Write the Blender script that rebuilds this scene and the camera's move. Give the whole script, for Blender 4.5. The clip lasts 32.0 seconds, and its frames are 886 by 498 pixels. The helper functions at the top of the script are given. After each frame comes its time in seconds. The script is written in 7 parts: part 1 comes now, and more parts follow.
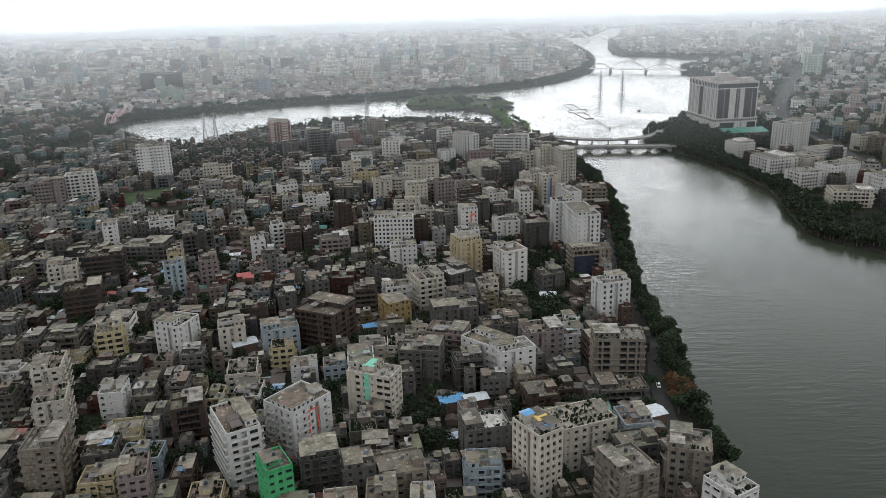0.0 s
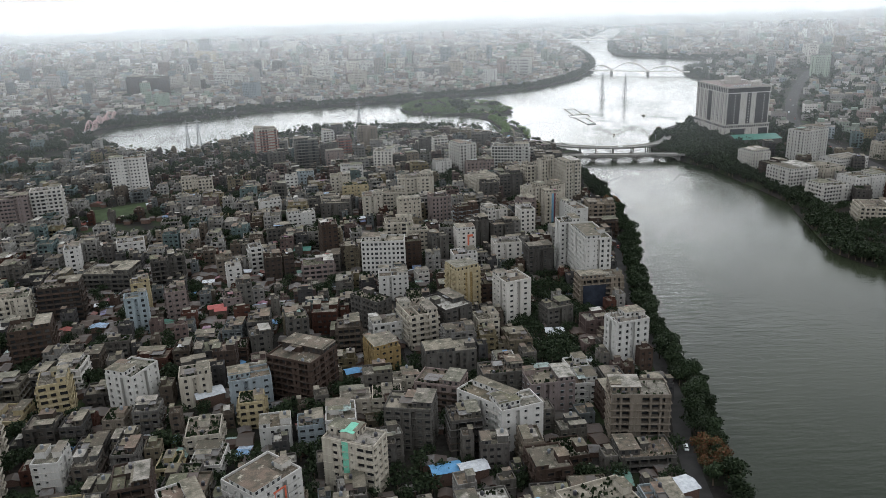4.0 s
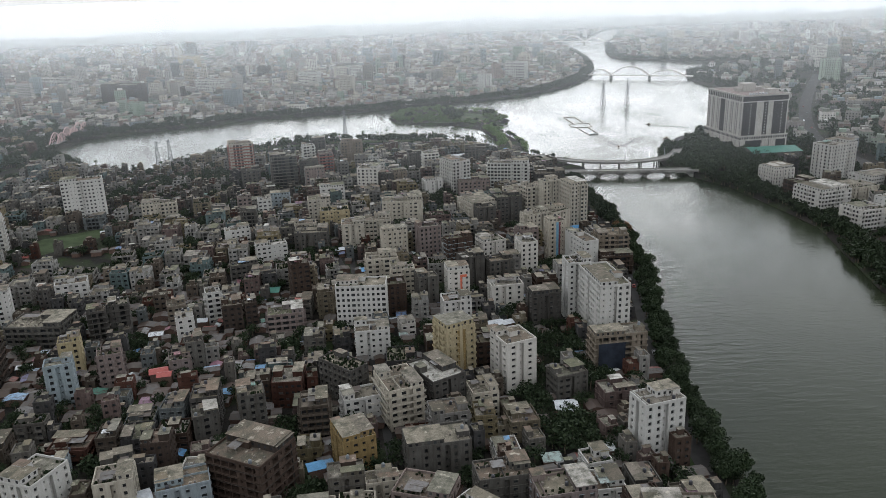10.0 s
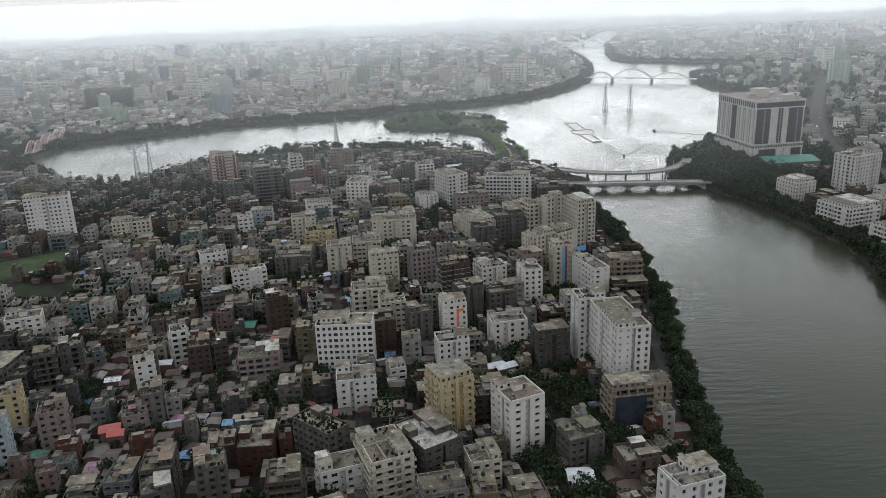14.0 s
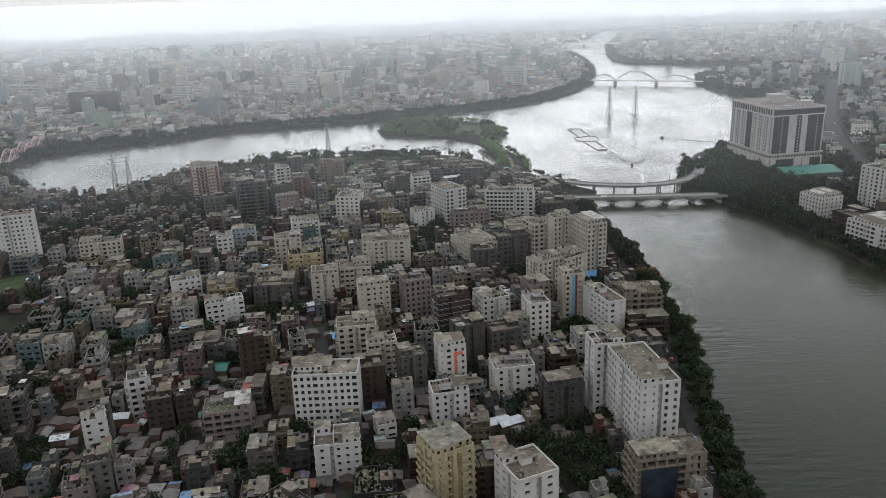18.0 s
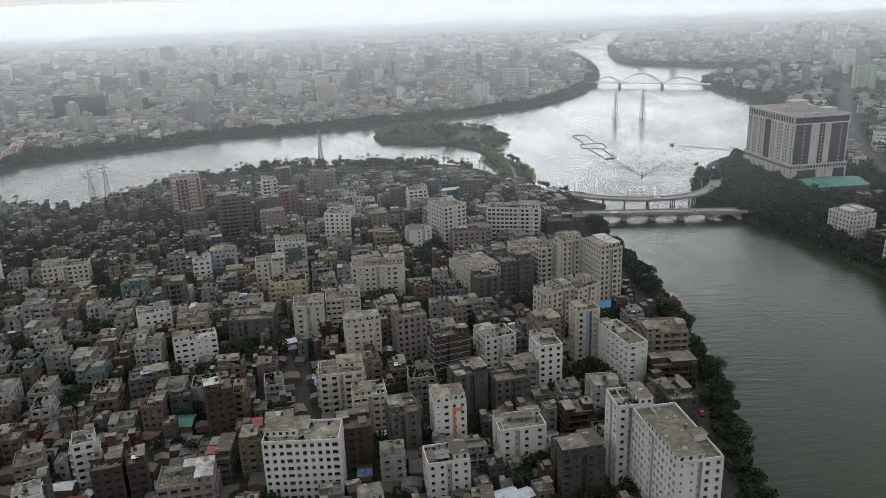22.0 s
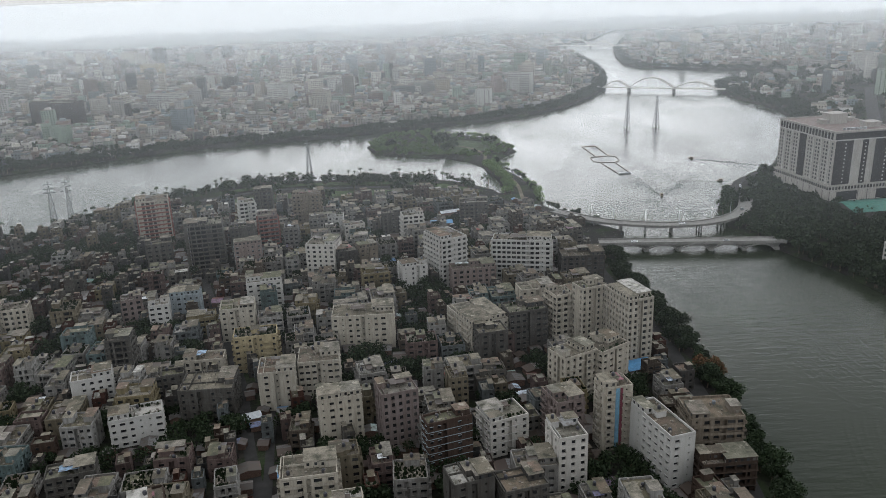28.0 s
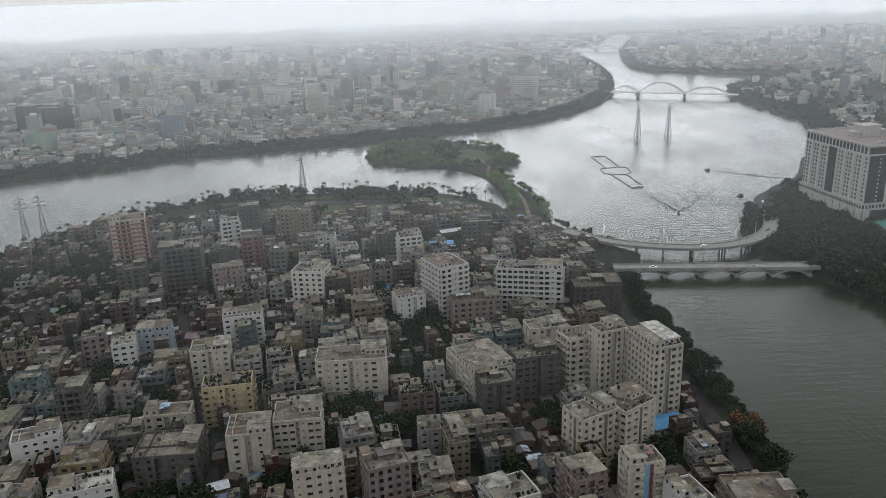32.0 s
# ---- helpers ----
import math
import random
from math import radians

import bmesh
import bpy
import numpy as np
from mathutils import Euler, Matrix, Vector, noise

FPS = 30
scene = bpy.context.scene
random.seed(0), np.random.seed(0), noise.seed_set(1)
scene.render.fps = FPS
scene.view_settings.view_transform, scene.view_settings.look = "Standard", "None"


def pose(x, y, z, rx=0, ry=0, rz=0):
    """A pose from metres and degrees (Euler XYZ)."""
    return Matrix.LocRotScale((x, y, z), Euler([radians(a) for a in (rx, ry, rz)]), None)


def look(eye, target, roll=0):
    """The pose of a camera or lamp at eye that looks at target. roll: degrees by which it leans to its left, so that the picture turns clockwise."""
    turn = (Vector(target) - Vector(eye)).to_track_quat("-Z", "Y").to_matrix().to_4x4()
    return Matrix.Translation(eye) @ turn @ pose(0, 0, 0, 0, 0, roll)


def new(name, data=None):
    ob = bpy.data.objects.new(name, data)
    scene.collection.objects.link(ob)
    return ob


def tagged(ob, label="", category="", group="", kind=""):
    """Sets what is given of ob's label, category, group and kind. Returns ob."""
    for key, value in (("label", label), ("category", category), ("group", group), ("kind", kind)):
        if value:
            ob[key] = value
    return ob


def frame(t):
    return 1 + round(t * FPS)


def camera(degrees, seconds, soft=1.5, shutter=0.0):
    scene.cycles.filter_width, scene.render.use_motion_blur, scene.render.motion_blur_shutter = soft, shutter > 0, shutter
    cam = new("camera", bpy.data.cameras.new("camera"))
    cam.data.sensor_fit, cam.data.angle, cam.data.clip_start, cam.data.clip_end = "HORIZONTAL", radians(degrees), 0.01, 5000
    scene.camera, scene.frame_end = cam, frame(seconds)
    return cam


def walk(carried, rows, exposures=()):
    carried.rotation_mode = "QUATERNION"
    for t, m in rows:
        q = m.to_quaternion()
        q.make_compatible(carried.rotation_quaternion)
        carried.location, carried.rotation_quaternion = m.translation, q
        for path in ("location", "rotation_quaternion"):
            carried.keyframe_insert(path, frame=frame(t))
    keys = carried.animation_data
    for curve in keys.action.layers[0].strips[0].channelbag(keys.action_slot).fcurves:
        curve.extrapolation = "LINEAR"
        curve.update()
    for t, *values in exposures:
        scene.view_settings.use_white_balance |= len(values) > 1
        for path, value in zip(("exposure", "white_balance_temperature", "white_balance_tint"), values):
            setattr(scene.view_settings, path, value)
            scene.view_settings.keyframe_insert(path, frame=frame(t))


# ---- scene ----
cam = camera(59.73, 32.0, soft=0.55)


def flight(x, y, z, yaw, pitch, roll):
    """The pose of a camera that heads yaw degrees to the left of +y, pitched up by pitch, leaning by roll."""
    a, b = radians(yaw), radians(pitch)
    ahead = Vector((-math.sin(a) * math.cos(b), math.cos(a) * math.cos(b), math.sin(b)))
    eye = Vector((x, y, z))
    return look(eye, eye + ahead, roll)


PATH = [
    (0, 0.00, 0.00, 174.74, 0.001, -18.379, -1.608),
    (1, 0.57, 12.96, 174.69, -0.023, -18.381, -1.657),
    (2, 1.22, 25.83, 174.63, -0.062, -18.378, -1.705),
    (3, 1.93, 38.62, 174.58, -0.112, -18.369, -1.751),
    (4, 2.69, 51.35, 174.52, -0.170, -18.358, -1.796),
    (5, 3.47, 64.01, 174.46, -0.234, -18.344, -1.838),
    (6, 4.26, 76.62, 174.41, -0.300, -18.328, -1.878),
    (7, 5.05, 89.19, 174.36, -0.367, -18.312, -1.915),
    (8, 5.83, 101.73, 174.32, -0.433, -18.296, -1.950),
    (9, 6.60, 114.23, 174.28, -0.498, -18.281, -1.982),
    (10, 7.35, 126.72, 174.26, -0.559, -18.267, -2.012),
    (11, 8.07, 139.18, 174.24, -0.616, -18.255, -2.038),
    (12, 8.77, 151.64, 174.23, -0.668, -18.245, -2.062),
    (13, 9.45, 164.08, 174.23, -0.715, -18.237, -2.082),
    (14, 10.11, 176.52, 174.24, -0.757, -18.232, -2.100),
    (15, 10.76, 188.96, 174.26, -0.794, -18.229, -2.115),
    (16, 11.38, 201.40, 174.29, -0.825, -18.230, -2.128),
    (17, 12.00, 213.84, 174.33, -0.852, -18.232, -2.138),
    (18, 12.61, 226.28, 174.37, -0.873, -18.237, -2.146),
    (19, 13.22, 238.72, 174.42, -0.889, -18.244, -2.151),
    (20, 13.83, 251.17, 174.47, -0.901, -18.252, -2.154),
    (21, 14.45, 263.61, 174.53, -0.908, -18.262, -2.154),
    (22, 15.08, 276.05, 174.59, -0.911, -18.272, -2.153),
    (23, 15.72, 288.49, 174.66, -0.909, -18.282, -2.150),
    (24, 16.39, 300.91, 174.72, -0.903, -18.291, -2.144),
    (25, 17.07, 313.32, 174.79, -0.893, -18.298, -2.137),
    (26, 17.77, 325.72, 174.85, -0.877, -18.303, -2.128),
    (27, 18.50, 338.09, 174.92, -0.855, -18.304, -2.117),
    (28, 19.24, 350.43, 174.97, -0.827, -18.300, -2.104),
    (29, 19.99, 362.73, 175.03, -0.791, -18.290, -2.089),
    (30, 20.75, 374.99, 175.08, -0.746, -18.273, -2.073),
    (31, 21.51, 387.20, 175.12, -0.690, -18.247, -2.054),
    (32, 22.26, 399.34, 175.16, -0.621, -18.212, -2.033),
]
walk(cam, [(t, flight(*row)) for t, *row in PATH], ((0, 0.2), (10, 0.1), (20, -0.02), (32, -0.17)))

# ---- sky and sun: late, hazy light with a low veiled sun ahead ----
SUN_HEIGHT, SUN_TURN = 9.0, 4.0
world = bpy.data.worlds.new("hazy_sky")
scene.world = world
world.use_nodes = True
wn = world.node_tree
wn.nodes.clear()
sky = wn.nodes.new("ShaderNodeTexSky")
sky.sky_type = "NISHITA"
sky.sun_disc = False
sky.sun_elevation, sky.sun_rotation = radians(SUN_HEIGHT), radians(SUN_TURN)
sky.air_density, sky.dust_density, sky.ozone_density = 1.0, 8.0, 1.0
grey = wn.nodes.new("ShaderNodeHueSaturation")
grey.inputs["Saturation"].default_value = 0.05
bg = wn.nodes.new("ShaderNodeBackground")
bg.inputs["Strength"].default_value = 0.13
wout = wn.nodes.new("ShaderNodeOutputWorld")
even = wn.nodes.new("ShaderNodeGamma")
even.inputs["Gamma"].default_value = 0.24
cool = wn.nodes.new("ShaderNodeMix")
cool.data_type, cool.blend_type = "RGBA", "MULTIPLY"
cool.inputs[0].default_value, cool.inputs[7].default_value = 1.0, (10.9, 11.4, 12.0, 1)
wn.links.new(sky.outputs[0], grey.inputs["Color"])
wn.links.new(grey.outputs[0], even.inputs["Color"])
wn.links.new(even.outputs[0], cool.inputs[6])
wn.links.new(cool.outputs[2], bg.inputs["Color"])
wn.links.new(bg.outputs[0], wout.inputs["Surface"])

sun_data = bpy.data.lights.new("sun", "SUN")
sun_data.energy, sun_data.angle, sun_data.color = 0.22, radians(36), (1.0, 0.975, 0.94)
sun = new("sun", sun_data)
sa, sh = radians(SUN_TURN), radians(SUN_HEIGHT)
sun.matrix_world = look((0, 0, 400), Vector((0, 0, 400)) - Vector((math.sin(sa) * math.cos(sh), math.cos(sa) * math.cos(sh), math.sin(sh))))
scene.view_settings.exposure = 0.0

# ---- materials ----
def tree_of(name):
    m = bpy.data.materials.new(name)
    m.use_nodes = True
    nt = m.node_tree
    nt.nodes.clear()
    out = nt.nodes.new("ShaderNodeOutputMaterial")
    bsdf = nt.nodes.new("ShaderNodeBsdfPrincipled")
    nt.links.new(bsdf.outputs[0], out.inputs["Surface"])
    return m, nt, bsdf, out


def node(nt, kind, **values):
    n = nt.nodes.new(kind)
    for key, v in values.items():
        n.inputs[key].default_value = v
    return n


def mixer(nt, blend, fac, a, b):
    """A colour mix node; fac, a and b are sockets or plain values."""
    n = nt.nodes.new("ShaderNodeMix")
    n.data_type, n.blend_type = "RGBA", blend
    for sock, v in ((n.inputs[0], fac), (n.inputs[6], a), (n.inputs[7], b)):
        if isinstance(v, bpy.types.NodeSocket):
            nt.links.new(v, sock)
        else:
            sock.default_value = v if not isinstance(v, tuple) else (*v[:3], 1.0)
    return n.outputs[2]


def ramp(nt, fac, *stops):
    r = nt.nodes.new("ShaderNodeValToRGB")
    while len(r.color_ramp.elements) < len(stops):
        r.color_ramp.elements.new(0.5)
    for e, (p, c) in zip(r.color_ramp.elements, stops):
        e.position, e.color = p, (c, c, c, 1) if not isinstance(c, tuple) else (*c, 1)
    nt.links.new(fac, r.inputs[0])
    return r.outputs[0]


def noise_at(nt, scale, detail=4.0, rough=0.6, stretch=(1, 1, 1), space="Object"):
    co = nt.nodes.new("ShaderNodeTexCoord")
    mp = nt.nodes.new("ShaderNodeMapping")
    mp.inputs["Scale"].default_value = stretch
    nt.links.new(co.outputs[space], mp.inputs["Vector"])
    n = node(nt, "ShaderNodeTexNoise", Scale=scale, Detail=detail, Roughness=rough)
    nt.links.new(mp.outputs[0], n.inputs["Vector"])
    return n.outputs["Fac"]


def chance(nt, island=False):
    if island:
        g = nt.nodes.new("ShaderNodeNewGeometry")
        return g.outputs["Random Per Island"]
    return nt.nodes.new("ShaderNodeObjectInfo").outputs["Random"]


def bumped(nt, bsdf, fac, strength, distance):
    b = node(nt, "ShaderNodeBump", Strength=strength, Distance=distance)
    nt.links.new(fac, b.inputs["Height"])
    nt.links.new(b.outputs[0], bsdf.inputs["Normal"])


def plaster(name, colours, grime=0.55, island=False, rough=0.9):
    """Painted render with rain streaks, grey mould and patches; the tint varies from house to house."""
    m, nt, bsdf, _ = tree_of(name)
    r = chance(nt, island)
    n = len(colours)
    tint = ramp(nt, r, *[((i + 0.5) / n, c) for i, c in enumerate(colours)])
    streak = ramp(nt, noise_at(nt, 1.0, 5.0, 0.65, (0.9, 0.9, 0.12)), (0.38, 1.0), (0.72, 0.0))
    patch = ramp(nt, noise_at(nt, 0.16, 4.0, 0.6), (0.35, 0.0), (0.75, 1.0))
    fine = ramp(nt, noise_at(nt, 3.5, 3.0, 0.7), (0.3, 0.82), (0.7, 1.05))
    dirty = mixer(nt, "MULTIPLY", 1.0, tint, (0.34, 0.315, 0.285))
    c = mixer(nt, "MIX", mixer(nt, "MULTIPLY", 1.0, patch, (grime, grime, grime)), tint, dirty)
    c = mixer(nt, "MIX", mixer(nt, "MULTIPLY", 1.0, streak, (grime * 0.8,) * 3), dirty, c)
    c = mixer(nt, "MULTIPLY", 1.0, c, fine)
    nt.links.new(c, bsdf.inputs["Base Color"])
    bsdf.inputs["Roughness"].default_value = rough
    bsdf.inputs["Specular IOR Level"].default_value = 0.08
    bumped(nt, bsdf, noise_at(nt, 5.0, 4.0), 0.3, 0.03)
    return m


def plain(name, colour, rough=0.7, metal=0.0, vary=0.25, scale=1.0, stretch=(1, 1, 1), space="Object"):
    m, nt, bsdf, _ = tree_of(name)
    f = ramp(nt, noise_at(nt, scale, 5.0, 0.65, stretch, space), (0.3, 1.0 - vary), (0.7, 1.0 + vary * 0.4))
    c = mixer(nt, "MULTIPLY", 1.0, colour, f)
    nt.links.new(c, bsdf.inputs["Base Color"])
    bsdf.inputs["Roughness"].default_value, bsdf.inputs["Metallic"].default_value = rough, metal
    bsdf.inputs["Specular IOR Level"].default_value = 0.08 if rough > 0.8 else 0.3
    bumped(nt, bsdf, noise_at(nt, scale * 4, 3.0, 0.6, stretch, space), 0.25, 0.03)
    return m


PAINT = {
    "white": plaster("white_paint", [(0.874, 0.905, 0.926), (0.822, 0.863, 0.884), (0.894, 0.905, 0.894)], 0.12),
    "cream": plaster("cream_paint", [(0.582, 0.553, 0.485), (0.641, 0.611, 0.532), (0.543, 0.523, 0.465)], 0.4),
    "yellow": plaster("yellow_paint", [(0.518, 0.452, 0.286), (0.554, 0.489, 0.332)], 0.35),
    "ochre": plaster("ochre_paint", [(0.342, 0.252, 0.117), (0.324, 0.243, 0.126)], 0.45),
    "grey": plaster("grey_render", [(0.108, 0.105, 0.098), (0.138, 0.135, 0.126), (0.087, 0.084, 0.080)], 0.7),
    "brown": plaster("brown_render", [(0.071, 0.053, 0.043), (0.088, 0.063, 0.053), (0.063, 0.053, 0.047)], 0.6),
    "pink": plaster("pink_paint", [(0.275, 0.230, 0.224), (0.298, 0.247, 0.235), (0.259, 0.224, 0.224)], 0.45),
    "blue": plaster("blue_paint", [(0.360, 0.446, 0.497), (0.394, 0.463, 0.514), (0.343, 0.411, 0.463)], 0.4),
    "mint": plaster("mint_paint", [(0.380, 0.505, 0.438), (0.421, 0.521, 0.438)], 0.4),
    "green": plaster("bright_green_paint", [(0.10, 0.50, 0.22), (0.10, 0.50, 0.22)], 0.3),
    "beige": plaster("beige_paint", [(0.229, 0.199, 0.164), (0.259, 0.223, 0.182), (0.205, 0.182, 0.155)], 0.65),
    "coral": plaster("coral_paint", [(0.34, 0.13, 0.11), (0.30, 0.12, 0.105)], 0.4),
    "stone": plaster("pale_stone_cladding", [(0.62, 0.61, 0.60), (0.60, 0.59, 0.58)], 0.3),
    "mixed": plaster("weathered_paint", [(0.118, 0.113, 0.107), (0.070, 0.067, 0.062), (0.124, 0.109, 0.083), (0.162, 0.162, 0.159), (0.074, 0.057, 0.047), (0.113, 0.097, 0.091), (0.135, 0.127, 0.103), (0.077, 0.074, 0.072), (0.109, 0.114, 0.118), (0.133, 0.130, 0.124)], 0.7),
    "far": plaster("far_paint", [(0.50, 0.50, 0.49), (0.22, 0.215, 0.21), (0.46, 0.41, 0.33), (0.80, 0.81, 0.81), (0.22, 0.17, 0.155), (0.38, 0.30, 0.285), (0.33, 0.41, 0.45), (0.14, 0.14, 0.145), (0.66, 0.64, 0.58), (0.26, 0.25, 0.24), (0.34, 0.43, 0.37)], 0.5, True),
}
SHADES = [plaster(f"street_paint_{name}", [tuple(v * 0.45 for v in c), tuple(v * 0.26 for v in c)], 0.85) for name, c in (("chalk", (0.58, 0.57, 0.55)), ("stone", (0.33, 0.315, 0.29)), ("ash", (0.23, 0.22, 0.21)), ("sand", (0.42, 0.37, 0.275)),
          ("clay", (0.19, 0.135, 0.11)), ("rose", (0.33, 0.25, 0.235)), ("slate", (0.17, 0.17, 0.175)), ("mist", (0.33, 0.37, 0.385)), ("milk", (0.74, 0.74, 0.72)), ("dun", (0.25, 0.21, 0.175)), ("rust", (0.22, 0.11, 0.085)), ("aqua", (0.29, 0.40, 0.41)), ("straw", (0.50, 0.43, 0.27)))]


def roof_mat(name, island):
    """Flat roofs: pale cement, black mould, olive moss and puddle stains."""
    m, nt, bsdf, _ = tree_of(name)
    base = ramp(nt, chance(nt, island), (0.06, (0.126, 0.110, 0.085)), (0.22, (0.200, 0.178, 0.144)), (0.36, (0.074, 0.063, 0.050)), (0.50, (0.148, 0.107, 0.085)), (0.62, (0.096, 0.096, 0.063)), (0.76, (0.170, 0.157, 0.137)), (0.9, (0.111, 0.089, 0.070)), (1.0, (0.370, 0.359, 0.333)))
    stain = ramp(nt, noise_at(nt, 0.22, 6.0, 0.65), (0.34, 0.0), (0.58, 1.0))
    pale = ramp(nt, noise_at(nt, 0.35, 5.0, 0.6, (1, 1.3, 1)), (0.58, 0.0), (0.70, 1.0))
    c = mixer(nt, "MIX", stain, (0.050, 0.050, 0.038), base)
    c = mixer(nt, "MIX", mixer(nt, "MULTIPLY", 1.0, pale, (0.7, 0.7, 0.7)), c, (0.33, 0.30, 0.25))
    c = mixer(nt, "MULTIPLY", 1.0, c, ramp(nt, noise_at(nt, 2.5, 4.0, 0.7), (0.3, 0.65), (0.7, 1.15)))
    nt.links.new(c, bsdf.inputs["Base Color"])
    bsdf.inputs["Roughness"].default_value = 0.95
    bsdf.inputs["Specular IOR Level"].default_value = 0.06
    return m


M_ROOF = roof_mat("roof_concrete", False)
M_ROOF_OLD = roof_mat("old_roof_concrete", True)
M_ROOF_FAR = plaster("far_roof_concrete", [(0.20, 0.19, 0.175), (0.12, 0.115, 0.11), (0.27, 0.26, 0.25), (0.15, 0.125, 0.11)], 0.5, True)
M_RAW = plaster("raw_concrete", [(0.27, 0.25, 0.23), (0.32, 0.30, 0.27)], 0.5)
M_BRICK = plain("red_brick", (0.10, 0.066, 0.053), 0.9, 0, 0.4, 2.0)
M_STEEL = plain("galvanised_steel", (0.30, 0.31, 0.32), 0.5, 0.6, 0.3, 0.5)
M_TANK = plain("black_plastic", (0.03, 0.03, 0.035), 0.45, 0, 0.3, 2.0)
M_BLUE = plain("blue_sheet", (0.06, 0.18, 0.32), 0.6, 0, 0.3, 1.0)
M_TEAL = plain("teal_sheet", (0.022, 0.105, 0.08), 0.6, 0, 0.35, 0.4)
M_RED = plain("red_sheet", (0.22, 0.05, 0.043), 0.65, 0, 0.3, 1.0)
M_WHITE = plain("white_coat", (0.70, 0.71, 0.72), 0.6, 0, 0.2, 1.0)
M_LATTICE = plain("weathered_lattice_steel", (0.10, 0.105, 0.11), 0.7, 0, 0.3, 0.5)
M_SHEET = plain("pale_tin_sheet", (0.33, 0.345, 0.36), 0.6, 0, 0.4, 0.6)
M_TRIM = plain("grey_trim", (0.40, 0.38, 0.35), 0.8, 0, 0.3, 1.0)


def glass(name, island=False):
    m, nt, bsdf, _ = tree_of(name)
    c = ramp(nt, chance(nt, island), (0.0, (0.010, 0.010, 0.011)), (0.6, (0.018, 0.019, 0.020)), (0.9, (0.03, 0.034, 0.036)), (1.0, (0.10, 0.09, 0.08)))
    nt.links.new(c, bsdf.inputs["Base Color"])
    bsdf.inputs["Roughness"].default_value = 0.3
    bsdf.inputs["Specular IOR Level"].default_value = 0.06
    return m


# Near-black panes: the unlit rooms behind are put into the colour.
M_PANE = glass("dark_pane", True)


def tin(many=False):
    """Corrugated sheet roofing, rusted by the sheet."""
    m, nt, bsdf, _ = tree_of("corrugated_tin")
    base = ramp(nt, chance(nt, many), (0.05, (0.045, 0.034, 0.028)), (0.3, (0.05, 0.045, 0.041)), (0.5, (0.075, 0.072, 0.07)), (0.66, (0.045, 0.031, 0.026)), (0.8, (0.12, 0.12, 0.12)), (0.88, (0.06, 0.052, 0.048)), (0.91, (0.20, 0.05, 0.04)), (0.94, (0.05, 0.15, 0.27)), (0.97, (0.46, 0.47, 0.48)), (1.0, (0.04, 0.12, 0.09)))
    rust = ramp(nt, noise_at(nt, 0.5, 5.0, 0.7), (0.45, 0.0), (0.65, 1.0))
    c = mixer(nt, "MIX", rust, base, (0.05, 0.038, 0.03))
    nt.links.new(c, bsdf.inputs["Base Color"])
    bsdf.inputs["Roughness"].default_value = 0.6
    bsdf.inputs["Specular IOR Level"].default_value = 0.15
    return m


M_TIN = tin()
M_TIN_MANY = tin(True)


def leaves(name, a, b, c):
    m, nt, bsdf, _ = tree_of(name)
    tint = ramp(nt, chance(nt, True), (0.0, a), (0.5, b), (1.0, c))
    per = ramp(nt, chance(nt), (0.0, 0.7), (1.0, 1.25))
    nt.links.new(mixer(nt, "MULTIPLY", 1.0, tint, per), bsdf.inputs["Base Color"])
    bsdf.inputs["Roughness"].default_value = 0.65
    bsdf.inputs["Specular IOR Level"].default_value = 0.08
    return m


# Darker than foliage itself; the crowns' own shade is partly put into the colour.
M_LEAF = leaves("leaf", (0.011, 0.018, 0.009), (0.015, 0.023, 0.011), (0.021, 0.030, 0.014))
M_SCRUB = leaves("scrub_leaf", (0.04, 0.07, 0.022), (0.065, 0.105, 0.035), (0.10, 0.14, 0.05))
M_FLAME = leaves("flame_tree_leaf", (0.03, 0.035, 0.016), (0.085, 0.034, 0.018), (0.045, 0.045, 0.02))
M_BARK = plain("bark", (0.10, 0.08, 0.06), 0.95, 0, 0.4, 2.0)


def ground_mat():
    """Trodden earth and grey dust, darkened throughout for the shaded lanes between houses."""
    m, nt, bsdf, _ = tree_of("city_ground")
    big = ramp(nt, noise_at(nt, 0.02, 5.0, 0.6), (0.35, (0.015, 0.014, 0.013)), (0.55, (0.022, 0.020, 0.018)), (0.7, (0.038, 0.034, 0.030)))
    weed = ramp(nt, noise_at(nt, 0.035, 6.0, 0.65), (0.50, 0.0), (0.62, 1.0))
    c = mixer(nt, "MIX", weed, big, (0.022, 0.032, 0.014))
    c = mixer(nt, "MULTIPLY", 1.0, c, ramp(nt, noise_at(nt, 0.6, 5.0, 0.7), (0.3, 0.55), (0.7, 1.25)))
    nt.links.new(c, bsdf.inputs["Base Color"])
    bsdf.inputs["Roughness"].default_value = 0.95
    bsdf.inputs["Specular IOR Level"].default_value = 0.05
    bumped(nt, bsdf, noise_at(nt, 0.8, 4.0), 0.4, 0.2)
    return m


M_GROUND = ground_mat()
M_ROAD = plain("asphalt", (0.032, 0.031, 0.030), 0.9, 0, 0.35, 0.15)
M_GRASS = plain("grass", (0.035, 0.052, 0.02), 0.95, 0, 0.5, 0.12)
M_FIELD = plain("mown_grass", (0.036, 0.05, 0.024), 0.95, 0, 0.4, 0.1)
M_BANK = plain("bank_earth", (0.10, 0.085, 0.06), 0.95, 0, 0.5, 0.1)
M_DECK = plain("bridge_concrete", (0.165, 0.16, 0.15), 0.85, 0, 0.35, 0.3)


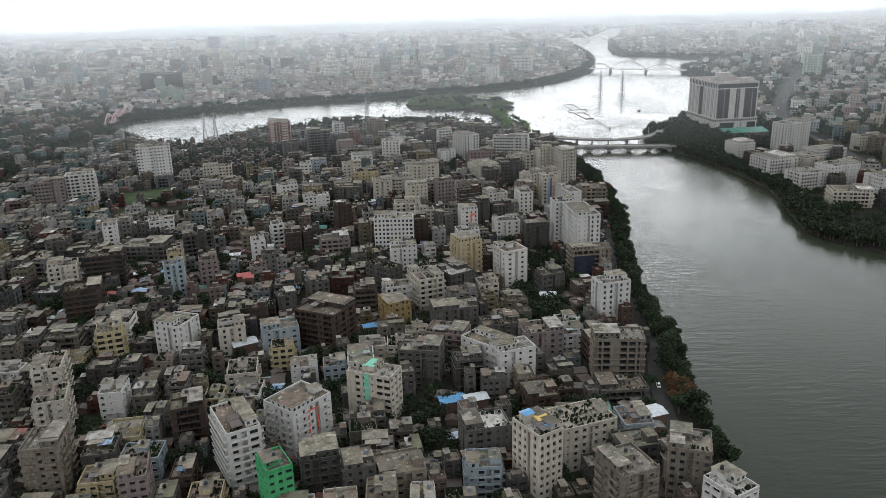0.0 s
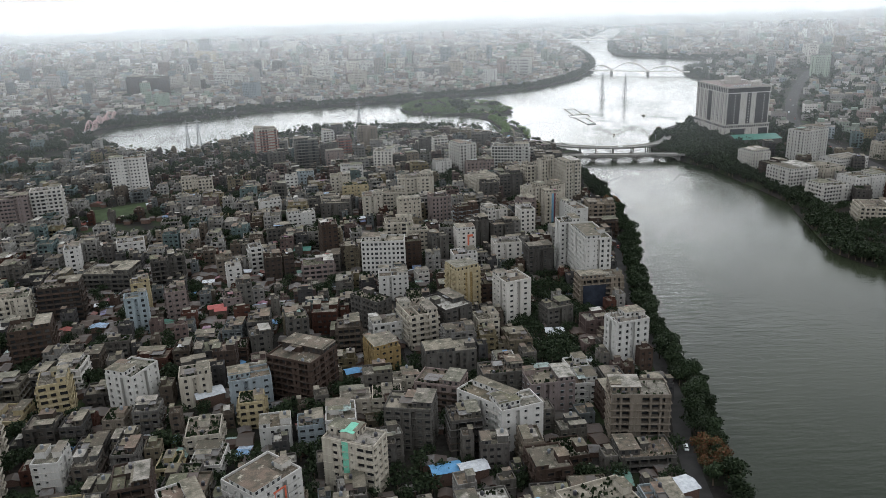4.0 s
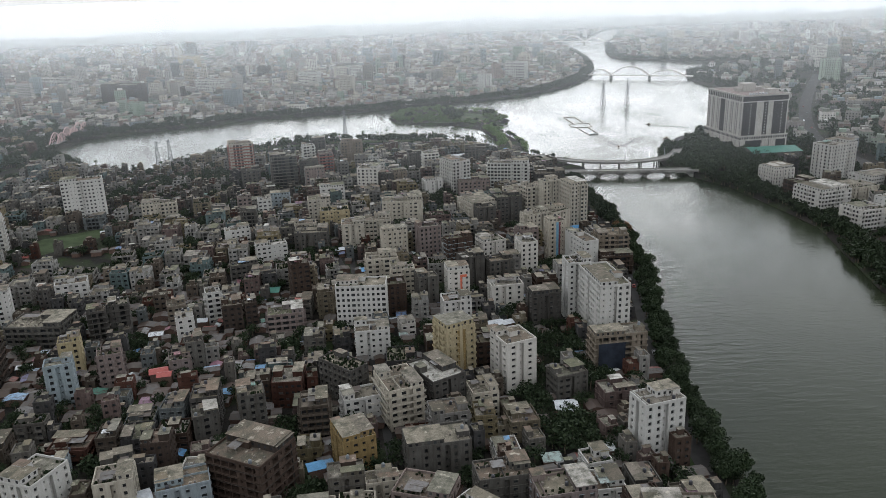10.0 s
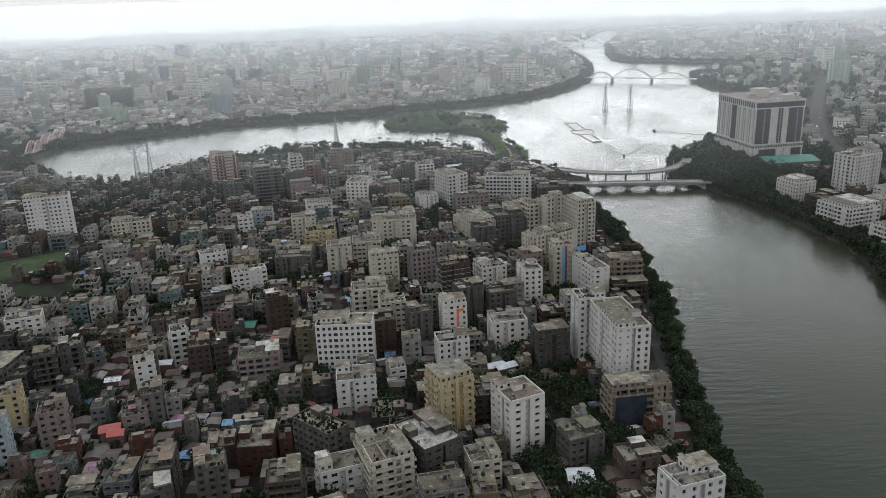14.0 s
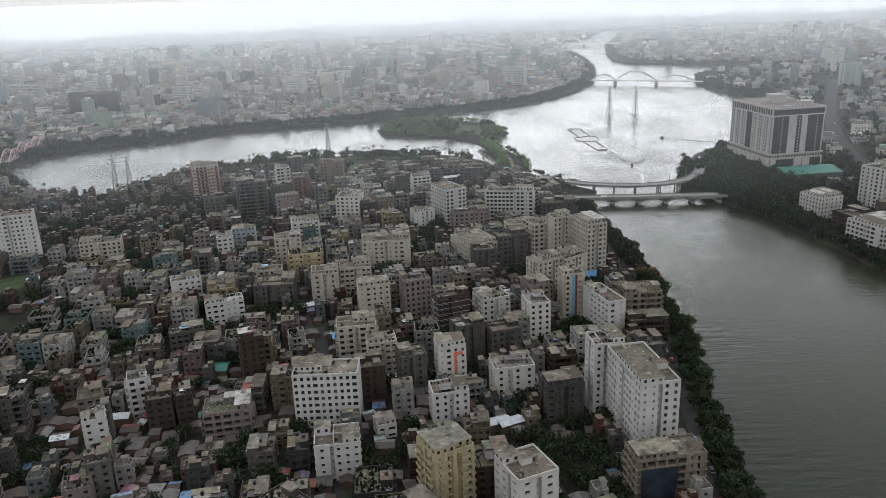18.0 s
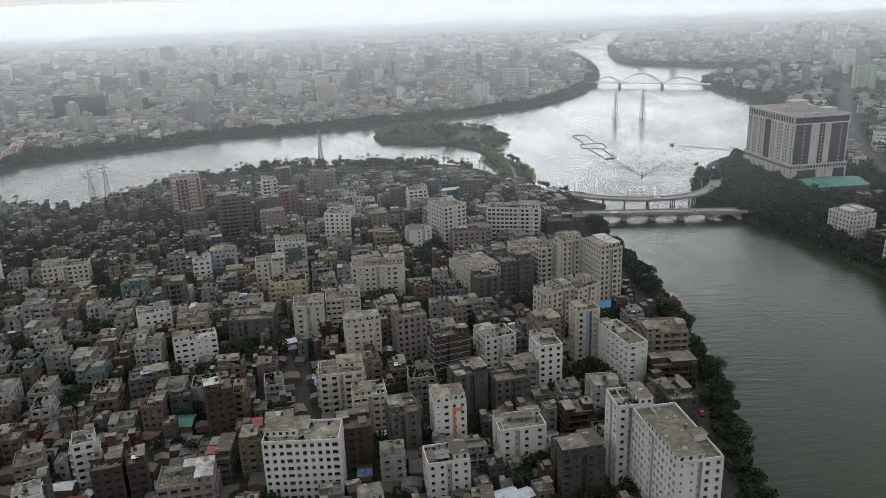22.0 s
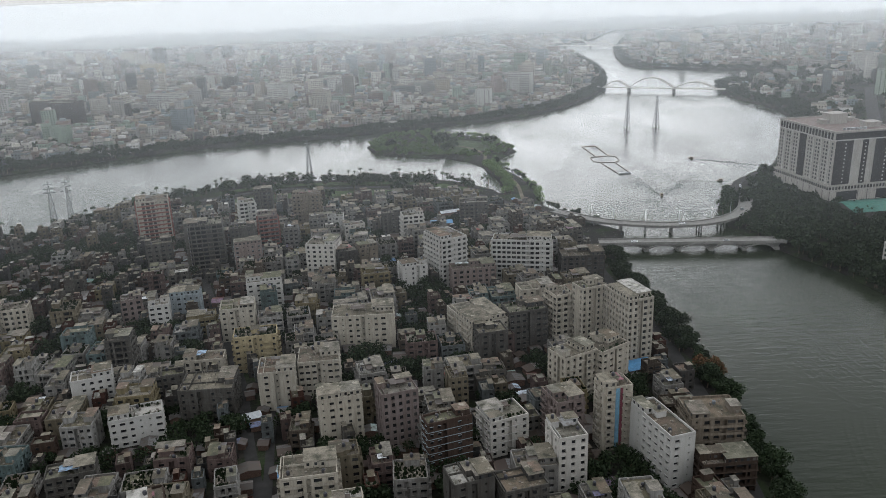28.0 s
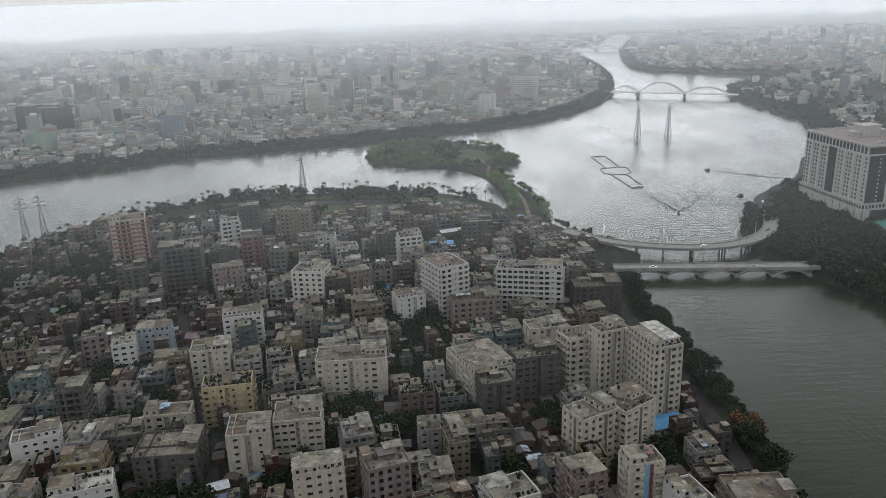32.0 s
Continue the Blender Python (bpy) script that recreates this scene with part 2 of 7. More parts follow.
def water_mat():
    """Grey-green lake water with small wind ripples and broader, slower patches."""
    m, nt, bsdf, _ = tree_of("lake_water")
    patch = ramp(nt, noise_at(nt, 0.006, 3.0, 0.5), (0.35, (0.010, 0.014, 0.008)), (0.65, (0.018, 0.022, 0.013)))
    nt.links.new(patch, bsdf.inputs["Base Color"])
    bsdf.inputs["IOR"].default_value = 1.14
    r = ramp(nt, noise_at(nt, 0.012, 4.0, 0.55, (1, 0.5, 1)), (0.35, 0.13), (0.65, 0.24))
    nt.links.new(r, bsdf.inputs["Roughness"])
    calm = ramp(nt, noise_at(nt, 0.011, 4.0, 0.6, (1, 0.6, 1)), (0.44, 0.12), (0.62, 1.0))
    swell = mixer(nt, "MULTIPLY", 1.0, noise_at(nt, 0.28, 3.0, 0.5, (0.22, 1.0, 1)), calm)
    ripples = mixer(nt, "ADD", 1.0, noise_at(nt, 0.6, 4.0, 0.6, (0.5, 1, 1)), mixer(nt, "MULTIPLY", 1.0, swell, (3.2, 3.2, 3.2)))
    bumped(nt, bsdf, ripples, 0.34, 0.3)
    return m


M_WATER = water_mat()

# ---- mesh helpers ----
class Build:
    """Gathers quads and boxes for one mesh."""

    def __init__(self):
        self.v, self.f, self.m = [], [], []

    def face(self, pts, m=0):
        n = len(self.v)
        self.v.extend(tuple(p) for p in pts)
        self.f.append(tuple(range(n, n + len(pts))))
        self.m.append(m)

    def box(self, x0, y0, z0, x1, y1, z1, m=0, top=None):
        n = len(self.v)
        self.v += [(x0, y0, z0), (x1, y0, z0), (x1, y1, z0), (x0, y1, z0), (x0, y0, z1), (x1, y0, z1), (x1, y1, z1), (x0, y1, z1)]
        self.f += [(n, n + 3, n + 2, n + 1), (n + 4, n + 5, n + 6, n + 7), (n, n + 1, n + 5, n + 4), (n + 1, n + 2, n + 6, n + 5), (n + 2, n + 3, n + 7, n + 6), (n + 3, n, n + 4, n + 7)]
        self.m += [m, m if top is None else top, m, m, m, m]

    def capped(self, x0, y0, z0, x1, y1, z1, lip):
        """A roof hut in one piece: walls (slot 0) under an overhanging slab (slot 1)."""
        n = len(self.v)
        for z, o in ((z0, 0), (z1, 0), (z1, lip), (z1 + 0.15, lip)):
            self.v += [(x0 - o, y0 - o, z), (x1 + o, y0 - o, z), (x1 + o, y1 + o, z), (x0 - o, y1 + o, z)]
        for j in range(3):
            self.f += [(n + 4 * j + k, n + 4 * j + (k + 1) % 4, n + 4 * j + 4 + (k + 1) % 4, n + 4 * j + 4 + k) for k in range(4)]
            self.m += [0] * 4
        self.f.append((n + 12, n + 13, n + 14, n + 15))
        self.m.append(1)

    def beam(self, a, b, r, m=0, r2=None):
        """A square bar from a to b."""
        a, b = Vector(a), Vector(b)
        d = (b - a).normalized()
        s = d.cross(Vector((0, 0, 1)) if abs(d.z) < 0.9 else Vector((1, 0, 0))).normalized()
        u = d.cross(s)
        r2 = r if r2 is None else r2
        n = len(self.v)
        for p, q in ((a, r), (b, r2)):
            self.v += [tuple(p + s * q * i + u * q * j) for i, j in ((-1, -1), (1, -1), (1, 1), (-1, 1))]
        self.f += [(n, n + 1, n + 5, n + 4), (n + 1, n + 2, n + 6, n + 5), (n + 2, n + 3, n + 7, n + 6), (n + 3, n, n + 4, n + 7), (n + 3, n + 2, n + 1, n), (n + 4, n + 5, n + 6, n + 7)]
        self.m += [m] * 6

    def drum(self, x, y, z0, z1, r, sides=10, m=0, r2=None):
        n = len(self.v)
        r2 = r if r2 is None else r2
        for z, q in ((z0, r), (z1, r2)):
            self.v += [(x + q * math.cos(2 * math.pi * k / sides), y + q * math.sin(2 * math.pi * k / sides), z) for k in range(sides)]
        self.f += [(n + k, n + (k + 1) % sides, n + sides + (k + 1) % sides, n + sides + k) for k in range(sides)]
        self.f += [tuple(range(n + sides, n + 2 * sides)), tuple(range(n + sides - 1, n - 1, -1))]
        self.m += [m] * (sides + 2)

    def mesh(self, name, *mats):
        me = bpy.data.meshes.new(name)
        me.from_pydata(self.v, [], self.f)
        for mat in mats:
            me.materials.append(mat)
        if len(mats) > 1:
            me.polygons.foreach_set("material_index", self.m)
        me.update()
        return me


def thing(name, mesh, m=None, label="", category="", group="", kind=""):
    ob = new(name, mesh)
    if m is not None:
        ob.matrix_world = m
    return tagged(ob, label, category, group, kind)


def part(name, mesh, parent, m=None, label="", kind=""):
    """One mesh object under a thing or a part."""
    ob = new(name, mesh)
    ob.parent = parent
    if m is not None:
        ob.matrix_basis = m
    return tagged(ob, label, kind=kind)


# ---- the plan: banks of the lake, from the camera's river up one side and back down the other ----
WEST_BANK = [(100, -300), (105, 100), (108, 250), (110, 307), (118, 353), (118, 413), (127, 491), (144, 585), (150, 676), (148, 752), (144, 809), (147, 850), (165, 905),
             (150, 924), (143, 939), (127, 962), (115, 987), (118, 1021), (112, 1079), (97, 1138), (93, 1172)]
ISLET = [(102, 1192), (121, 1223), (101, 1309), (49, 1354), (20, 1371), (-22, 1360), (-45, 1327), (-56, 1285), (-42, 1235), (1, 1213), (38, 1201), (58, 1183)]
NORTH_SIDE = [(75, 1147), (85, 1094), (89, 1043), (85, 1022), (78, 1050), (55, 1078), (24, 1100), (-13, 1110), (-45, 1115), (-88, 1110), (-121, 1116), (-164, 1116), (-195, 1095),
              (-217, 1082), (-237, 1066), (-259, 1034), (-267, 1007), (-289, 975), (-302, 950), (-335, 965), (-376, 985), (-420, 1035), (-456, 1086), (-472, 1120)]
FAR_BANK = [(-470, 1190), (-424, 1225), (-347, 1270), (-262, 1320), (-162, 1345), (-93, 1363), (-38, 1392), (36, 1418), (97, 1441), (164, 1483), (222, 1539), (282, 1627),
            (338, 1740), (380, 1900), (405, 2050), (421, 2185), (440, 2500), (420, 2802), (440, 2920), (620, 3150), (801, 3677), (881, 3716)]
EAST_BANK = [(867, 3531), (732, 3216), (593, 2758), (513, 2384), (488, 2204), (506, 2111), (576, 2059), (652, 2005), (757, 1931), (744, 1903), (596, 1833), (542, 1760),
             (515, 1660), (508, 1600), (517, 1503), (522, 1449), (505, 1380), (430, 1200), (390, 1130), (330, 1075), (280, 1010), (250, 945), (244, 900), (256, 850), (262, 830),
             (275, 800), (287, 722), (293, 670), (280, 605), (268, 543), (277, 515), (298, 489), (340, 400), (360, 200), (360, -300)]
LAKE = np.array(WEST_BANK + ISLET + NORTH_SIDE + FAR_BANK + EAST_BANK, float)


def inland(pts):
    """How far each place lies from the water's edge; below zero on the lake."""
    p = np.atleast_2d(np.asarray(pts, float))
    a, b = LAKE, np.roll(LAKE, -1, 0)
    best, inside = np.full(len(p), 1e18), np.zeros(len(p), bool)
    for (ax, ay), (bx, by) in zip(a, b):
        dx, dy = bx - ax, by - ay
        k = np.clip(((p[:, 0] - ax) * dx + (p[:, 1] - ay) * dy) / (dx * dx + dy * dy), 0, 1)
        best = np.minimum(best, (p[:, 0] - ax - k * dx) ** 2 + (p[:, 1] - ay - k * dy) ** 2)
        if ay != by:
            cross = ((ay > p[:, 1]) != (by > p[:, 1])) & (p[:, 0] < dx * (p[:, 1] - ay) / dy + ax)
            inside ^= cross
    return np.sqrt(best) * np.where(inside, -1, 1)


STREET_Z = 2.5


def ground_z(d):
    return np.clip(d * 0.45 + 0.15, -3.0, STREET_Z)


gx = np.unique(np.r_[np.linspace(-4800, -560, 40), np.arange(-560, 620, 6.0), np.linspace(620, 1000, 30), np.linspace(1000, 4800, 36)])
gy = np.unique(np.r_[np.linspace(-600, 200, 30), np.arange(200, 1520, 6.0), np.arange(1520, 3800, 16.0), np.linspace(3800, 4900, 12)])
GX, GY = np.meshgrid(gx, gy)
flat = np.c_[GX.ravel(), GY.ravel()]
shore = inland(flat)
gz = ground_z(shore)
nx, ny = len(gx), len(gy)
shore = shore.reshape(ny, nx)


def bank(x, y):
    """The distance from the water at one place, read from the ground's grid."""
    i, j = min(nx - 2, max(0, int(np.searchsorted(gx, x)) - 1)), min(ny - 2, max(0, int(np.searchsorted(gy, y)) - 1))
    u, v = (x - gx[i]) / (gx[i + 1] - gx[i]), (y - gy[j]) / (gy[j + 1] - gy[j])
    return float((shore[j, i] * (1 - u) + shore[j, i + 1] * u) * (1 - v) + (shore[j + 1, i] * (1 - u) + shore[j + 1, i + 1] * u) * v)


def level(x, y):
    return min(STREET_Z, max(-3.0, bank(x, y) * 0.45 + 0.15))


quad = (np.arange(nx - 1)[None, :] + nx * np.arange(ny - 1)[:, None]).ravel()
me = bpy.data.meshes.new("ground")
me.from_pydata(np.c_[flat, gz].tolist(), [], np.c_[quad, quad + 1, quad + nx + 1, quad + nx].tolist())
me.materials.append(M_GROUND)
me.polygons.foreach_set("use_smooth", [True] * len(me.polygons))
thing("ground", me, None, "dusty earth and dark lanes of the city", "ground", kind="structure")

b = Build()
b.face([(-900, -500, 0), (1300, -500, 0), (1300, 4000, 0), (-900, 4000, 0)])
thing("water", b.mesh("water", M_WATER), None, "grey-green lake water with faint ripples", "water", kind="structure")


def ribbon(name, path, width, z, mat, label, category, thick=0.25, kind="structure"):
    """A road or path of even width along a plan line."""
    pts = [Vector((x, y, 0)) for x, y in path]
    b = Build()
    left, right = [], []
    for i, p in enumerate(pts):
        d = (pts[min(i + 1, len(pts) - 1)] - pts[max(i - 1, 0)]).normalized()
        s = Vector((-d.y, d.x, 0)) * width / 2
        left.append(p + s), right.append(p - s)
    for i in range(len(pts) - 1):
        q = [left[i], right[i], right[i + 1], left[i + 1]]
        b.face([(v.x, v.y, z) for v in q])
        for u, v in ((left[i], left[i + 1]), (right[i + 1], right[i])):
            b.face([(u.x, u.y, z - thick), (u.x, u.y, z), (v.x, v.y, z), (v.x, v.y, z - thick)])
    return thing(name, b.mesh(name, mat), None, label, category, kind=kind)


def smooth(path, step=8.0):
    """A plan line rounded by splines."""
    p = [Vector((x, y, 0)) for x, y in path]
    p = [2 * p[0] - p[1], *p, 2 * p[-1] - p[-2]]
    out = []
    for i in range(1, len(p) - 2):
        n = max(2, int((p[i + 1] - p[i]).length / step))
        for k in range(n):
            t = k / n
            q = 0.5 * (2 * p[i] + (p[i + 1] - p[i - 1]) * t + (2 * p[i - 1] - 5 * p[i] + 4 * p[i + 1] - p[i + 2]) * t * t + (3 * p[i] - p[i - 1] - 3 * p[i + 1] + p[i + 2]) * t**3)
            out.append((q.x, q.y))
    out.append((p[-2].x, p[-2].y))
    return out


RIVER_ROAD = smooth([(88, 150), (91, 250), (95, 307), (104, 353), (107, 413), (116, 491), (130, 585), (136, 676), (132, 752), (127, 809), (128, 850), (130, 880)])
ribbon("road", RIVER_ROAD, 7.0, STREET_Z + 0.12, M_ROAD, "grey asphalt riverside road behind the trees", "road")
PROMENADE = smooth([(130, 880), (118, 925), (100, 965), (70, 1010), (45, 1040), (0, 1062), (-60, 1070), (-130, 1070), (-185, 1045), (-225, 1005), (-255, 950), (-275, 900), (-330, 880), (-420, 900)])
ribbon("road", PROMENADE, 7.0, STREET_Z + 0.13, M_ROAD, "curving grey lakeside ring road", "road")
CAUSEWAY = smooth([(100, 1000), (101, 1060), (92, 1115), (80, 1165), (82, 1200), (70, 1240), (40, 1275)])
ribbon("footpath", CAUSEWAY, 3.2, STREET_Z + 0.14, M_BANK, "pale earth footpath out to the islet", "path")
MAIN_STREET = smooth([(-28, 535), (-36, 560), (-48, 592), (-60, 630), (-74, 680), (-98, 744), (-127, 818), (-142, 865)], 15)
ribbon("road", MAIN_STREET, 5.0, STREET_Z + 0.11, M_ROAD, "narrow grey street between apartment blocks", "road")
SIDE_STREET = smooth([(-12, 380), (-22, 450), (-40, 560), (-52, 640), (-62, 720)], 20)
ribbon("road", SIDE_STREET, 3.6, STREET_Z + 0.10, M_ROAD, "narrow shaded lane between houses", "road")
EAST_ROAD = smooth([(285, 975), (300, 1030), (360, 1090), (410, 1180)])
ribbon("road", EAST_ROAD, 8.0, STREET_Z + 0.12, M_ROAD, "asphalt road curving round the tower", "road")
HIGHWAY = smooth([(420, 700), (432, 860), (440, 960), (470, 1060), (530, 1200), (620, 1380), (760, 1640)])
ribbon("road", HIGHWAY, 16.0, STREET_Z + 0.12, M_ROAD, "broad grey avenue with traffic lanes", "road")
ROADS = [(RIVER_ROAD, 3.2), (PROMENADE, 6), (MAIN_STREET, 2.2), (SIDE_STREET, 1.6), (EAST_ROAD, 8), (HIGHWAY, 12)]
ROAD_PTS = np.array([(x, y, w) for line, w in ROADS for x, y in smooth(line, 5.0)])


def off_roads(x, y, r):
    return bool(np.all(np.hypot(ROAD_PTS[:, 0] - x, ROAD_PTS[:, 1] - y) > ROAD_PTS[:, 2] + r))


# ---- haze: upright see-through sheets added to stand in for hazy air, denser with distance, and the pale far sky ----
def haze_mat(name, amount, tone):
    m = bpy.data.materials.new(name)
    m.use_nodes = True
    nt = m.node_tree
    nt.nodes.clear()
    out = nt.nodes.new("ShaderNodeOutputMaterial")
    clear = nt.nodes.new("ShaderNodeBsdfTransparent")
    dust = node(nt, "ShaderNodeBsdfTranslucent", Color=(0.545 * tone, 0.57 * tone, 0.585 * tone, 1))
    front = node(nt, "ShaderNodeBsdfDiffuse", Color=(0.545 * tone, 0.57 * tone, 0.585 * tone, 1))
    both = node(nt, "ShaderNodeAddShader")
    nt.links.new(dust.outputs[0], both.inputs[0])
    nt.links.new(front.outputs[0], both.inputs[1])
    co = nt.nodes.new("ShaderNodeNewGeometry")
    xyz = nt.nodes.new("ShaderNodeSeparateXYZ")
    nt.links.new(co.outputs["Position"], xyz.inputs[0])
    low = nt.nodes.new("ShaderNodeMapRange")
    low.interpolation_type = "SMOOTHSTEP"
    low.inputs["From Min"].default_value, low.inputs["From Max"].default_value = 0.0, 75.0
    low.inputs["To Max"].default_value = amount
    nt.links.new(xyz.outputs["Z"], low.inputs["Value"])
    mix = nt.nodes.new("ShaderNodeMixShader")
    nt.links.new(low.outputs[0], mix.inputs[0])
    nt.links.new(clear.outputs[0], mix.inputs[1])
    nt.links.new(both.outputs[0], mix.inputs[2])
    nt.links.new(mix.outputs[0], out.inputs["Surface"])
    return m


# Each sheet's opacity and tone paint in the haze for its distance.
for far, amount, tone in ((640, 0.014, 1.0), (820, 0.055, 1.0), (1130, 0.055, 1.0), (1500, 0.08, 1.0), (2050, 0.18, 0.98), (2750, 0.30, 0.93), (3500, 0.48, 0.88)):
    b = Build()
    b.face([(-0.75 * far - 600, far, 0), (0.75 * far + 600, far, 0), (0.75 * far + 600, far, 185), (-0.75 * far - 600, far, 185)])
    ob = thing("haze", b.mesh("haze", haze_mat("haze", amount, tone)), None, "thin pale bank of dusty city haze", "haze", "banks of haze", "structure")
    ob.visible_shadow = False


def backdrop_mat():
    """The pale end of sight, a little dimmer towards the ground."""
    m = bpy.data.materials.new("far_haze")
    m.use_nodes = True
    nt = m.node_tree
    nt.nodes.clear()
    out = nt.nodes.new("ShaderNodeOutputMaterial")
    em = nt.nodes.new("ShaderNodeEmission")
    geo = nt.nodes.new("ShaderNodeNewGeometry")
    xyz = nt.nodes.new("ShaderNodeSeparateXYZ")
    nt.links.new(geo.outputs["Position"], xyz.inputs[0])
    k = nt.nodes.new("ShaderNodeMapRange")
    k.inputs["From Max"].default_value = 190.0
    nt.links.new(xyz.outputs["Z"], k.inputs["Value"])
    # The haze's fade is painted into this glow, from ground to sky.
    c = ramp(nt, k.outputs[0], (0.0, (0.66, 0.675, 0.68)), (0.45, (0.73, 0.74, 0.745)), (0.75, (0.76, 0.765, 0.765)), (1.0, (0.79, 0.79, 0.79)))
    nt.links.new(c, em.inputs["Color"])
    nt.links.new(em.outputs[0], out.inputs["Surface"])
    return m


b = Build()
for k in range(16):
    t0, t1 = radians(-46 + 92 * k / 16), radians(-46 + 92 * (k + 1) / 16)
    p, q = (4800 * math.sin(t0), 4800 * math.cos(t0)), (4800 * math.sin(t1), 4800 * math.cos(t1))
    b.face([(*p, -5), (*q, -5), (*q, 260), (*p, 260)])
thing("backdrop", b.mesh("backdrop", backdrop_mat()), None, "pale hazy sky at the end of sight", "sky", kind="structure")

# ---- houses ----
STOREY = 3.05
CACHE = {}


def house_walls(w, d, n, style, seed):
    """Walls with real window recesses, their panes by storey, and ledges. Returns (walls, [panes], ledges)."""
    rnd = random.Random(seed)
    wall, ledge, stacks = Build(), Build(), []
    panes = [Build() for _ in range(n)]
    h = n * STOREY
    pitch = {"office": 2.6, "slim": 2.5}.get(style, rnd.choice((2.7, 3.0, 3.4)))
    ww = {"office": 1.7, "slim": 1.4, "band": 2.1, "slab": 3.0}.get(style, rnd.choice((1.2, 1.5, 1.9)))
    wh = {"band": 1.75, "office": 1.6, "slab": 2.45}.get(style, rnd.choice((1.4, 1.7)))
    deep = 2.2 if style == "slab" else 0.6
    belts = style in ("plain", "balcony") and rnd.random() < 0.45
    sides = (((-w / 2, -d / 2), (1, 0), (0, -1), w), ((w / 2, -d / 2), (0, 1), (1, 0), d), ((w / 2, d / 2), (-1, 0), (0, 1), w), ((-w / 2, d / 2), (0, -1), (-1, 0), d))
    for side, ((ox, oy), (ux, uy), (mx, my), length) in enumerate(sides):
        bays = [(0.0, length, 0.0)]
        if length > 11.5 and style != "slab" and rnd.random() < 0.75:
            c, q = length * rnd.choice((0.5, 0.5, 0.38, 0.62)), rnd.uniform(0.7, 1.1)
            bays = [(0.0, c - q, 0.0), (c - q, c + q, -1.4), (c + q, length, 0.0)]

        def at(s, z, out=0.0):
            return (ox + ux * s + mx * out, oy + uy * s + my * out, z)

        for (_, s, o1), (_, _, o2) in zip(bays, bays[1:]):
            wall.face([at(s, 0, o1), at(s, 0, o2), at(s, h, o2), at(s, h, o1)] if o1 > o2 else [at(s, 0, o1), at(s, 0, o2), at(s, h, o2), at(s, h, o1)])
        for b0, b1, out in bays:
            long = b1 - b0
            cols = max(1, int((long - 0.4) / pitch))
            gap = long / cols
            opens = []
            for c in range(cols):
                mid = b0 + gap * (c + 0.5)
                kind = rnd.random()
                half = 0.35 if out else ww / 2 if kind < 0.74 else 0.35 if kind < 0.86 else ww * 0.72
                half = min(half, gap * (0.46 if style == "slab" else 0.42))
                if kind > 0.97 and cols > 2:
                    continue
                opens.append((mid - half, mid + half, half))
            low = 0.0
            for k in range(n):
                sill = 0.3 if style == "slab" else 0.8
                z0, z1 = k * STOREY + sill, k * STOREY + sill + wh
                wall.face([at(b0, low, out), at(b1, low, out), at(b1, z0, out), at(b0, z0, out)])
                s = b0
                for a, e, half in opens:
                    wall.face([at(s, z0, out), at(a, z0, out), at(a, z1, out), at(s, z1, out)])
                    za = z0 if half > 0.4 else z0 + wh * 0.45
                    if half <= 0.4:
                        wall.face([at(a, z0, out), at(e, z0, out), at(e, za, out), at(a, za, out)])
                    inn = out - deep
                    wall.face([at(a, za, out), at(a, za, inn), at(a, z1, inn), at(a, z1, out)])
                    wall.face([at(e, z1, out), at(e, z1, inn), at(e, za, inn), at(e, za, out)])
                    wall.face([at(a, za, inn), at(a, za, out), at(e, za, out), at(e, za, inn)])
                    wall.face([at(a, z1, out), at(a, z1, inn), at(e, z1, inn), at(e, z1, out)])
                    panes[k].face([at(a, za, inn), at(e, za, inn), at(e, z1, inn), at(a, z1, inn)])
                    if half > 0.4 and style not in ("office", "slim"):
                        p, q = at(a - 0.15, z1 + 0.05, 0.0), at(e + 0.15, z1 + 0.15, 0.28)
                        ledge.box(min(p[0], q[0]), min(p[1], q[1]), p[2], max(p[0], q[0]), max(p[1], q[1]), q[2])
                    s = e
                wall.face([at(s, z0, out), at(b1, z0, out), at(b1, z1, out), at(s, z1, out)])
                low = z1
            wall.face([at(b0, low, out), at(b1, low, out), at(b1, h, out), at(b0, h, out)])
        if belts:
            for k in range(1, n):
                p, q = at(0.05, k * STOREY - 0.12, 0.0), at(length - 0.05, k * STOREY + 0.12, 0.16)
                ledge.box(min(p[0], q[0]), min(p[1], q[1]), p[2], max(p[0], q[0]), max(p[1], q[1]), q[2])
        low = h - 0.3
        wall.face([at(0, low), at(length, low), at(length, h + 0.85), at(0, h + 0.85)])
        wall.face([at(length, h, -0.34), at(0, h, -0.34), at(0, h + 0.85, -0.34), at(length, h + 0.85, -0.34)])
        wall.face([at(0, h + 0.85), at(length, h + 0.85), at(length, h + 0.85, -0.34), at(0, h + 0.85, -0.34)])
        if style in ("balcony", "band", "slab") and length > 7:
            runs = [(0.6, length - 0.6)] if style == "band" else [(length * 0.08, length * 0.36), (length * 0.64, length * 0.92)] if length > 11 else [(length * 0.3, length * 0.72)]
            if style == "slab":
                runs = [(-0.3, length + 0.3)]
            if style != "slab" and side == 2:
                runs = []
            for a, e in runs:
                out = 0.5 if style == "slab" else 1.15
                one = Build()

                def rail(s0, s1, z0, z1, o0, o1):
                    p, q = at(s0, z0, o0), at(s1, z1, o1)
                    one.box(min(p[0], q[0]), min(p[1], q[1]), z0, max(p[0], q[0]), max(p[1], q[1]), z1)

                rail(a, e, -0.06, 0.1, 0.0, out)
                if style != "slab":
                    rail(a, e, 0.1, 0.95, out - 0.12, out)
                    rail(a, a + 0.1, 0.1, 0.95, 0.0, out - 0.12)
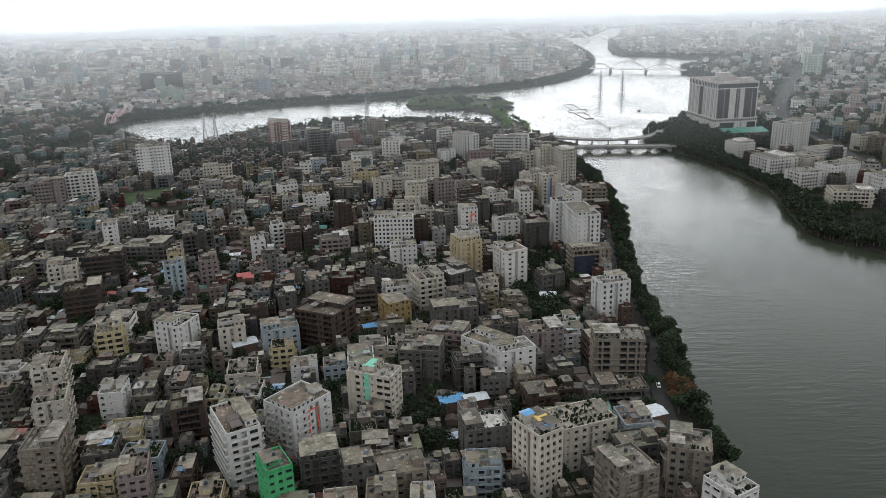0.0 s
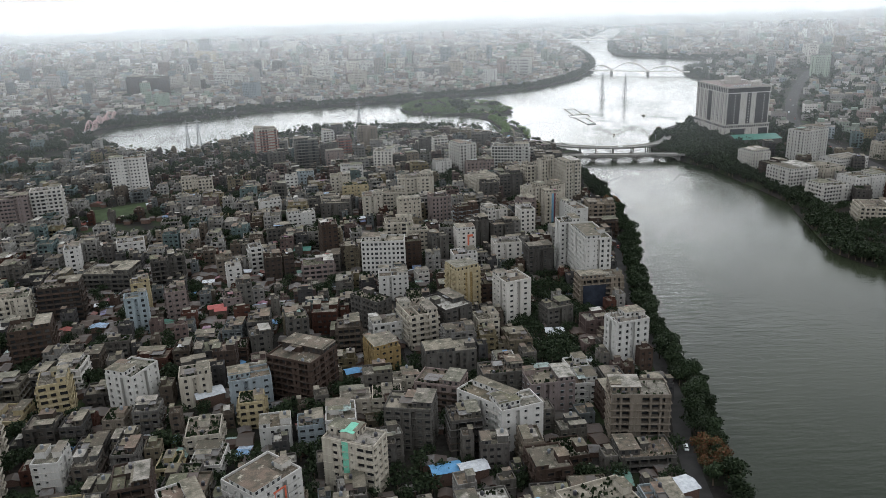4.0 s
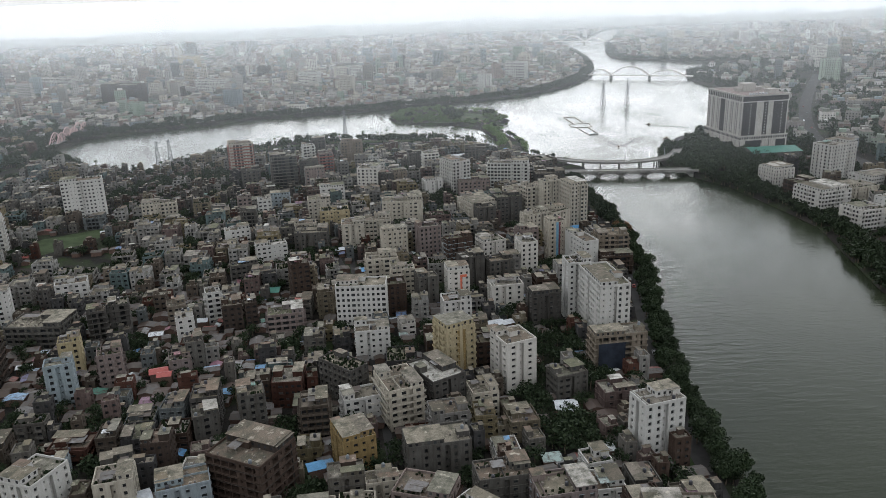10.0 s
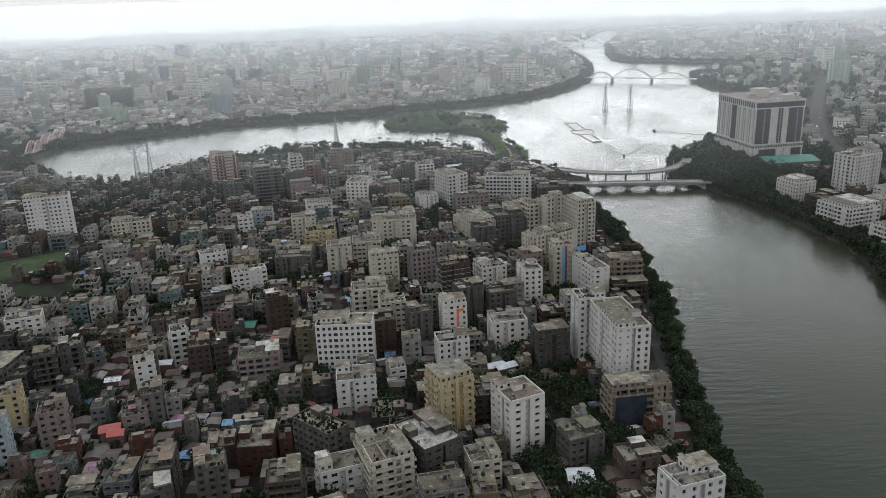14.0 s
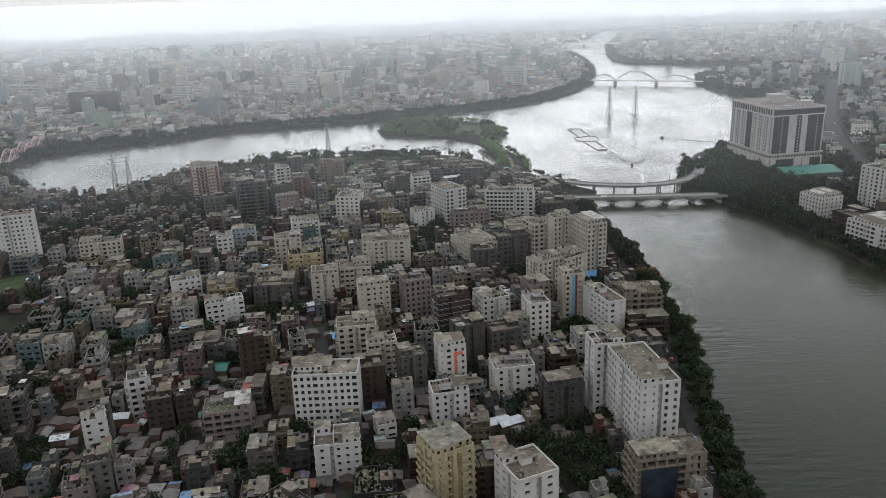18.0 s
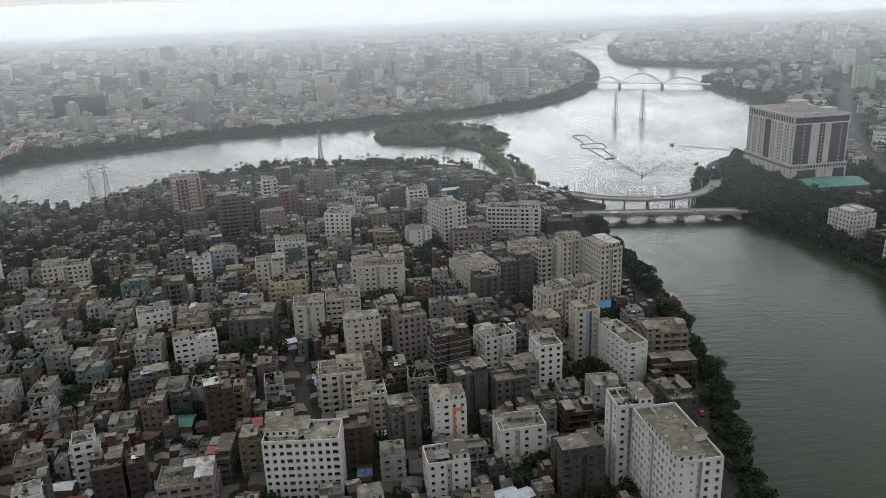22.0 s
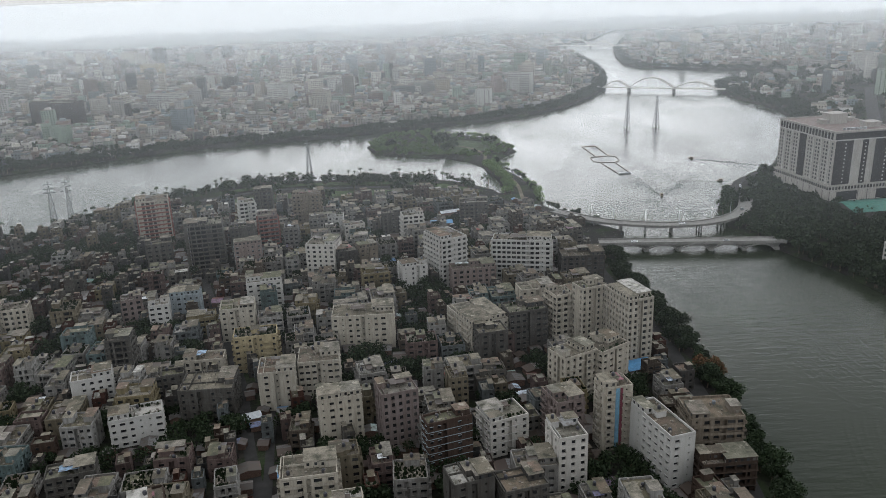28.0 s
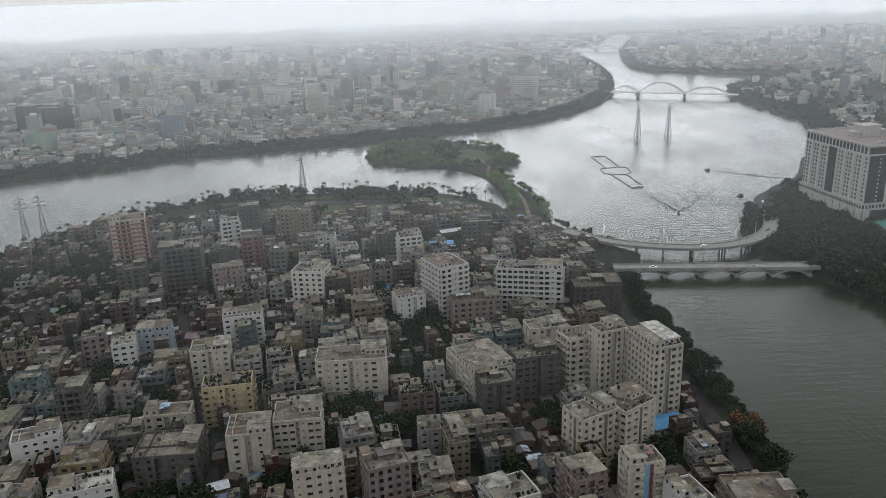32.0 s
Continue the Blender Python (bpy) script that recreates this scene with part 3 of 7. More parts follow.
                    rail(e - 0.1, e, 0.1, 0.95, 0.0, out - 0.12)
                stacks.append(one)
    return wall, panes, ledge, stacks


def roof_bits(w, d, n, seed, extra="mixed"):
    """The roof slab and what stands on it: stair head, tanks, posts, pots and sheds."""
    rnd = random.Random(seed + 5)
    h = n * STOREY
    slab, head, tank, posts, pots, rooms, fence, sheet, hole = Build(), Build(), [], Build(), Build(), [], Build(), Build(), Build()
    slab.face([(-w / 2 + 0.1, -d / 2 + 0.1, h), (w / 2 - 0.1, -d / 2 + 0.1, h), (w / 2 - 0.1, d / 2 - 0.1, h), (-w / 2 + 0.1, d / 2 - 0.1, h)])
    a, c = min(2.0, w * 0.2) * rnd.uniform(0.75, 1.1), min(2.6, d * 0.22) * rnd.uniform(0.75, 1.15)
    sx, sy = rnd.choice((-1, 0, 1)) * (w / 2 - a - 0.25), rnd.choice((-0.3, 0.2, 0.6, 1)) * (d / 2 - c - 0.25)
    up = rnd.uniform(2.3, 2.9)
    head.capped(sx - a, sy - c, h, sx + a, sy + c, h + up, 0.25)
    for room_no in range(rnd.choice((1, 1, 2, 2)) if w > 6 and extra not in ("garden", "bare") else 0):
        rx, ry = rnd.choice((-1, 1)), rnd.choice((-1, 0, 1))
        p, q = w * rnd.uniform(0.14, 0.3), d * rnd.uniform(0.16, 0.46)
        rx, ry = rx * (w / 2 - p - 0.3), ry * (d / 2 - q - 0.3)
        room = Build()
        rooms.append(room)
        room.capped(rx - p, ry - q, h, rx + p, ry + q, h + 2.45 + 0.37 * room_no, 0.3)
        for k in range(max(1, int(p / 1.1))):
            wx = rx - p + (k + 0.5) * 2 * p / max(1, int(p / 1.1))
            hole.box(wx - 0.5, ry - q - 0.05, h + 0.9, wx + 0.5, ry - q + 0.1, h + 2.0)
        for k in range(max(1, int(q / 1.3))):
            wy = ry - q + (k + 0.5) * 2 * q / max(1, int(q / 1.3))
            hole.box(rx - p - 0.05, wy - 0.5, h + 0.9, rx + p + 0.05, wy + 0.5, h + 2.0)
    for _ in range(rnd.choice((0, 0, 1, 1, 2)) if extra != "bare" else 0):
        ax, ay = rnd.uniform(-w / 4, w / 4), rnd.uniform(-d / 4, d / 4)
        aw, ad, z0 = rnd.uniform(1.0, w * 0.22), rnd.uniform(1.0, d * 0.22), h + rnd.uniform(1.7, 2.3)
        sheet.box(ax - aw, ay - ad, z0, ax + aw, ay + ad, z0 + 0.08)
        for i in (-1, 1):
            for j in (-1, 1):
                posts.box(ax + i * aw * 0.92 - 0.06, ay + j * ad * 0.92 - 0.06, h, ax + i * aw * 0.92 + 0.06, ay + j * ad * 0.92 + 0.06, z0)
    for _ in range(rnd.randrange(10, 22) if extra != "bare" else 4):
        jx, jy = rnd.uniform(-w / 2 + 0.9, w / 2 - 0.9), rnd.uniform(-d / 2 + 0.9, d / 2 - 0.9)
        jw, jd, jh = rnd.uniform(0.3, 0.9), rnd.uniform(0.3, 0.9), rnd.uniform(0.3, 1.1)
        posts.box(jx - jw / 2, jy - jd / 2, h, jx + jw / 2, jy + jd / 2, h + jh)
    for _ in range(rnd.choice((1, 1, 1, 2)) if extra != "bare" else rnd.choice((0, 0, 1))):
        tx, ty = rnd.uniform(-w / 2 + 1.2, w / 2 - 1.2), rnd.uniform(-d / 2 + 1.2, d / 2 - 1.2)
        if abs(tx - sx) < a + 0.9 and abs(ty - sy) < c + 0.9:
            tx, ty, z = sx, sy, h + up + 0.15
        else:
            z = h
        tank.append((tx, ty, z))
    if extra == "posts" or (extra != "bare" and rnd.random() < 0.3):
        for i in range(int(w / 3.4) + 1):
            for j in range(int(d / 3.8) + 1):
                if rnd.random() < 0.75:
                    px, py = -w / 2 + 0.35 + i * (w - 0.7) / max(1, int(w / 3.4)), -d / 2 + 0.35 + j * (d - 0.7) / max(1, int(d / 3.8))
                    posts.box(px - 0.15, py - 0.15, h, px + 0.15, py + 0.15, h + rnd.uniform(0.8, 1.9))
    if extra == "walls" or (extra == "mixed" and rnd.random() < 0.4):
        x0 = rnd.uniform(-w / 2, 0)
        fence.box(x0, -d / 2 + 0.3, h, x0 + 0.15, d / 2 - 0.3, h + 1.1)
        fence.box(-w / 2 + 0.3, sy, h, w / 2 - 0.3, sy + 0.15, h + 0.8)
    if extra == "garden" or (extra != "bare" and rnd.random() < 0.35):
        for _ in range(26 if extra != "garden" else 90):
            px, py = rnd.uniform(-w / 2 + 0.6, w / 2 - 0.6), rnd.choice((-1, 1)) * rnd.uniform(d * 0.25, d / 2 - 0.5) if extra != "garden" else rnd.uniform(-d / 2 + 0.6, d / 2 - 0.6)
            if abs(px - sx) < a + 0.6 and abs(py - sy) < c + 0.6:
                continue
            q = rnd.uniform(0.3, 0.75)
            base = len(pots.v)
            for k in range(3):
                t = rnd.uniform(0, 6.3)
                v = Vector((math.cos(t), math.sin(t), 0)) * q
                pots.face([(px - v.x, py - v.y, h), (px + v.x, py + v.y, h), (px + v.x * 0.6 + 0.2, py + v.y * 0.6, h + q * 2), (px - v.x * 0.8, py - v.y * 0.8, h + q * 1.7)])
    return slab, head, tank, posts, pots, rooms, fence, sheet, hole


def tank_mesh():
    b = Build()
    n = 9
    for z, r in ((0.0, 0.62), (0.1, 0.66), (1.2, 0.66), (1.5, 0.4), (1.58, 0.16)):
        b.v += [(r * math.cos(6.2832 * k / n), r * math.sin(6.2832 * k / n), z) for k in range(n)]
    for j in range(4):
        b.f += [(j * n + k, j * n + (k + 1) % n, (j + 1) * n + (k + 1) % n, (j + 1) * n + k) for k in range(n)]
    b.f.append(tuple(range(4 * n, 5 * n)))
    return b


TANK = tank_mesh()
M_TANK_GREY = plain("grey_plastic", (0.11, 0.12, 0.13), 0.5, 0, 0.3, 2.0)
TANK_BLACK, TANK_BLUE = TANK.mesh("water_tank", M_TANK), TANK.mesh("water_tank", M_TANK_GREY)


def house_set(w, d, n, style, seed, extra):
    """Meshes of one house type, made once."""
    key = (w, d, n, style, seed, extra)
    if key not in CACHE:
        wall, panes, ledge, stacks = house_walls(w, d, n, style, seed)
        slab, head, tank, posts, pots, rooms, fence, sheet, hole = roof_bits(w, d, n, seed, extra)
        n0 = len(posts.v)
        posts.v += hole.v
        posts.f += [tuple(n0 + i for i in f) for f in hole.f]
        posts.m += [1] * len(hole.f)
        CACHE[key] = dict(wall=wall.mesh("wall", None), panes=panes[0].mesh("window_band", M_PANE) if panes[0].f else None, roof=slab.mesh("roof", M_ROOF), head=head.mesh("stair_house", None, M_ROOF), tank=tank, rooms=[r.mesh("roof_room", None, M_ROOF) for r in rooms], fence=fence.mesh("roof_wall", None) if fence.f else None,
                          posts=posts.mesh("roof_clutter", M_RAW, M_PANE) if posts.f else None, pots=pots.mesh("roof_garden", M_LEAF) if pots.f else None, ledge=ledge.mesh("sunshade_course", None) if ledge.f else None,
                          stacks=[b.mesh("balcony", None) for b in stacks], sheet=sheet.mesh("roof_canopy", M_TIN) if sheet.f else None)
    return CACHE[key]


def coloured(ob, mat):
    """Gives an object its own paint on a shared mesh."""
    ob.material_slots[0].link = "OBJECT"
    ob.material_slots[0].material = mat
    return ob


SUNK = [0]
NUMBER = "zero one two three four five six seven eight nine ten eleven twelve thirteen fourteen".split()
LOOKS = dict(white="white-painted", cream="cream-painted", yellow="pale yellow", ochre="ochre-painted", grey="grey rendered", brown="brown rendered", pink="dusty pink", blue="pale blue",
             mint="mint green", green="bright green", beige="beige", mixed="weathered grey-brown")


def house(x, y, turn, w, d, n, paint="mixed", style="plain", extra="mixed", trim="", seed=None, note="", group=""):
    """An apartment house with its base at the street, turned by degrees."""
    if seed is None:
        seed = int(abs(x * 7.3 + y * 3.1)) % 40
    s = house_set(round(w, 1), round(d, 1), n, style, seed, extra)
    words = note or {"balcony": "with projecting balconies", "band": "with long balcony bands", "slab": "with bare floor ledges", "office": "with wide office windows"}.get(style, "with rows of dark windows")
    topped = {"posts": "under an unfinished roof", "garden": "with a green rooftop garden"}.get(extra, "")
    SUNK[0] = (SUNK[0] + 7) % 31
    ob = thing("apartment_building", s["wall"], pose(x, y, STREET_Z - 0.05 - 0.011 * SUNK[0], 0, 0, turn), f"{LOOKS[paint]} {NUMBER[n]}-storey apartment block {topped or words}", "building", group)
    coloured(ob, PAINT[paint])
    part("roof", s["roof"], ob, None, "grimy flat concrete roof")
    coloured(part("stair_house", s["head"], ob), PAINT[paint])
    for room in s["rooms"]:
        coloured(part("roof_room", room, ob), PAINT[paint])
    if s["sheet"]:
        part("roof_canopy", s["sheet"], ob, None, "rusty tin canopy on posts")
    if s["fence"]:
        coloured(part("roof_wall", s["fence"], ob), PAINT[paint])
    for k, (tx, ty, tz) in enumerate(s["tank"]):
        part("water_tank", TANK_BLUE if (seed + k) % 11 == 0 else TANK_BLACK, ob, pose(tx, ty, tz))
    if s["panes"]:
        for k in range(n):
            part("window_band", s["panes"], ob, pose(0, 0, k * STOREY), "", "stuff")
    if s["ledge"]:
        coloured(part("sunshade_course", s["ledge"], ob, None, "", "stuff"), PAINT[trim or paint])
    for b in s["stacks"]:
        for k in range(1, n):
            coloured(part("floor_ledge" if style == "slab" else "balcony", b, ob, pose(0, 0, k * STOREY)), PAINT[trim or paint])
    if s["posts"]:
        part("roof_clutter", s["posts"], ob, None, "bare concrete column stubs", "stuff")
    if s["pots"]:
        part("roof_garden", s["pots"], ob, None, "potted rooftop plants", "stuff")
    take(x, y, w, d, turn)
    return ob


class Quarter:
    """Ordinary houses of one district, too many to count, gathered into one mesh by part."""

    def __init__(self):
        self.bulk = {k: Build() for k in ("wall", "panes", "roof", "tank", "posts", "pots", "ledge", "sheet")}

    def add(self, x, y, turn, w, d, n, shade, style, extra, seed):
        key = ("raw", w, d, n, style, seed, extra)
        if key not in CACHE:
            wall, panes, ledge, stacks = house_walls(w, d, n, style, seed)
            slab, head, tank, posts, pots, rooms, fence, sheet, hole = roof_bits(w, d, n, seed, extra)
            for extra_b in (*rooms, fence):
                m0 = len(head.v)
                head.v += extra_b.v
                head.f += [tuple(m0 + i for i in f) for f in extra_b.f]
                head.m += extra_b.m
            sides, tops = Build(), Build()
            sides.v = tops.v = head.v
            sides.f, tops.f = [f for f, m in zip(head.f, head.m) if not m], [f for f, m in zip(head.f, head.m) if m]
            raw = dict(wall=[(wall, 0.0), (sides, 0.0)], sheet=[(sheet, 0.0)], panes=[(panes[0], k * STOREY) for k in range(n)] + [(hole, 0.0)], roof=[(slab, 0.0), (tops, 0.0)], posts=[(posts, 0.0)], pots=[(pots, 0.0)],
                       ledge=[(ledge, 0.0)] + [(b, k * STOREY) for b in stacks for k in range(1, n)], tank=[])
            t = Build()
            for tx, ty, tz in tank:
                m = len(t.v)
                t.v += [(tx + vx, ty + vy, tz + vz) for vx, vy, vz in TANK.v]
                t.f += [tuple(m + i for i in f) for f in TANK.f]
            raw["tank"] = [(t, 0.0)]
            flatset = {}
            for k, builds in raw.items():
                v, f = [], []
                for b, up in builds:
                    m = len(v)
                    v += [(p[0], p[1], p[2] + up) for p in b.v]
                    f += [tuple(m + i for i in q) for q in b.f]
                flatset[k] = (np.array(v, float).reshape(-1, 3), f)
            CACHE[key] = flatset
        a = radians(turn)
        turn_m = np.array([[math.cos(a), -math.sin(a), 0], [math.sin(a), math.cos(a), 0], [0, 0, 1]])
        for k, (v, f) in CACHE[key].items():
            if len(f):
                b = self.bulk[k]
                m = len(b.v)
                b.v.extend((v @ turn_m.T + (x, y, STREET_Z - 0.05 - 0.0113 * (int(abs(x * 31 + y * 17)) % 29))).tolist())
                b.f.extend(tuple(m + i for i in q) for q in f)
                b.m.extend([shade] * len(f))
        take(x, y, w, d, turn)

    def done(self, name, label):
        ob = thing(name, self.bulk["wall"].mesh(name, *SHADES), None, label, "buildings", kind="stuff")
        for k, nm, mats in (("panes", "windows", (M_PANE,)), ("roof", "roofs", (M_ROOF_OLD,)), ("tank", "water_tanks", (M_TANK,)), ("sheet", "roof_canopies", (M_TIN_MANY,)), ("posts", "roof_posts", (M_RAW,)), ("pots", "roof_plants", (M_LEAF,)), ("ledge", "ledges", SHADES)):
            if self.bulk[k].f:
                part(nm, self.bulk[k].mesh(nm, *mats), ob, None, "", "stuff")


HASH = {}


def take(x, y, w, d, turn):
    """Notes a footprint, so that nothing else is built there."""
    for i in range(int((x - 45) // 30), int((x + 45) // 30) + 1):
        for j in range(int((y - 45) // 30), int((y + 45) // 30) + 1):
            HASH.setdefault((i, j), []).append((x, y, w, d, turn))


def free(x, y, r):
    for tx, ty, w, d, turn in HASH.get((int(x // 30), int(y // 30)), ()):
        a = radians(-turn)
        lx, ly = (x - tx) * math.cos(a) - (y - ty) * math.sin(a), (x - tx) * math.sin(a) + (y - ty) * math.cos(a)
        if math.hypot(max(abs(lx) - w / 2, 0), max(abs(ly) - d / 2, 0)) < r:
            return False
    return True

# ---- landmark houses ----
M_MINT = plain("mint_green_coat", (0.11, 0.32, 0.23), 0.8, 0, 0.3, 0.8)
M_CORAL = plain("coral_red_coat", (0.42, 0.10, 0.055), 0.8, 0, 0.3, 0.8)
M_TILEBLUE = plain("slate_blue_coat", (0.10, 0.20, 0.27), 0.8, 0, 0.3, 0.8)
M_MAROON = plain("maroon_coat", (0.11, 0.03, 0.04), 0.8, 0, 0.3, 0.8)
M_NET = plain("scaffold_net", (0.019, 0.023, 0.032), 0.9, 0, 0.5, 0.25)
M_YELLOW = plain("yellow_sheet", (0.36, 0.25, 0.07), 0.7, 0, 0.3, 0.8)


def accent(ob, w, d, side, s0, s1, z0, z1, mat, label, proud=0.14):
    """A coloured panel on one face of a house, from s0 to s1 along the face."""
    b = Build()
    if side == 0:
        b.box(s0 - w / 2, -d / 2 - proud, z0, s1 - w / 2, -d / 2 - proud + 0.12, z1)
    else:
        b.box(-w / 2 - proud, d / 2 - s1, z0, -w / 2 - proud + 0.12, d / 2 - s0, z1)
    return part("facade_panel", b.mesh("facade_panel", mat), ob, None, label)


def cover(ob, x, y, w, d, z, up, mat, label):
    """A hut on a roof under a bright low-pitched sheet."""
    b = Build()
    b.box(x - w / 2 + 0.2, y - d / 2 + 0.2, z, x + w / 2 - 0.2, y + d / 2 - 0.2, z + up, 1)
    b.face([(x - w / 2, y - d / 2, z + up), (x + w / 2, y - d / 2, z + up), (x + w / 2, y, z + up + 0.5), (x - w / 2, y, z + up + 0.5)])
    b.face([(x - w / 2, y, z + up + 0.5), (x + w / 2, y, z + up + 0.5), (x + w / 2, y + d / 2, z + up), (x - w / 2, y + d / 2, z + up)])
    return part("roof_hut", b.mesh("roof_hut", mat, PAINT["cream"]), ob, None, label)


ob = house(-30.7, 294.7, 67.8, 11.4, 20.5, 7, "cream", "plain")
accent(ob, 11.4, 20.5, 3, 8.2, 10.6, 0.5, 22.2, M_MINT, "mint green vertical panel")
cover(ob, 0.5, 1.5, 7.0, 5.5, 21.4, 2.7, M_MINT, "mint green roof hut")
ob = house(-59.6, 272.8, 51.8, 20.2, 17.2, 7, "white", "balcony")
for s0, s1, z0, z1 in ((7.6, 8.3, 3.0, 19.5), (12.2, 12.9, 3.0, 19.5), (8.3, 12.2, 18.8, 19.5)):
    accent(ob, 20.2, 17.2, 0, s0, s1, z0, z1, M_CORAL, "coral red facade frame")
house(-79.5, 254.1, 29.8, 12.5, 23.4, 8, "white", "band")
house(-60.4, 229.7, 29.8, 9.1, 13.1, 7, "green", "plain")
ob = house(31.5, 237.8, 32.2, 10.6, 15.3, 9, "cream", "slim")
cover(ob, -1.5, 4.2, 4.6, 4.0, 27.5, 3.2, M_BLUE, "blue sheet roof hut")
cover(ob, 1.6, 0.2, 5.0, 4.0, 27.5, 2.2, M_YELLOW, "yellow sheet roof hut")
cover(ob, 1.8, -4.6, 4.4, 3.4, 27.5, 1.6, M_BLUE, "blue sheet roof hut")
house(58.7, 218.8, 21.4, 14.2, 16.1, 8, "beige", "balcony")
house(83.1, 229.8, -16.9, 13.9, 14.0, 8, "beige", "plain")
house(90.1, 210.0, 30.4, 10.5, 13.4, 7, "white", "plain")
house(50.4, 258.3, 20.1, 22.6, 16.0, 6, "cream", "plain", extra="garden")
house(79.1, 323.1, -3.8, 22.9, 13.8, 7, "beige", "slab", extra="posts")
house(77.1, 304.5, 3.5, 21.2, 14.0, 2, "grey", "slab", extra="posts")
house(89.5, 386.0, 17.2, 17.2, 11.8, 8, "white", "slim")
house(92.5, 495.1, 8.0, 15.6, 34.0, 11, "white", "slim", "walls")
house(83.2, 518.4, 6.0, 13.0, 12.7, 11, "white", "slim", "walls")
ob = house(91.4, 459.2, 7.4, 25.4, 12.0, 6, "beige", "slab", "posts")
accent(ob, 25.4, 12.0, 0, 1.6, 14.6, 1.5, 15.2, M_NET, "dark blue scaffold netting", 0.75)
house(40.7, 445.2, 23.1, 15.1, 16.4, 8, "white", "plain")
ob = house(14.3, 455.6, 26.0, 14.9, 14.3, 9, "yellow", "balcony")
accent(ob, 14.9, 14.3, 0, 5.2, 6.6, 1.0, 26.5, PAINT["ochre"], "ochre vertical panel")
accent(ob, 14.9, 14.3, 0, 8.3, 9.7, 1.0, 26.5, PAINT["ochre"], "ochre vertical panel")
house(-33.9, 520.6, -0.5, 27.1, 14.0, 8, "white", "slim")
house(-26.2, 482.3, 6.5, 17.1, 14.0, 5, "white", "plain")
house(-10.7, 419.9, 21.2, 15.3, 21.4, 6, "cream", "band")
house(5.1, 428.0, 31.9, 16.5, 22.7, 6, "grey", "plain")
house(-35.9, 438.1, 48.1, 10.3, 21.5, 6, "grey", "plain", extra="garden")
house(-27.2, 419.3, 17.5, 16.0, 11.0, 4, "white", "balcony")
house(24.9, 420.7, 12.9, 11.4, 12.0, 4, "cream", "plain")
house(63.3, 432.9, 20.2, 15.1, 10.7, 4, "grey", "plain")
house(-283.3, 755.9, 18.4, 31.3, 15.0, 12, "white", "slim")
house(-336.8, 650.6, 18.3, 24.1, 14.0, 9, "pink", "plain")
house(-316.2, 664.8, 20.1, 23.3, 14.0, 10, "white", "band")
house(-221.2, 753.1, 14.5, 27.3, 12.0, 5, "cream", "plain")
house(-136.6, 667.0, 19.9, 17.4, 11.0, 5, "white", "plain")
house(-106.5, 636.4, 18.5, 21.1, 11.0, 4, "white", "plain")
house(-74.2, 559.0, 20.1, 10.9, 11.0, 8, "brown", "plain")
house(-119.1, 533.5, 20.1, 8.1, 10.0, 6, "white", "band")
house(-105.9, 521.7, 15.1, 10.7, 12.0, 5, "brown", "plain")
house(-96.1, 523.4, 18.4, 6.5, 10.0, 5, "brown", "plain")
house(-75.5, 514.9, 10.3, 19.3, 14.0, 4, "pink", "band")
house(-116.1, 596.6, 17.2, 17.3, 10.0, 4, "grey", "plain")
house(112.6, 693.8, 17.2, 13.8, 22.5, 11, "cream", "slim")
house(96.2, 705.7, 20.1, 13.9, 10.0, 11, "cream", "slim")
house(84.0, 713.0, 20.1, 13.8, 12.0, 9, "cream", "band")
house(79.2, 658.3, 28.8, 17.8, 12.5, 7, "cream", "plain")
house(94.5, 664.2, 34.9, 17.3, 14.4, 7, "cream", "plain")
house(68.3, 620.1, 17.8, 11.6, 14.0, 7, "pink", "balcony")
ob = house(87.2, 616.4, 10.9, 12.1, 9.4, 9, "cream", "balcony")
accent(ob, 12.1, 9.4, 0, 5.0, 6.6, 1.0, 27.5, M_TILEBLUE, "slate blue vertical panel")
accent(ob, 12.1, 9.4, 0, 6.9, 8.0, 1.0, 27.5, M_MAROON, "maroon vertical panel")
house(27.3, 809.2, 28.1, 17.8, 23.4, 10, "white", "band")
house(74.8, 805.0, -12.0, 36.0, 14.0, 9, "white", "band", extra="posts")
house(110.7, 799.0, -0.5, 26.1, 16.0, 6, "grey", "plain")
house(-190.6, 920.2, 18.7, 23.2, 18.7, 11, "cream", "band", trim="coral")
house(-135.7, 858.2, 12.3, 24.6, 18.0, 10, "grey", "slab", extra="posts")
house(-167.3, 856.7, 20.1, 17.2, 12.0, 6, "grey", "plain")
house(-121.5, 925.4, 20.1, 11.8, 11.0, 9, "white", "band")
house(-115.2, 959.3, 5.1, 14.1, 11.0, 9, "grey", "plain")
house(-100.4, 897.1, 15.3, 13.8, 12.0, 8, "pink", "band", trim="coral")
house(-105.1, 848.4, 14.3, 18.1, 14.0, 6, "pink", "plain", trim="blue")
house(-114.2, 876.2, 18.0, 17.4, 10.0, 7, "grey", "plain")
house(-78.0, 942.3, 0.1, 21.1, 12.0, 9, "beige", "balcony")
house(-80.0, 775.8, 12.8, 20.2, 13.0, 6, "white", "plain")
house(-51.9, 833.6, -10.3, 19.1, 18.0, 7, "white", "plain")
house(-37.8, 833.3, 14.9, 14.1, 12.0, 5, "grey", "balcony")
house(-25.1, 840.6, 20.1, 13.1, 12.0, 5, "beige", "plain")
house(-56.4, 930.1, 2.9, 15.4, 10.0, 4, "white", "plain")
house(-39.8, 913.5, 17.9, 15.8, 9.0, 3, "white", "plain")
house(5.2, 892.6, 13.1, 15.2, 12.0, 7, "white", "band")
house(52.8, 932.1, -0.3, 21.8, 12.0, 6, "grey", "plain")
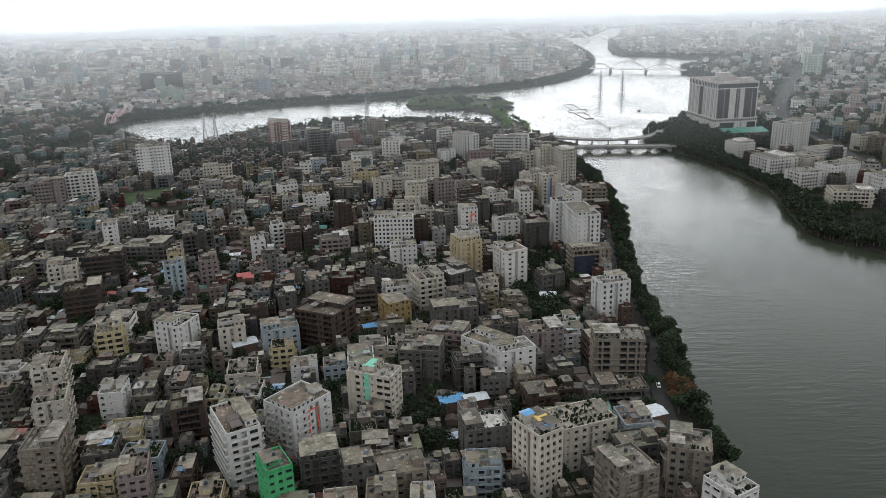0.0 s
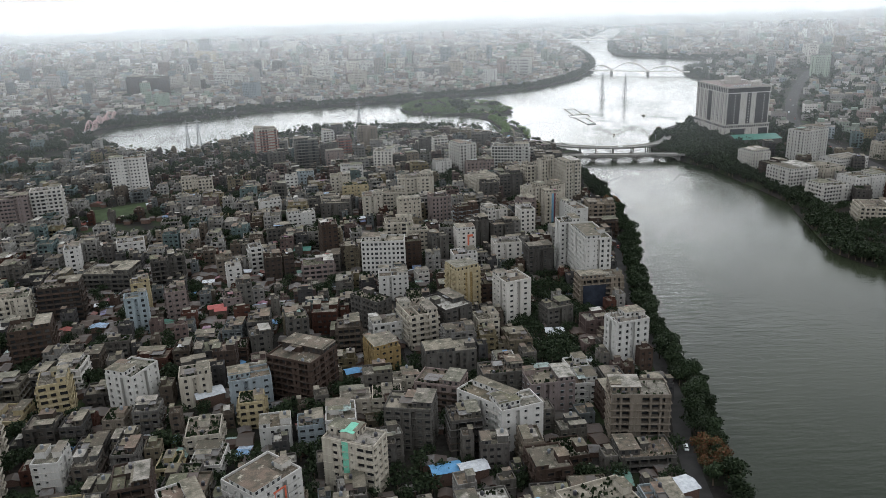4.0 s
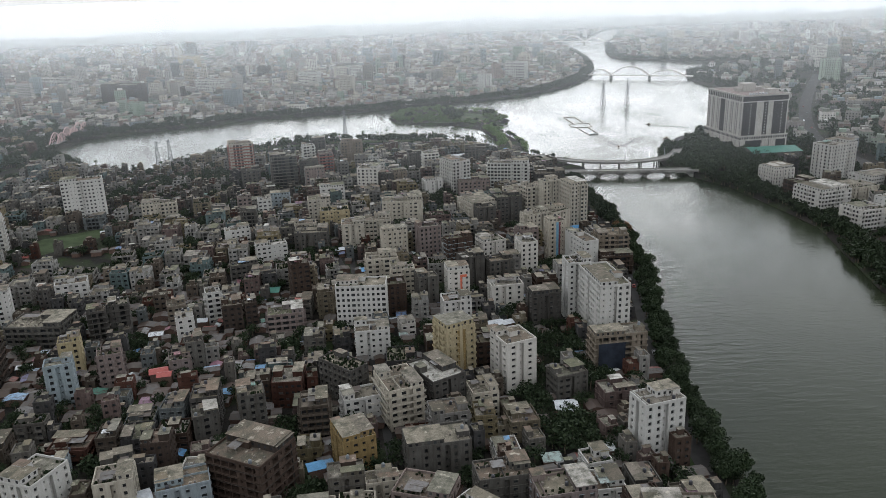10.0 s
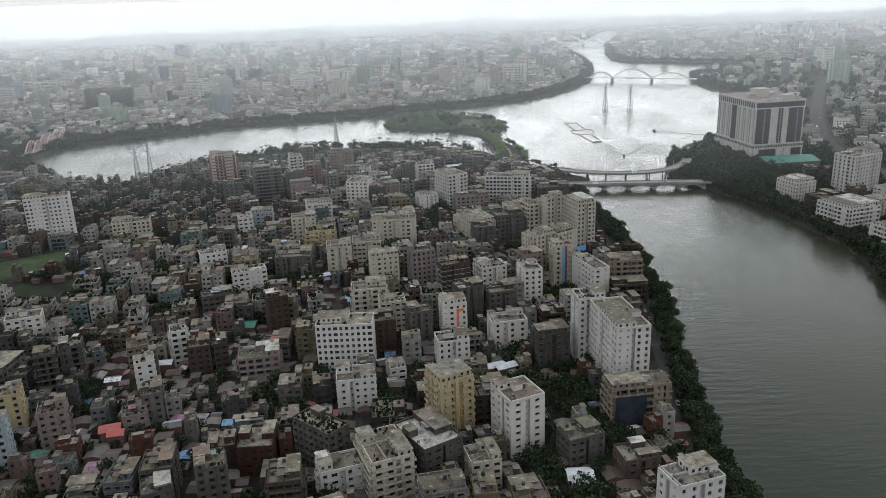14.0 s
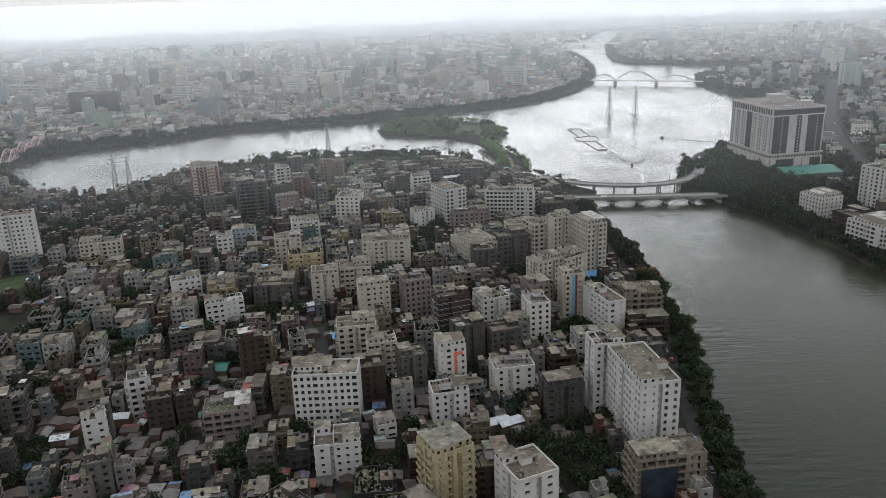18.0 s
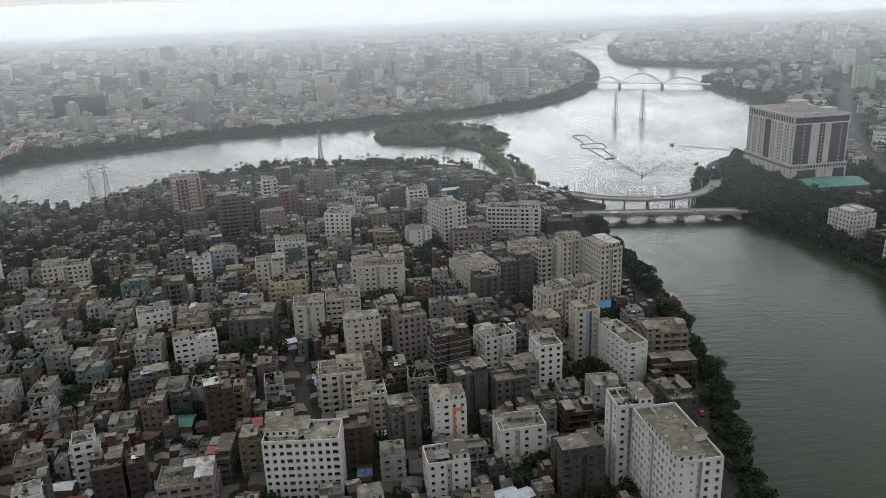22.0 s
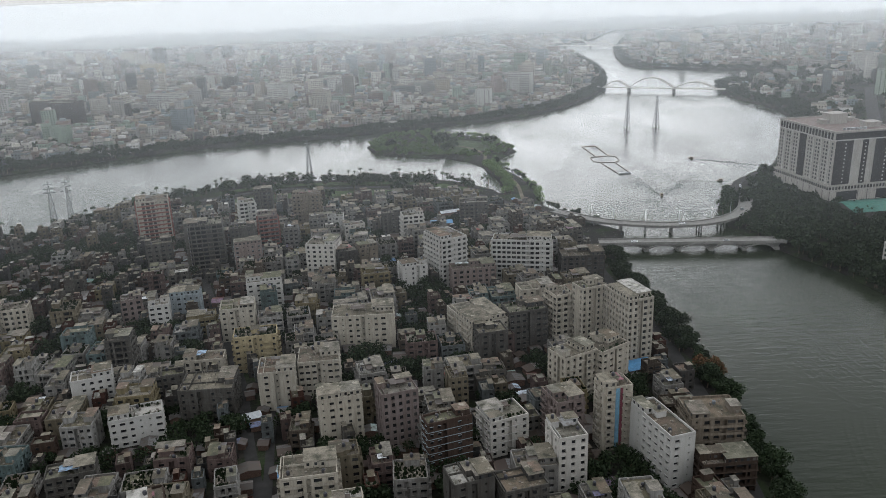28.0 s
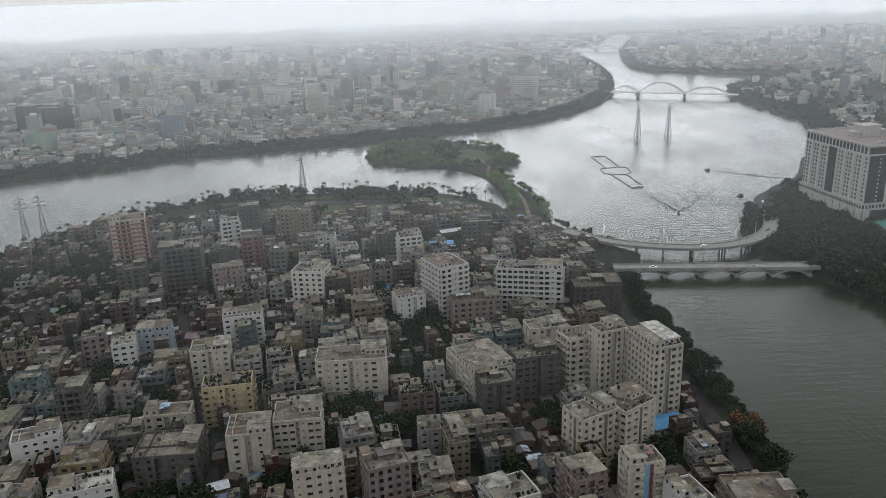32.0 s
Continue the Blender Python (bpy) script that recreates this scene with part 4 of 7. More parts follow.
house(-10.9, 910.8, 9.9, 13.9, 10.0, 6, "grey", "plain")
house(6.5, 801.1, 16.8, 16.4, 12.0, 5, "white", "plain")
house(43.0, 790.7, 7.0, 26.8, 12.0, 5, "pink", "plain")
house(-17.9, 721.0, 2.4, 31.8, 16.0, 6, "cream", "plain")
house(40.5, 711.9, 22.6, 20.5, 29.2, 6, "cream", "balcony")
house(45.4, 692.4, 12.8, 14.5, 12.0, 6, "grey", "plain")
house(64.2, 709.6, 12.6, 20.1, 14.0, 7, "grey", "plain")
house(74.3, 745.6, 10.6, 18.2, 12.0, 6, "cream", "plain")
house(-51.9, 662.1, 6.5, 16.2, 16.0, 6, "cream", "plain")
house(-34.5, 671.0, 5.5, 18.6, 16.0, 6, "cream", "plain")
house(-86.4, 736.7, 9.6, 18.0, 14.0, 6, "cream", "plain")
house(-69.1, 699.0, 8.9, 20.7, 12.0, 6, "yellow", "balcony", extra="garden")
house(-20.9, 628.7, 12.2, 17.4, 10.5, 7, "cream", "plain")
house(2.4, 626.2, 18.2, 14.9, 12.1, 8, "pink", "slim")
house(22.0, 607.0, 19.2, 17.8, 7.2, 7, "brown", "plain", trim="blue")
house(44.0, 618.7, 20.8, 16.6, 13.6, 5, "white", "plain")
house(65.1, 594.7, 11.7, 11.1, 14.0, 7, "white", "plain")
house(101.4, 599.2, 16.9, 9.9, 26.9, 7, "white", "plain")
house(121.4, 604.6, 0.9, 19.9, 16.0, 7, "beige", "band")
house(120.5, 587.4, 3.5, 19.9, 12.0, 4, "brown", "slab", extra="posts")
house(-80.7, 655.4, 2.7, 23.1, 18.0, 5, "grey", "plain")
house(-100.0, 666.7, 14.2, 10.0, 10.0, 5, "grey", "plain")
house(-133.2, 694.4, 8.0, 11.9, 12.0, 7, "grey", "slab")
house(-152.6, 761.2, 19.2, 11.2, 10.0, 5, "pink", "plain")
house(-133.5, 751.3, 14.8, 11.1, 10.0, 5, "white", "plain")
house(-123.1, 766.1, 9.0, 16.4, 12.0, 5, "blue", "plain")
house(-91.5, 686.9, 6.5, 18.7, 10.0, 4, "cream", "plain")
house(-61.3, 367.3, 63.9, 20.6, 23.8, 7, "brown", "slab")
house(-27.0, 385.0, 24.4, 13.0, 16.3, 5, "ochre", "plain")
house(1.1, 348.2, -18.8, 19.9, 14.0, 5, "pink", "band", trim="brown")
house(-11.2, 323.7, -10.4, 19.0, 14.0, 6, "grey", "plain")
house(20.7, 328.0, 47.4, 12.2, 25.2, 6, "white", "balcony")
house(30.5, 321.6, 20.1, 18.0, 12.0, 6, "white", "plain")
house(27.5, 356.0, 9.1, 19.1, 12.0, 5, "grey", "plain")
house(46.8, 346.9, 9.7, 19.6, 14.0, 5, "pink", "plain", trim="blue")
house(4.8, 379.2, 10.3, 24.2, 14.0, 5, "grey", "plain")
house(-163.6, 442.3, 20.1, 12.0, 9.0, 7, "blue", "plain")
house(-202.5, 406.6, 20.1, 19.4, 16.0, 7, "brown", "band")
house(-214.2, 464.0, 13.7, 22.3, 14.0, 7, "brown", "band")
house(-237.4, 456.1, 20.1, 16.9, 14.0, 6, "cream", "balcony")
house(-136.3, 361.7, 70.2, 17.0, 14.5, 6, "white", "plain")
house(-109.1, 362.6, 15.1, 13.3, 12.0, 5, "cream", "plain")
house(-176.3, 310.9, 14.6, 11.9, 18.0, 7, "cream", "balcony")
house(-164.4, 286.5, 18.1, 12.5, 16.0, 6, "cream", "balcony")
house(-147.7, 247.6, 8.0, 13.3, 16.0, 7, "beige", "balcony")
house(-167.5, 354.0, 20.1, 12.1, 14.0, 6, "yellow", "band")
house(-112.1, 236.9, 14.9, 9.7, 16.0, 5, "pink", "plain")
house(-32.0, 233.7, 13.4, 10.7, 14.0, 6, "grey", "plain")
house(-17.6, 235.1, 14.7, 16.5, 14.0, 5, "beige", "plain")
house(14.1, 262.0, 11.4, 17.7, 14.0, 5, "grey", "plain")
house(-47.6, 245.1, 13.4, 14.0, 14.0, 5, "grey", "plain")
house(-105.6, 278.9, 16.8, 12.8, 16.0, 6, "brown", "slab")
house(1.0, 545.9, 15.3, 11.7, 12.0, 6, "grey", "plain")
ob = house(18.9, 547.8, 9.6, 12.8, 12.0, 7, "white", "plain", trim="pink")
accent(ob, 12.8, 12.0, 0, 7.2, 8.3, 3.0, 19.0, M_CORAL, "coral red vertical panel")
accent(ob, 12.8, 12.0, 0, 8.3, 11.0, 17.5, 19.0, M_CORAL, "coral red panel")
house(28.1, 570.3, 17.0, 14.1, 12.0, 7, "grey", "plain")
house(45.4, 569.3, 14.4, 15.6, 12.0, 6, "grey", "plain")
house(46.0, 536.5, 8.5, 18.3, 12.0, 5, "white", "plain")
house(17.2, 516.7, 9.5, 15.3, 12.0, 5, "white", "plain")
house(64.3, 514.0, 8.9, 15.9, 13.0, 6, "grey", "plain")
house(-13.2, 561.4, 9.2, 13.8, 12.0, 6, "cream", "plain")
house(-26.9, 582.6, 7.5, 19.5, 14.0, 6, "cream", "balcony")
house(-17.4, 536.4, 10.4, 12.8, 12.0, 6, "brown", "plain")
house(458.2, 817.4, 10.0, 30.9, 14.0, 5, "cream", "plain")
house(-236.5, 1710.1, 7.5, 36.0, 20.0, 8, "white", "plain")
house(-144.1, 1823.1, 3.6, 36.0, 20.0, 9, "white", "plain")
house(52.8, 1839.4, 10.5, 36.0, 16.0, 8, "cream", "plain")
house(181.0, 1692.7, 9.5, 35.0, 16.0, 9, "white", "plain")
house(-407.7, 1651.7, 7.0, 34.1, 18.0, 6, "white", "band")
house(-606.0, 1654.7, 7.3, 33.3, 25.0, 7, "brown", "slab")
house(-156.2, 1625.8, 20.1, 29.2, 16.0, 7, "cream", "plain")
house(-332.6, 1469.6, 12.1, 23.1, 14.0, 6, "brown", "plain")
house(864.2, 1854.7, 20.1, 36.0, 22.0, 12, "white", "slim")
house(800.4, 1669.0, -1.2, 36.0, 22.0, 8, "grey", "office")
house(1045.3, 2673.9, -20.1, 36.0, 30.0, 10, "white", "office")
house(-147.4, 458.1, 20.1, 11.0, 11.0, 6, "pink", "balcony")
house(-119.0, 468.7, 20.1, 10.3, 10.0, 3, "pink", "plain")
house(-175.0, 511.4, 20.1, 9.5, 10.0, 6, "grey", "slab")
house(-166.8, 520.5, 20.1, 10.1, 11.0, 6, "grey", "slab")
house(-126.9, 505.6, 20.1, 9.1, 10.0, 5, "white", "plain")
house(-113.2, 474.5, 20.1, 8.4, 9.0, 5, "grey", "plain")
house(-206.4, 513.6, -2.6, 30.6, 20.0, 4, "grey", "band")
house(-173.0, 473.7, 20.1, 10.2, 10.0, 6, "yellow", "plain")
house(-83.6, 358.0, 18.8, 18.0, 12.0, 5, "blue", "plain")
house(-112.8, 374.0, 20.1, 11.4, 14.0, 4, "grey", "plain")
house(-72.1, 414.9, 17.2, 10.8, 12.0, 6, "grey", "plain")
house(-90.3, 409.8, 20.1, 10.5, 10.0, 4, "grey", "plain")
house(-216.8, 574.2, 20.1, 18.4, 12.0, 4, "white", "plain")
house(-242.9, 542.5, 20.1, 9.9, 12.0, 6, "white", "plain")
house(-201.3, 601.4, 17.8, 13.5, 10.0, 3, "beige", "plain")
house(63.0, 370.8, 12.2, 9.6, 10.0, 3, "white", "plain")
house(-126.9, 510.7, 20.1, 8.3, 10.0, 5, "grey", "plain")
house(-115.6, 483.4, 20.1, 7.8, 12.0, 4, "grey", "plain")
house(-139.5, 531.3, 20.1, 10.0, 12.0, 4, "beige", "plain")
house(-9.9, 507.5, 16.0, 8.0, 9.0, 2, "white", "plain")

# ---- offices along the east bank ----
for hx, hy, ht, hw, hd, hn, hp, hs in ((313, 712, 17.7, 28.5, 30, 6, "white", "band"), (309, 786, 17, 20, 22, 6, "white", "balcony"), (312, 744, 17, 20, 20, 5, "brown", "band"), (370, 808, 25, 33, 20, 11, "white", "balcony"),
                                       (320, 663, 17, 24, 21, 5, "white", "band"), (331, 606, -12, 30, 22, 4, "cream", "band"), (354, 674, 17, 32, 20, 6, "white", "plain"), (390, 773, 20, 36, 24, 4, "white", "plain"),
                                       (356, 738, 18, 24, 20, 4, "cream", "balcony"), (372, 628, 10, 26, 20, 6, "white", "plain"), (452, 720, 12, 26, 20, 5, "cream", "balcony"), (430, 660, 12, 24, 22, 5, "white", "band")):
    house(hx, hy, ht, hw, hd, hn, hp, hs, "walls", group="offices along the east bank")


def tent(x, y, turn, w, d, z):
    """A white membrane roof with four low peaks over a terrace."""
    b = Build()
    n = 8
    for i in range(n):
        for j in range(4):
            q = []
            for a, c in ((i, j), (i + 1, j), (i + 1, j + 1), (i, j + 1)):
                q.append((-w / 2 + w * a / n, -d / 2 + d * c / 4, 2.2 + 1.6 * abs(math.sin(math.pi * a / n * 2)) * math.sin(math.pi * c / 4)))
            b.face(q)
    ob = thing("membrane_roof", b.mesh("membrane_roof", PAINT["stone"]), pose(x, y, z, 0, 0, turn), "white membrane canopy over a rooftop terrace", "canopy")
    for i in (-1, 1):
        for j in (-1, 1):
            p = Build()
            p.drum(i * w * 0.48, j * d * 0.48, 0, 2.2, 0.12, 6)
            part("pole", p.mesh("pole", M_STEEL), ob)


tent(309, 786, 17, 17, 15, STREET_Z + 6 * STOREY + 0.02)


def boathouse(x, y, turn, length):
    """A bare pale concrete frame on the bank."""
    b = Build()
    b.box(-length / 2, -3, 3.2, length / 2, 3, 3.7)
    ob = thing("boathouse", b.mesh("roof_slab", M_TRIM), pose(x, y, 0.4, 0, 0, turn), "open pale concrete boathouse frame on the bank", "boathouse")
    b = Build()
    b.box(-length / 2, -3, -2.0, length / 2, 3, 0.5)
    part("floor_slab", b.mesh("floor_slab", M_TRIM), ob)
    col = Build()
    col.box(-0.25, -0.25, 0.5, 0.25, 0.25, 3.2)
    cm = col.mesh("column", M_TRIM)
    for k in range(8):
        for side in (-2.7, 2.7):
            part("column", cm, ob, pose(-length / 2 + 0.4 + k * (length - 0.8) / 7, side, 0))
    take(x, y, length, 8, turn)


boathouse(281, 828, 92, 34)

# ---- tall blocks that stand out across the lake ----
house(-545, 1553, -15, 73, 30, 12, "brown", "band", "walls", group="tall blocks across the lake")
house(-814, 1882, -17, 92, 25, 8, "white", "band", "walls", group="tall blocks across the lake")
house(-237, 1744, -18, 40, 24, 10, "white", "plain", "walls", group="tall blocks across the lake")
house(-144, 1580, -16, 24, 18, 11, "cream", "slim", "walls", group="tall blocks across the lake")
house(-633, 2260, -21, 54, 24, 12, "yellow", "plain", "walls", group="tall blocks across the lake")
house(-616, 2822, -26, 89, 40, 14, "grey", "band", "walls", group="tall blocks across the lake")
house(-326, 1454, -14, 27, 18, 10, "blue", "office", "walls", group="tall blocks across the lake")
house(-351, 1414, -14, 19, 12, 4, "white", "plain", "walls", group="tall blocks across the lake")
house(-460, 1372, -13, 21, 14, 8, "mint", "balcony", "walls", group="tall blocks across the lake")
house(-426, 1703, -17, 66, 22, 8, "white", "balcony", "walls", group="tall blocks across the lake")
house(-418, 1944, -19, 19, 18, 10, "white", "slim", "walls", group="tall blocks across the lake")
house(-144, 1873, -19, 47, 25, 9, "white", "plain", "walls", group="tall blocks across the lake")
house(46, 1876, -20, 20, 18, 9, "cream", "plain", "walls", group="tall blocks across the lake")
house(952, 2415, -31, 32, 30, 14, "white", "band", "walls", group="tall blocks across the lake")
house(919, 2728, -34, 76, 24, 9, "white", "office", "walls", group="tall blocks across the lake")
house(796, 1710, -21, 15, 20, 14, "white", "slim", "walls", group="tall blocks across the lake")
house(736, 1547, -19, 32, 25, 12, "mint", "office", "walls", group="tall blocks across the lake")
house(1335, 2875, -38, 22, 30, 14, "grey", "slim", "walls", group="tall blocks across the lake")
house(1328, 2735, -37, 23, 30, 14, "white", "slim", "walls", group="tall blocks across the lake")
house(1185, 2706, -35, 24, 30, 14, "grey", "plain", "walls", group="tall blocks across the lake")
house(-482, 1642, -16, 26, 18, 10, "cream", "balcony", "walls", group="tall blocks across the lake")
house(-355, 1871, -19, 26, 18, 11, "grey", "plain", "walls", group="tall blocks across the lake")
house(-455, 1580, -15, 16, 18, 8, "brown", "plain", "walls", group="tall blocks across the lake")
house(181, 1691, -19, 42, 18, 13, "white", "balcony", "walls", group="tall blocks across the lake")
house(108, 1553, -17, 23, 16, 10, "white", "plain", "walls", group="tall blocks across the lake")

# ---- the tower by the bridge ----
def tower():
    """A broad hotel block: pale shafts with columns of windows, dark glazed bays, a dark crown band for the recess
    between piers and a podium with a band of openings.
    """
    w, d, pod, top = 53.4, 72.0, 17.0, 59.2
    body, ribs, podium, openings, roof = Build(), Build(), Build(), Build(), Build()
    body.box(-w / 2, -d / 2, pod, w / 2, d / 2, top)
    for x0, y0, x1, y1 in ((-w / 2 - 0.7, -d / 2 - 0.7, w / 2 + 0.7, -d / 2 + 0.4), (-w / 2 - 0.7, d / 2 - 0.4, w / 2 + 0.7, d / 2 + 0.7), (-w / 2 - 0.7, -d / 2 + 0.4, -w / 2 + 0.4, d / 2 - 0.4), (w / 2 - 0.4, -d / 2 + 0.4, w / 2 + 0.7, d / 2 - 0.4)):
        body.box(x0, y0, top, x1, y1, top + 1.3)
    roof.box(-w / 2 + 0.4, -d / 2 + 0.4, top, w / 2 - 0.4, d / 2 - 0.4, top + 0.5)
    podium.box(-w / 2 - 1.2, -d / 2 - 1.2, 0, w / 2 + 1.2, d / 2 + 1.2, pod)
    podium.box(-w / 2 - 1.8, -d / 2 - 1.8, pod, w / 2 + 1.8, d / 2 + 1.8, pod + 0.7)
    podium.box(-w / 2 - 1.6, -d / 2 - 1.6, pod - 4.0, w / 2 + 1.6, d / 2 + 1.6, pod - 3.6)
    bays = []
    windows = [Build() for _ in range(11)]

    def wall_at(side, s, out):
        half = w / 2 if side in (0, 2) else d / 2
        deep = (d / 2 if side in (0, 2) else w / 2) + out
        return {0: (s - half, -deep), 1: (deep, s - half), 2: (half - s, deep), 3: (-deep, half - s)}[side]

    def slab(build, side, s0, s1, z0, z1, inn, out):
        p, q = wall_at(side, s0, inn), wall_at(side, s1, out)
        build.box(min(p[0], q[0]), min(p[1], q[1]), z0, max(p[0], q[0]), max(p[1], q[1]), z1)

    for side in range(4):
        length = w if side in (0, 2) else d
        # On the long sides the dark strip stands in for a shaded recess.
        dark = ((0.03, 0.31), (0.47, 0.56), (0.68, 0.97)) if side in (0, 2) else ((0.40, 0.52),)
        for a, e in dark:
            bay = Build()
            slab(bay, side, a * length, e * length, pod + 0.9, top - 6.4, -0.02, 0.45)
            bays.append(bay)
        # Dark band laid on the face for the recessed crown's shade.
        crown = Build()
        slab(crown, side, 0.015 * length, 0.985 * length, top - 5.4, top - 0.5, -0.02, 0.3)
        bays.append(crown)
        slab(ribs, side, -0.4, length + 0.4, top - 6.4, top - 5.6, -0.02, 0.6)
        if side in (0, 2):
            for s in (0.19, 0.515, 0.86):
                for k in range(11):
                    z = pod + 2.2 + k * 3.05
                    slab(ribs, side, s * length - 0.55, s * length + 0.55, z, z + 1.0, 0.4, 0.62)
            cols = ()
        else:
            cols = [c for c in range(22) if not 0.38 < (c + 0.5) / 22 < 0.54]
            for c in range(19):
                s = (c + 0.1) / 18.2 * length
                slab(ribs, side, s - 0.35, s + 0.35, top - 5.6, top - 0.3, 0.25, 0.75)
        for c in cols:
            s = (c + 0.5) / 22 * length
            if c % 3 != 2:
                for k in range(11):
                    z = pod + 2.2 + k * 3.05
                    slab(windows[k], side, s - 0.8, s + 0.8, z - 0.1, z + 1.7, -0.02, 0.06)
            else:
                slab(ribs, side, s - 0.5, s + 0.5, pod + 0.7, top - 6.4, -0.02, 0.55)
        count = 20 if side in (0, 2) else 27
        # Dark slabs on the podium face stand in for shaded openings.
        for c in range(count):
            s = (c + 0.5) / count * (length + 2.4) - 1.2
            slab(openings, side, s - 0.85, s + 0.85, pod - 3.1, pod - 0.7, 1.1, 1.26)
            if c % 3 == 0:
                slab(openings, side, s - 0.2, s + 0.2, 1.0, pod - 4.4, 1.1, 1.26)
        slab(openings, side, 0.0, length, 3.4, 4.1, 1.1, 1.24)
        if side == 0:
            slab(openings, side, 0.12 * length, 0.46 * length, 5.0, pod - 4.8, 1.1, 1.28)
            slab(openings, side, 0.78 * length, 0.99 * length, 5.0, pod - 4.8, 1.1, 1.28)
    ob = thing("tower_block", body.mesh("body", PAINT["stone"]), pose(356.4, 978.3, STREET_Z - 0.05, 0, 0, 8.6), "large pale ribbed hotel tower with dark glazed bays beside the lake", "tower")
    part("podium", podium.mesh("podium", PAINT["stone"]), ob, None, "pale stone podium with square openings")
    part("podium_openings", openings.mesh("podium_openings", M_PANE), ob, None, "", "stuff")
    for bay in bays:
        part("glass_bay", bay.mesh("glass_bay", M_GLASS_RECESS), ob, None, "dark brown glazed bay")
    part("ribs", ribs.mesh("ribs", PAINT["white"]), ob, None, "pale vertical ribs", "stuff")
    part("roof", roof.mesh("roof", M_REDROOF), ob, None, "faded red-tiled roof deck")
    for x0, y0, x1, y1, up in ((-7, -2, 8, 10, 8.5), (-12, 0, -7, 9, 3.5), (10, -24, 22, -14, 4.2), (12, 6, 20, 18, 3.2)):
        room = Build()
        room.box(x0, y0, top + 0.5, x1, y1, top + up)
        room.box(x0 - 0.4, y0 - 0.4, top + up, x1 + 0.4, y1 + 0.4, top + up + 0.4)
        part("plant_room", room.mesh("plant_room", PAINT["stone"]), ob)
    fan = Build()
    fan.drum(0, 0, top + 0.5, top + 2.2, 1.3, 10)
    fm = fan.mesh("cooling_fan", M_STEEL)
    for k in range(6):
        part("cooling_fan", fm, ob, pose(-14 + k * 3.6, -29, 0))
    for k, win in enumerate(windows):
        part("window_band", win.mesh("window_band", M_PANE), ob, None, "", "stuff")
    take(356.4, 978.3, 60, 78, 8.6)


M_GLASS_RECESS = plain("brown_glass_recess_shade", (0.017, 0.015, 0.016), 0.85, 0, 0.3, 0.3)
M_REDROOF = plain("faded_red_tile", (0.15, 0.12, 0.11), 0.85, 0, 0.35, 0.3)
tower()


# ---- bridges ----
def near_bridge():
    a, c = Vector((136, 862, 0)), Vector((262, 851, 0))
    length = (c - a).length
    turn = math.degrees(math.atan2(c.y - a.y, c.x - a.x))
    deck, rail, kerb = Build(), Build(), Build()
    deck.box(0, -5, 5.0, length, 5, 6.2)
    for y in (-4.9, 4.7):
        rail.box(0, y, 6.2, length, y + 0.2, 7.1)
    ob = thing("road_bridge", deck.mesh("deck", M_DECK), pose(a.x, a.y, 0, 0, 0, turn), "low grey concrete road bridge on arched spans", "bridge")
    part("railing", rail.mesh("railing", M_DECK), ob)
    spans = 5
    x0, step = 10.0, (length - 16.0) / 5
    pier = Build()
    pier.box(-1.6, -4.6, -2.5, 1.6, 4.6, 2.0)
    pier.beam((-0.6, 0, 1.6), (-2.4, 0, 5.0), 1.1)
    pier.beam((0.6, 0, 1.6), (2.4, 0, 5.0), 1.1)
    pm = pier.mesh("pier", M_DECK)
    arch = Build()
    for y in (-4.4, 0.0, 4.4):
        for k in range(10):
            t0, t1 = k / 10, (k + 1) / 10
            p = [(step * t, y, 1.0 + 3.6 * math.sin(math.pi * t) ** 0.8) for t in (t0, t1)]
            arch.beam(p[0], p[1], 0.42)
    for k in range(1, 10):
        z = 1.0 + 3.6 * math.sin(math.pi * k / 10) ** 0.8
        arch.beam((step * k / 10, -4.4, z), (step * k / 10, 4.4, z), 0.18)
    am = arch.mesh("arch_rib", M_DECK)
    for k in range(spans + 1):
        part("pier", pm, ob, pose(x0 + k * step, 0, 0))
    for k in range(spans):
        part("arch_rib", am, ob, pose(x0 + k * step, 0, 0))


near_bridge()
CURVE = smooth([(118, 945), (140, 920), (162, 905), (197, 895), (232, 900), (262, 925), (285, 975)], 6)


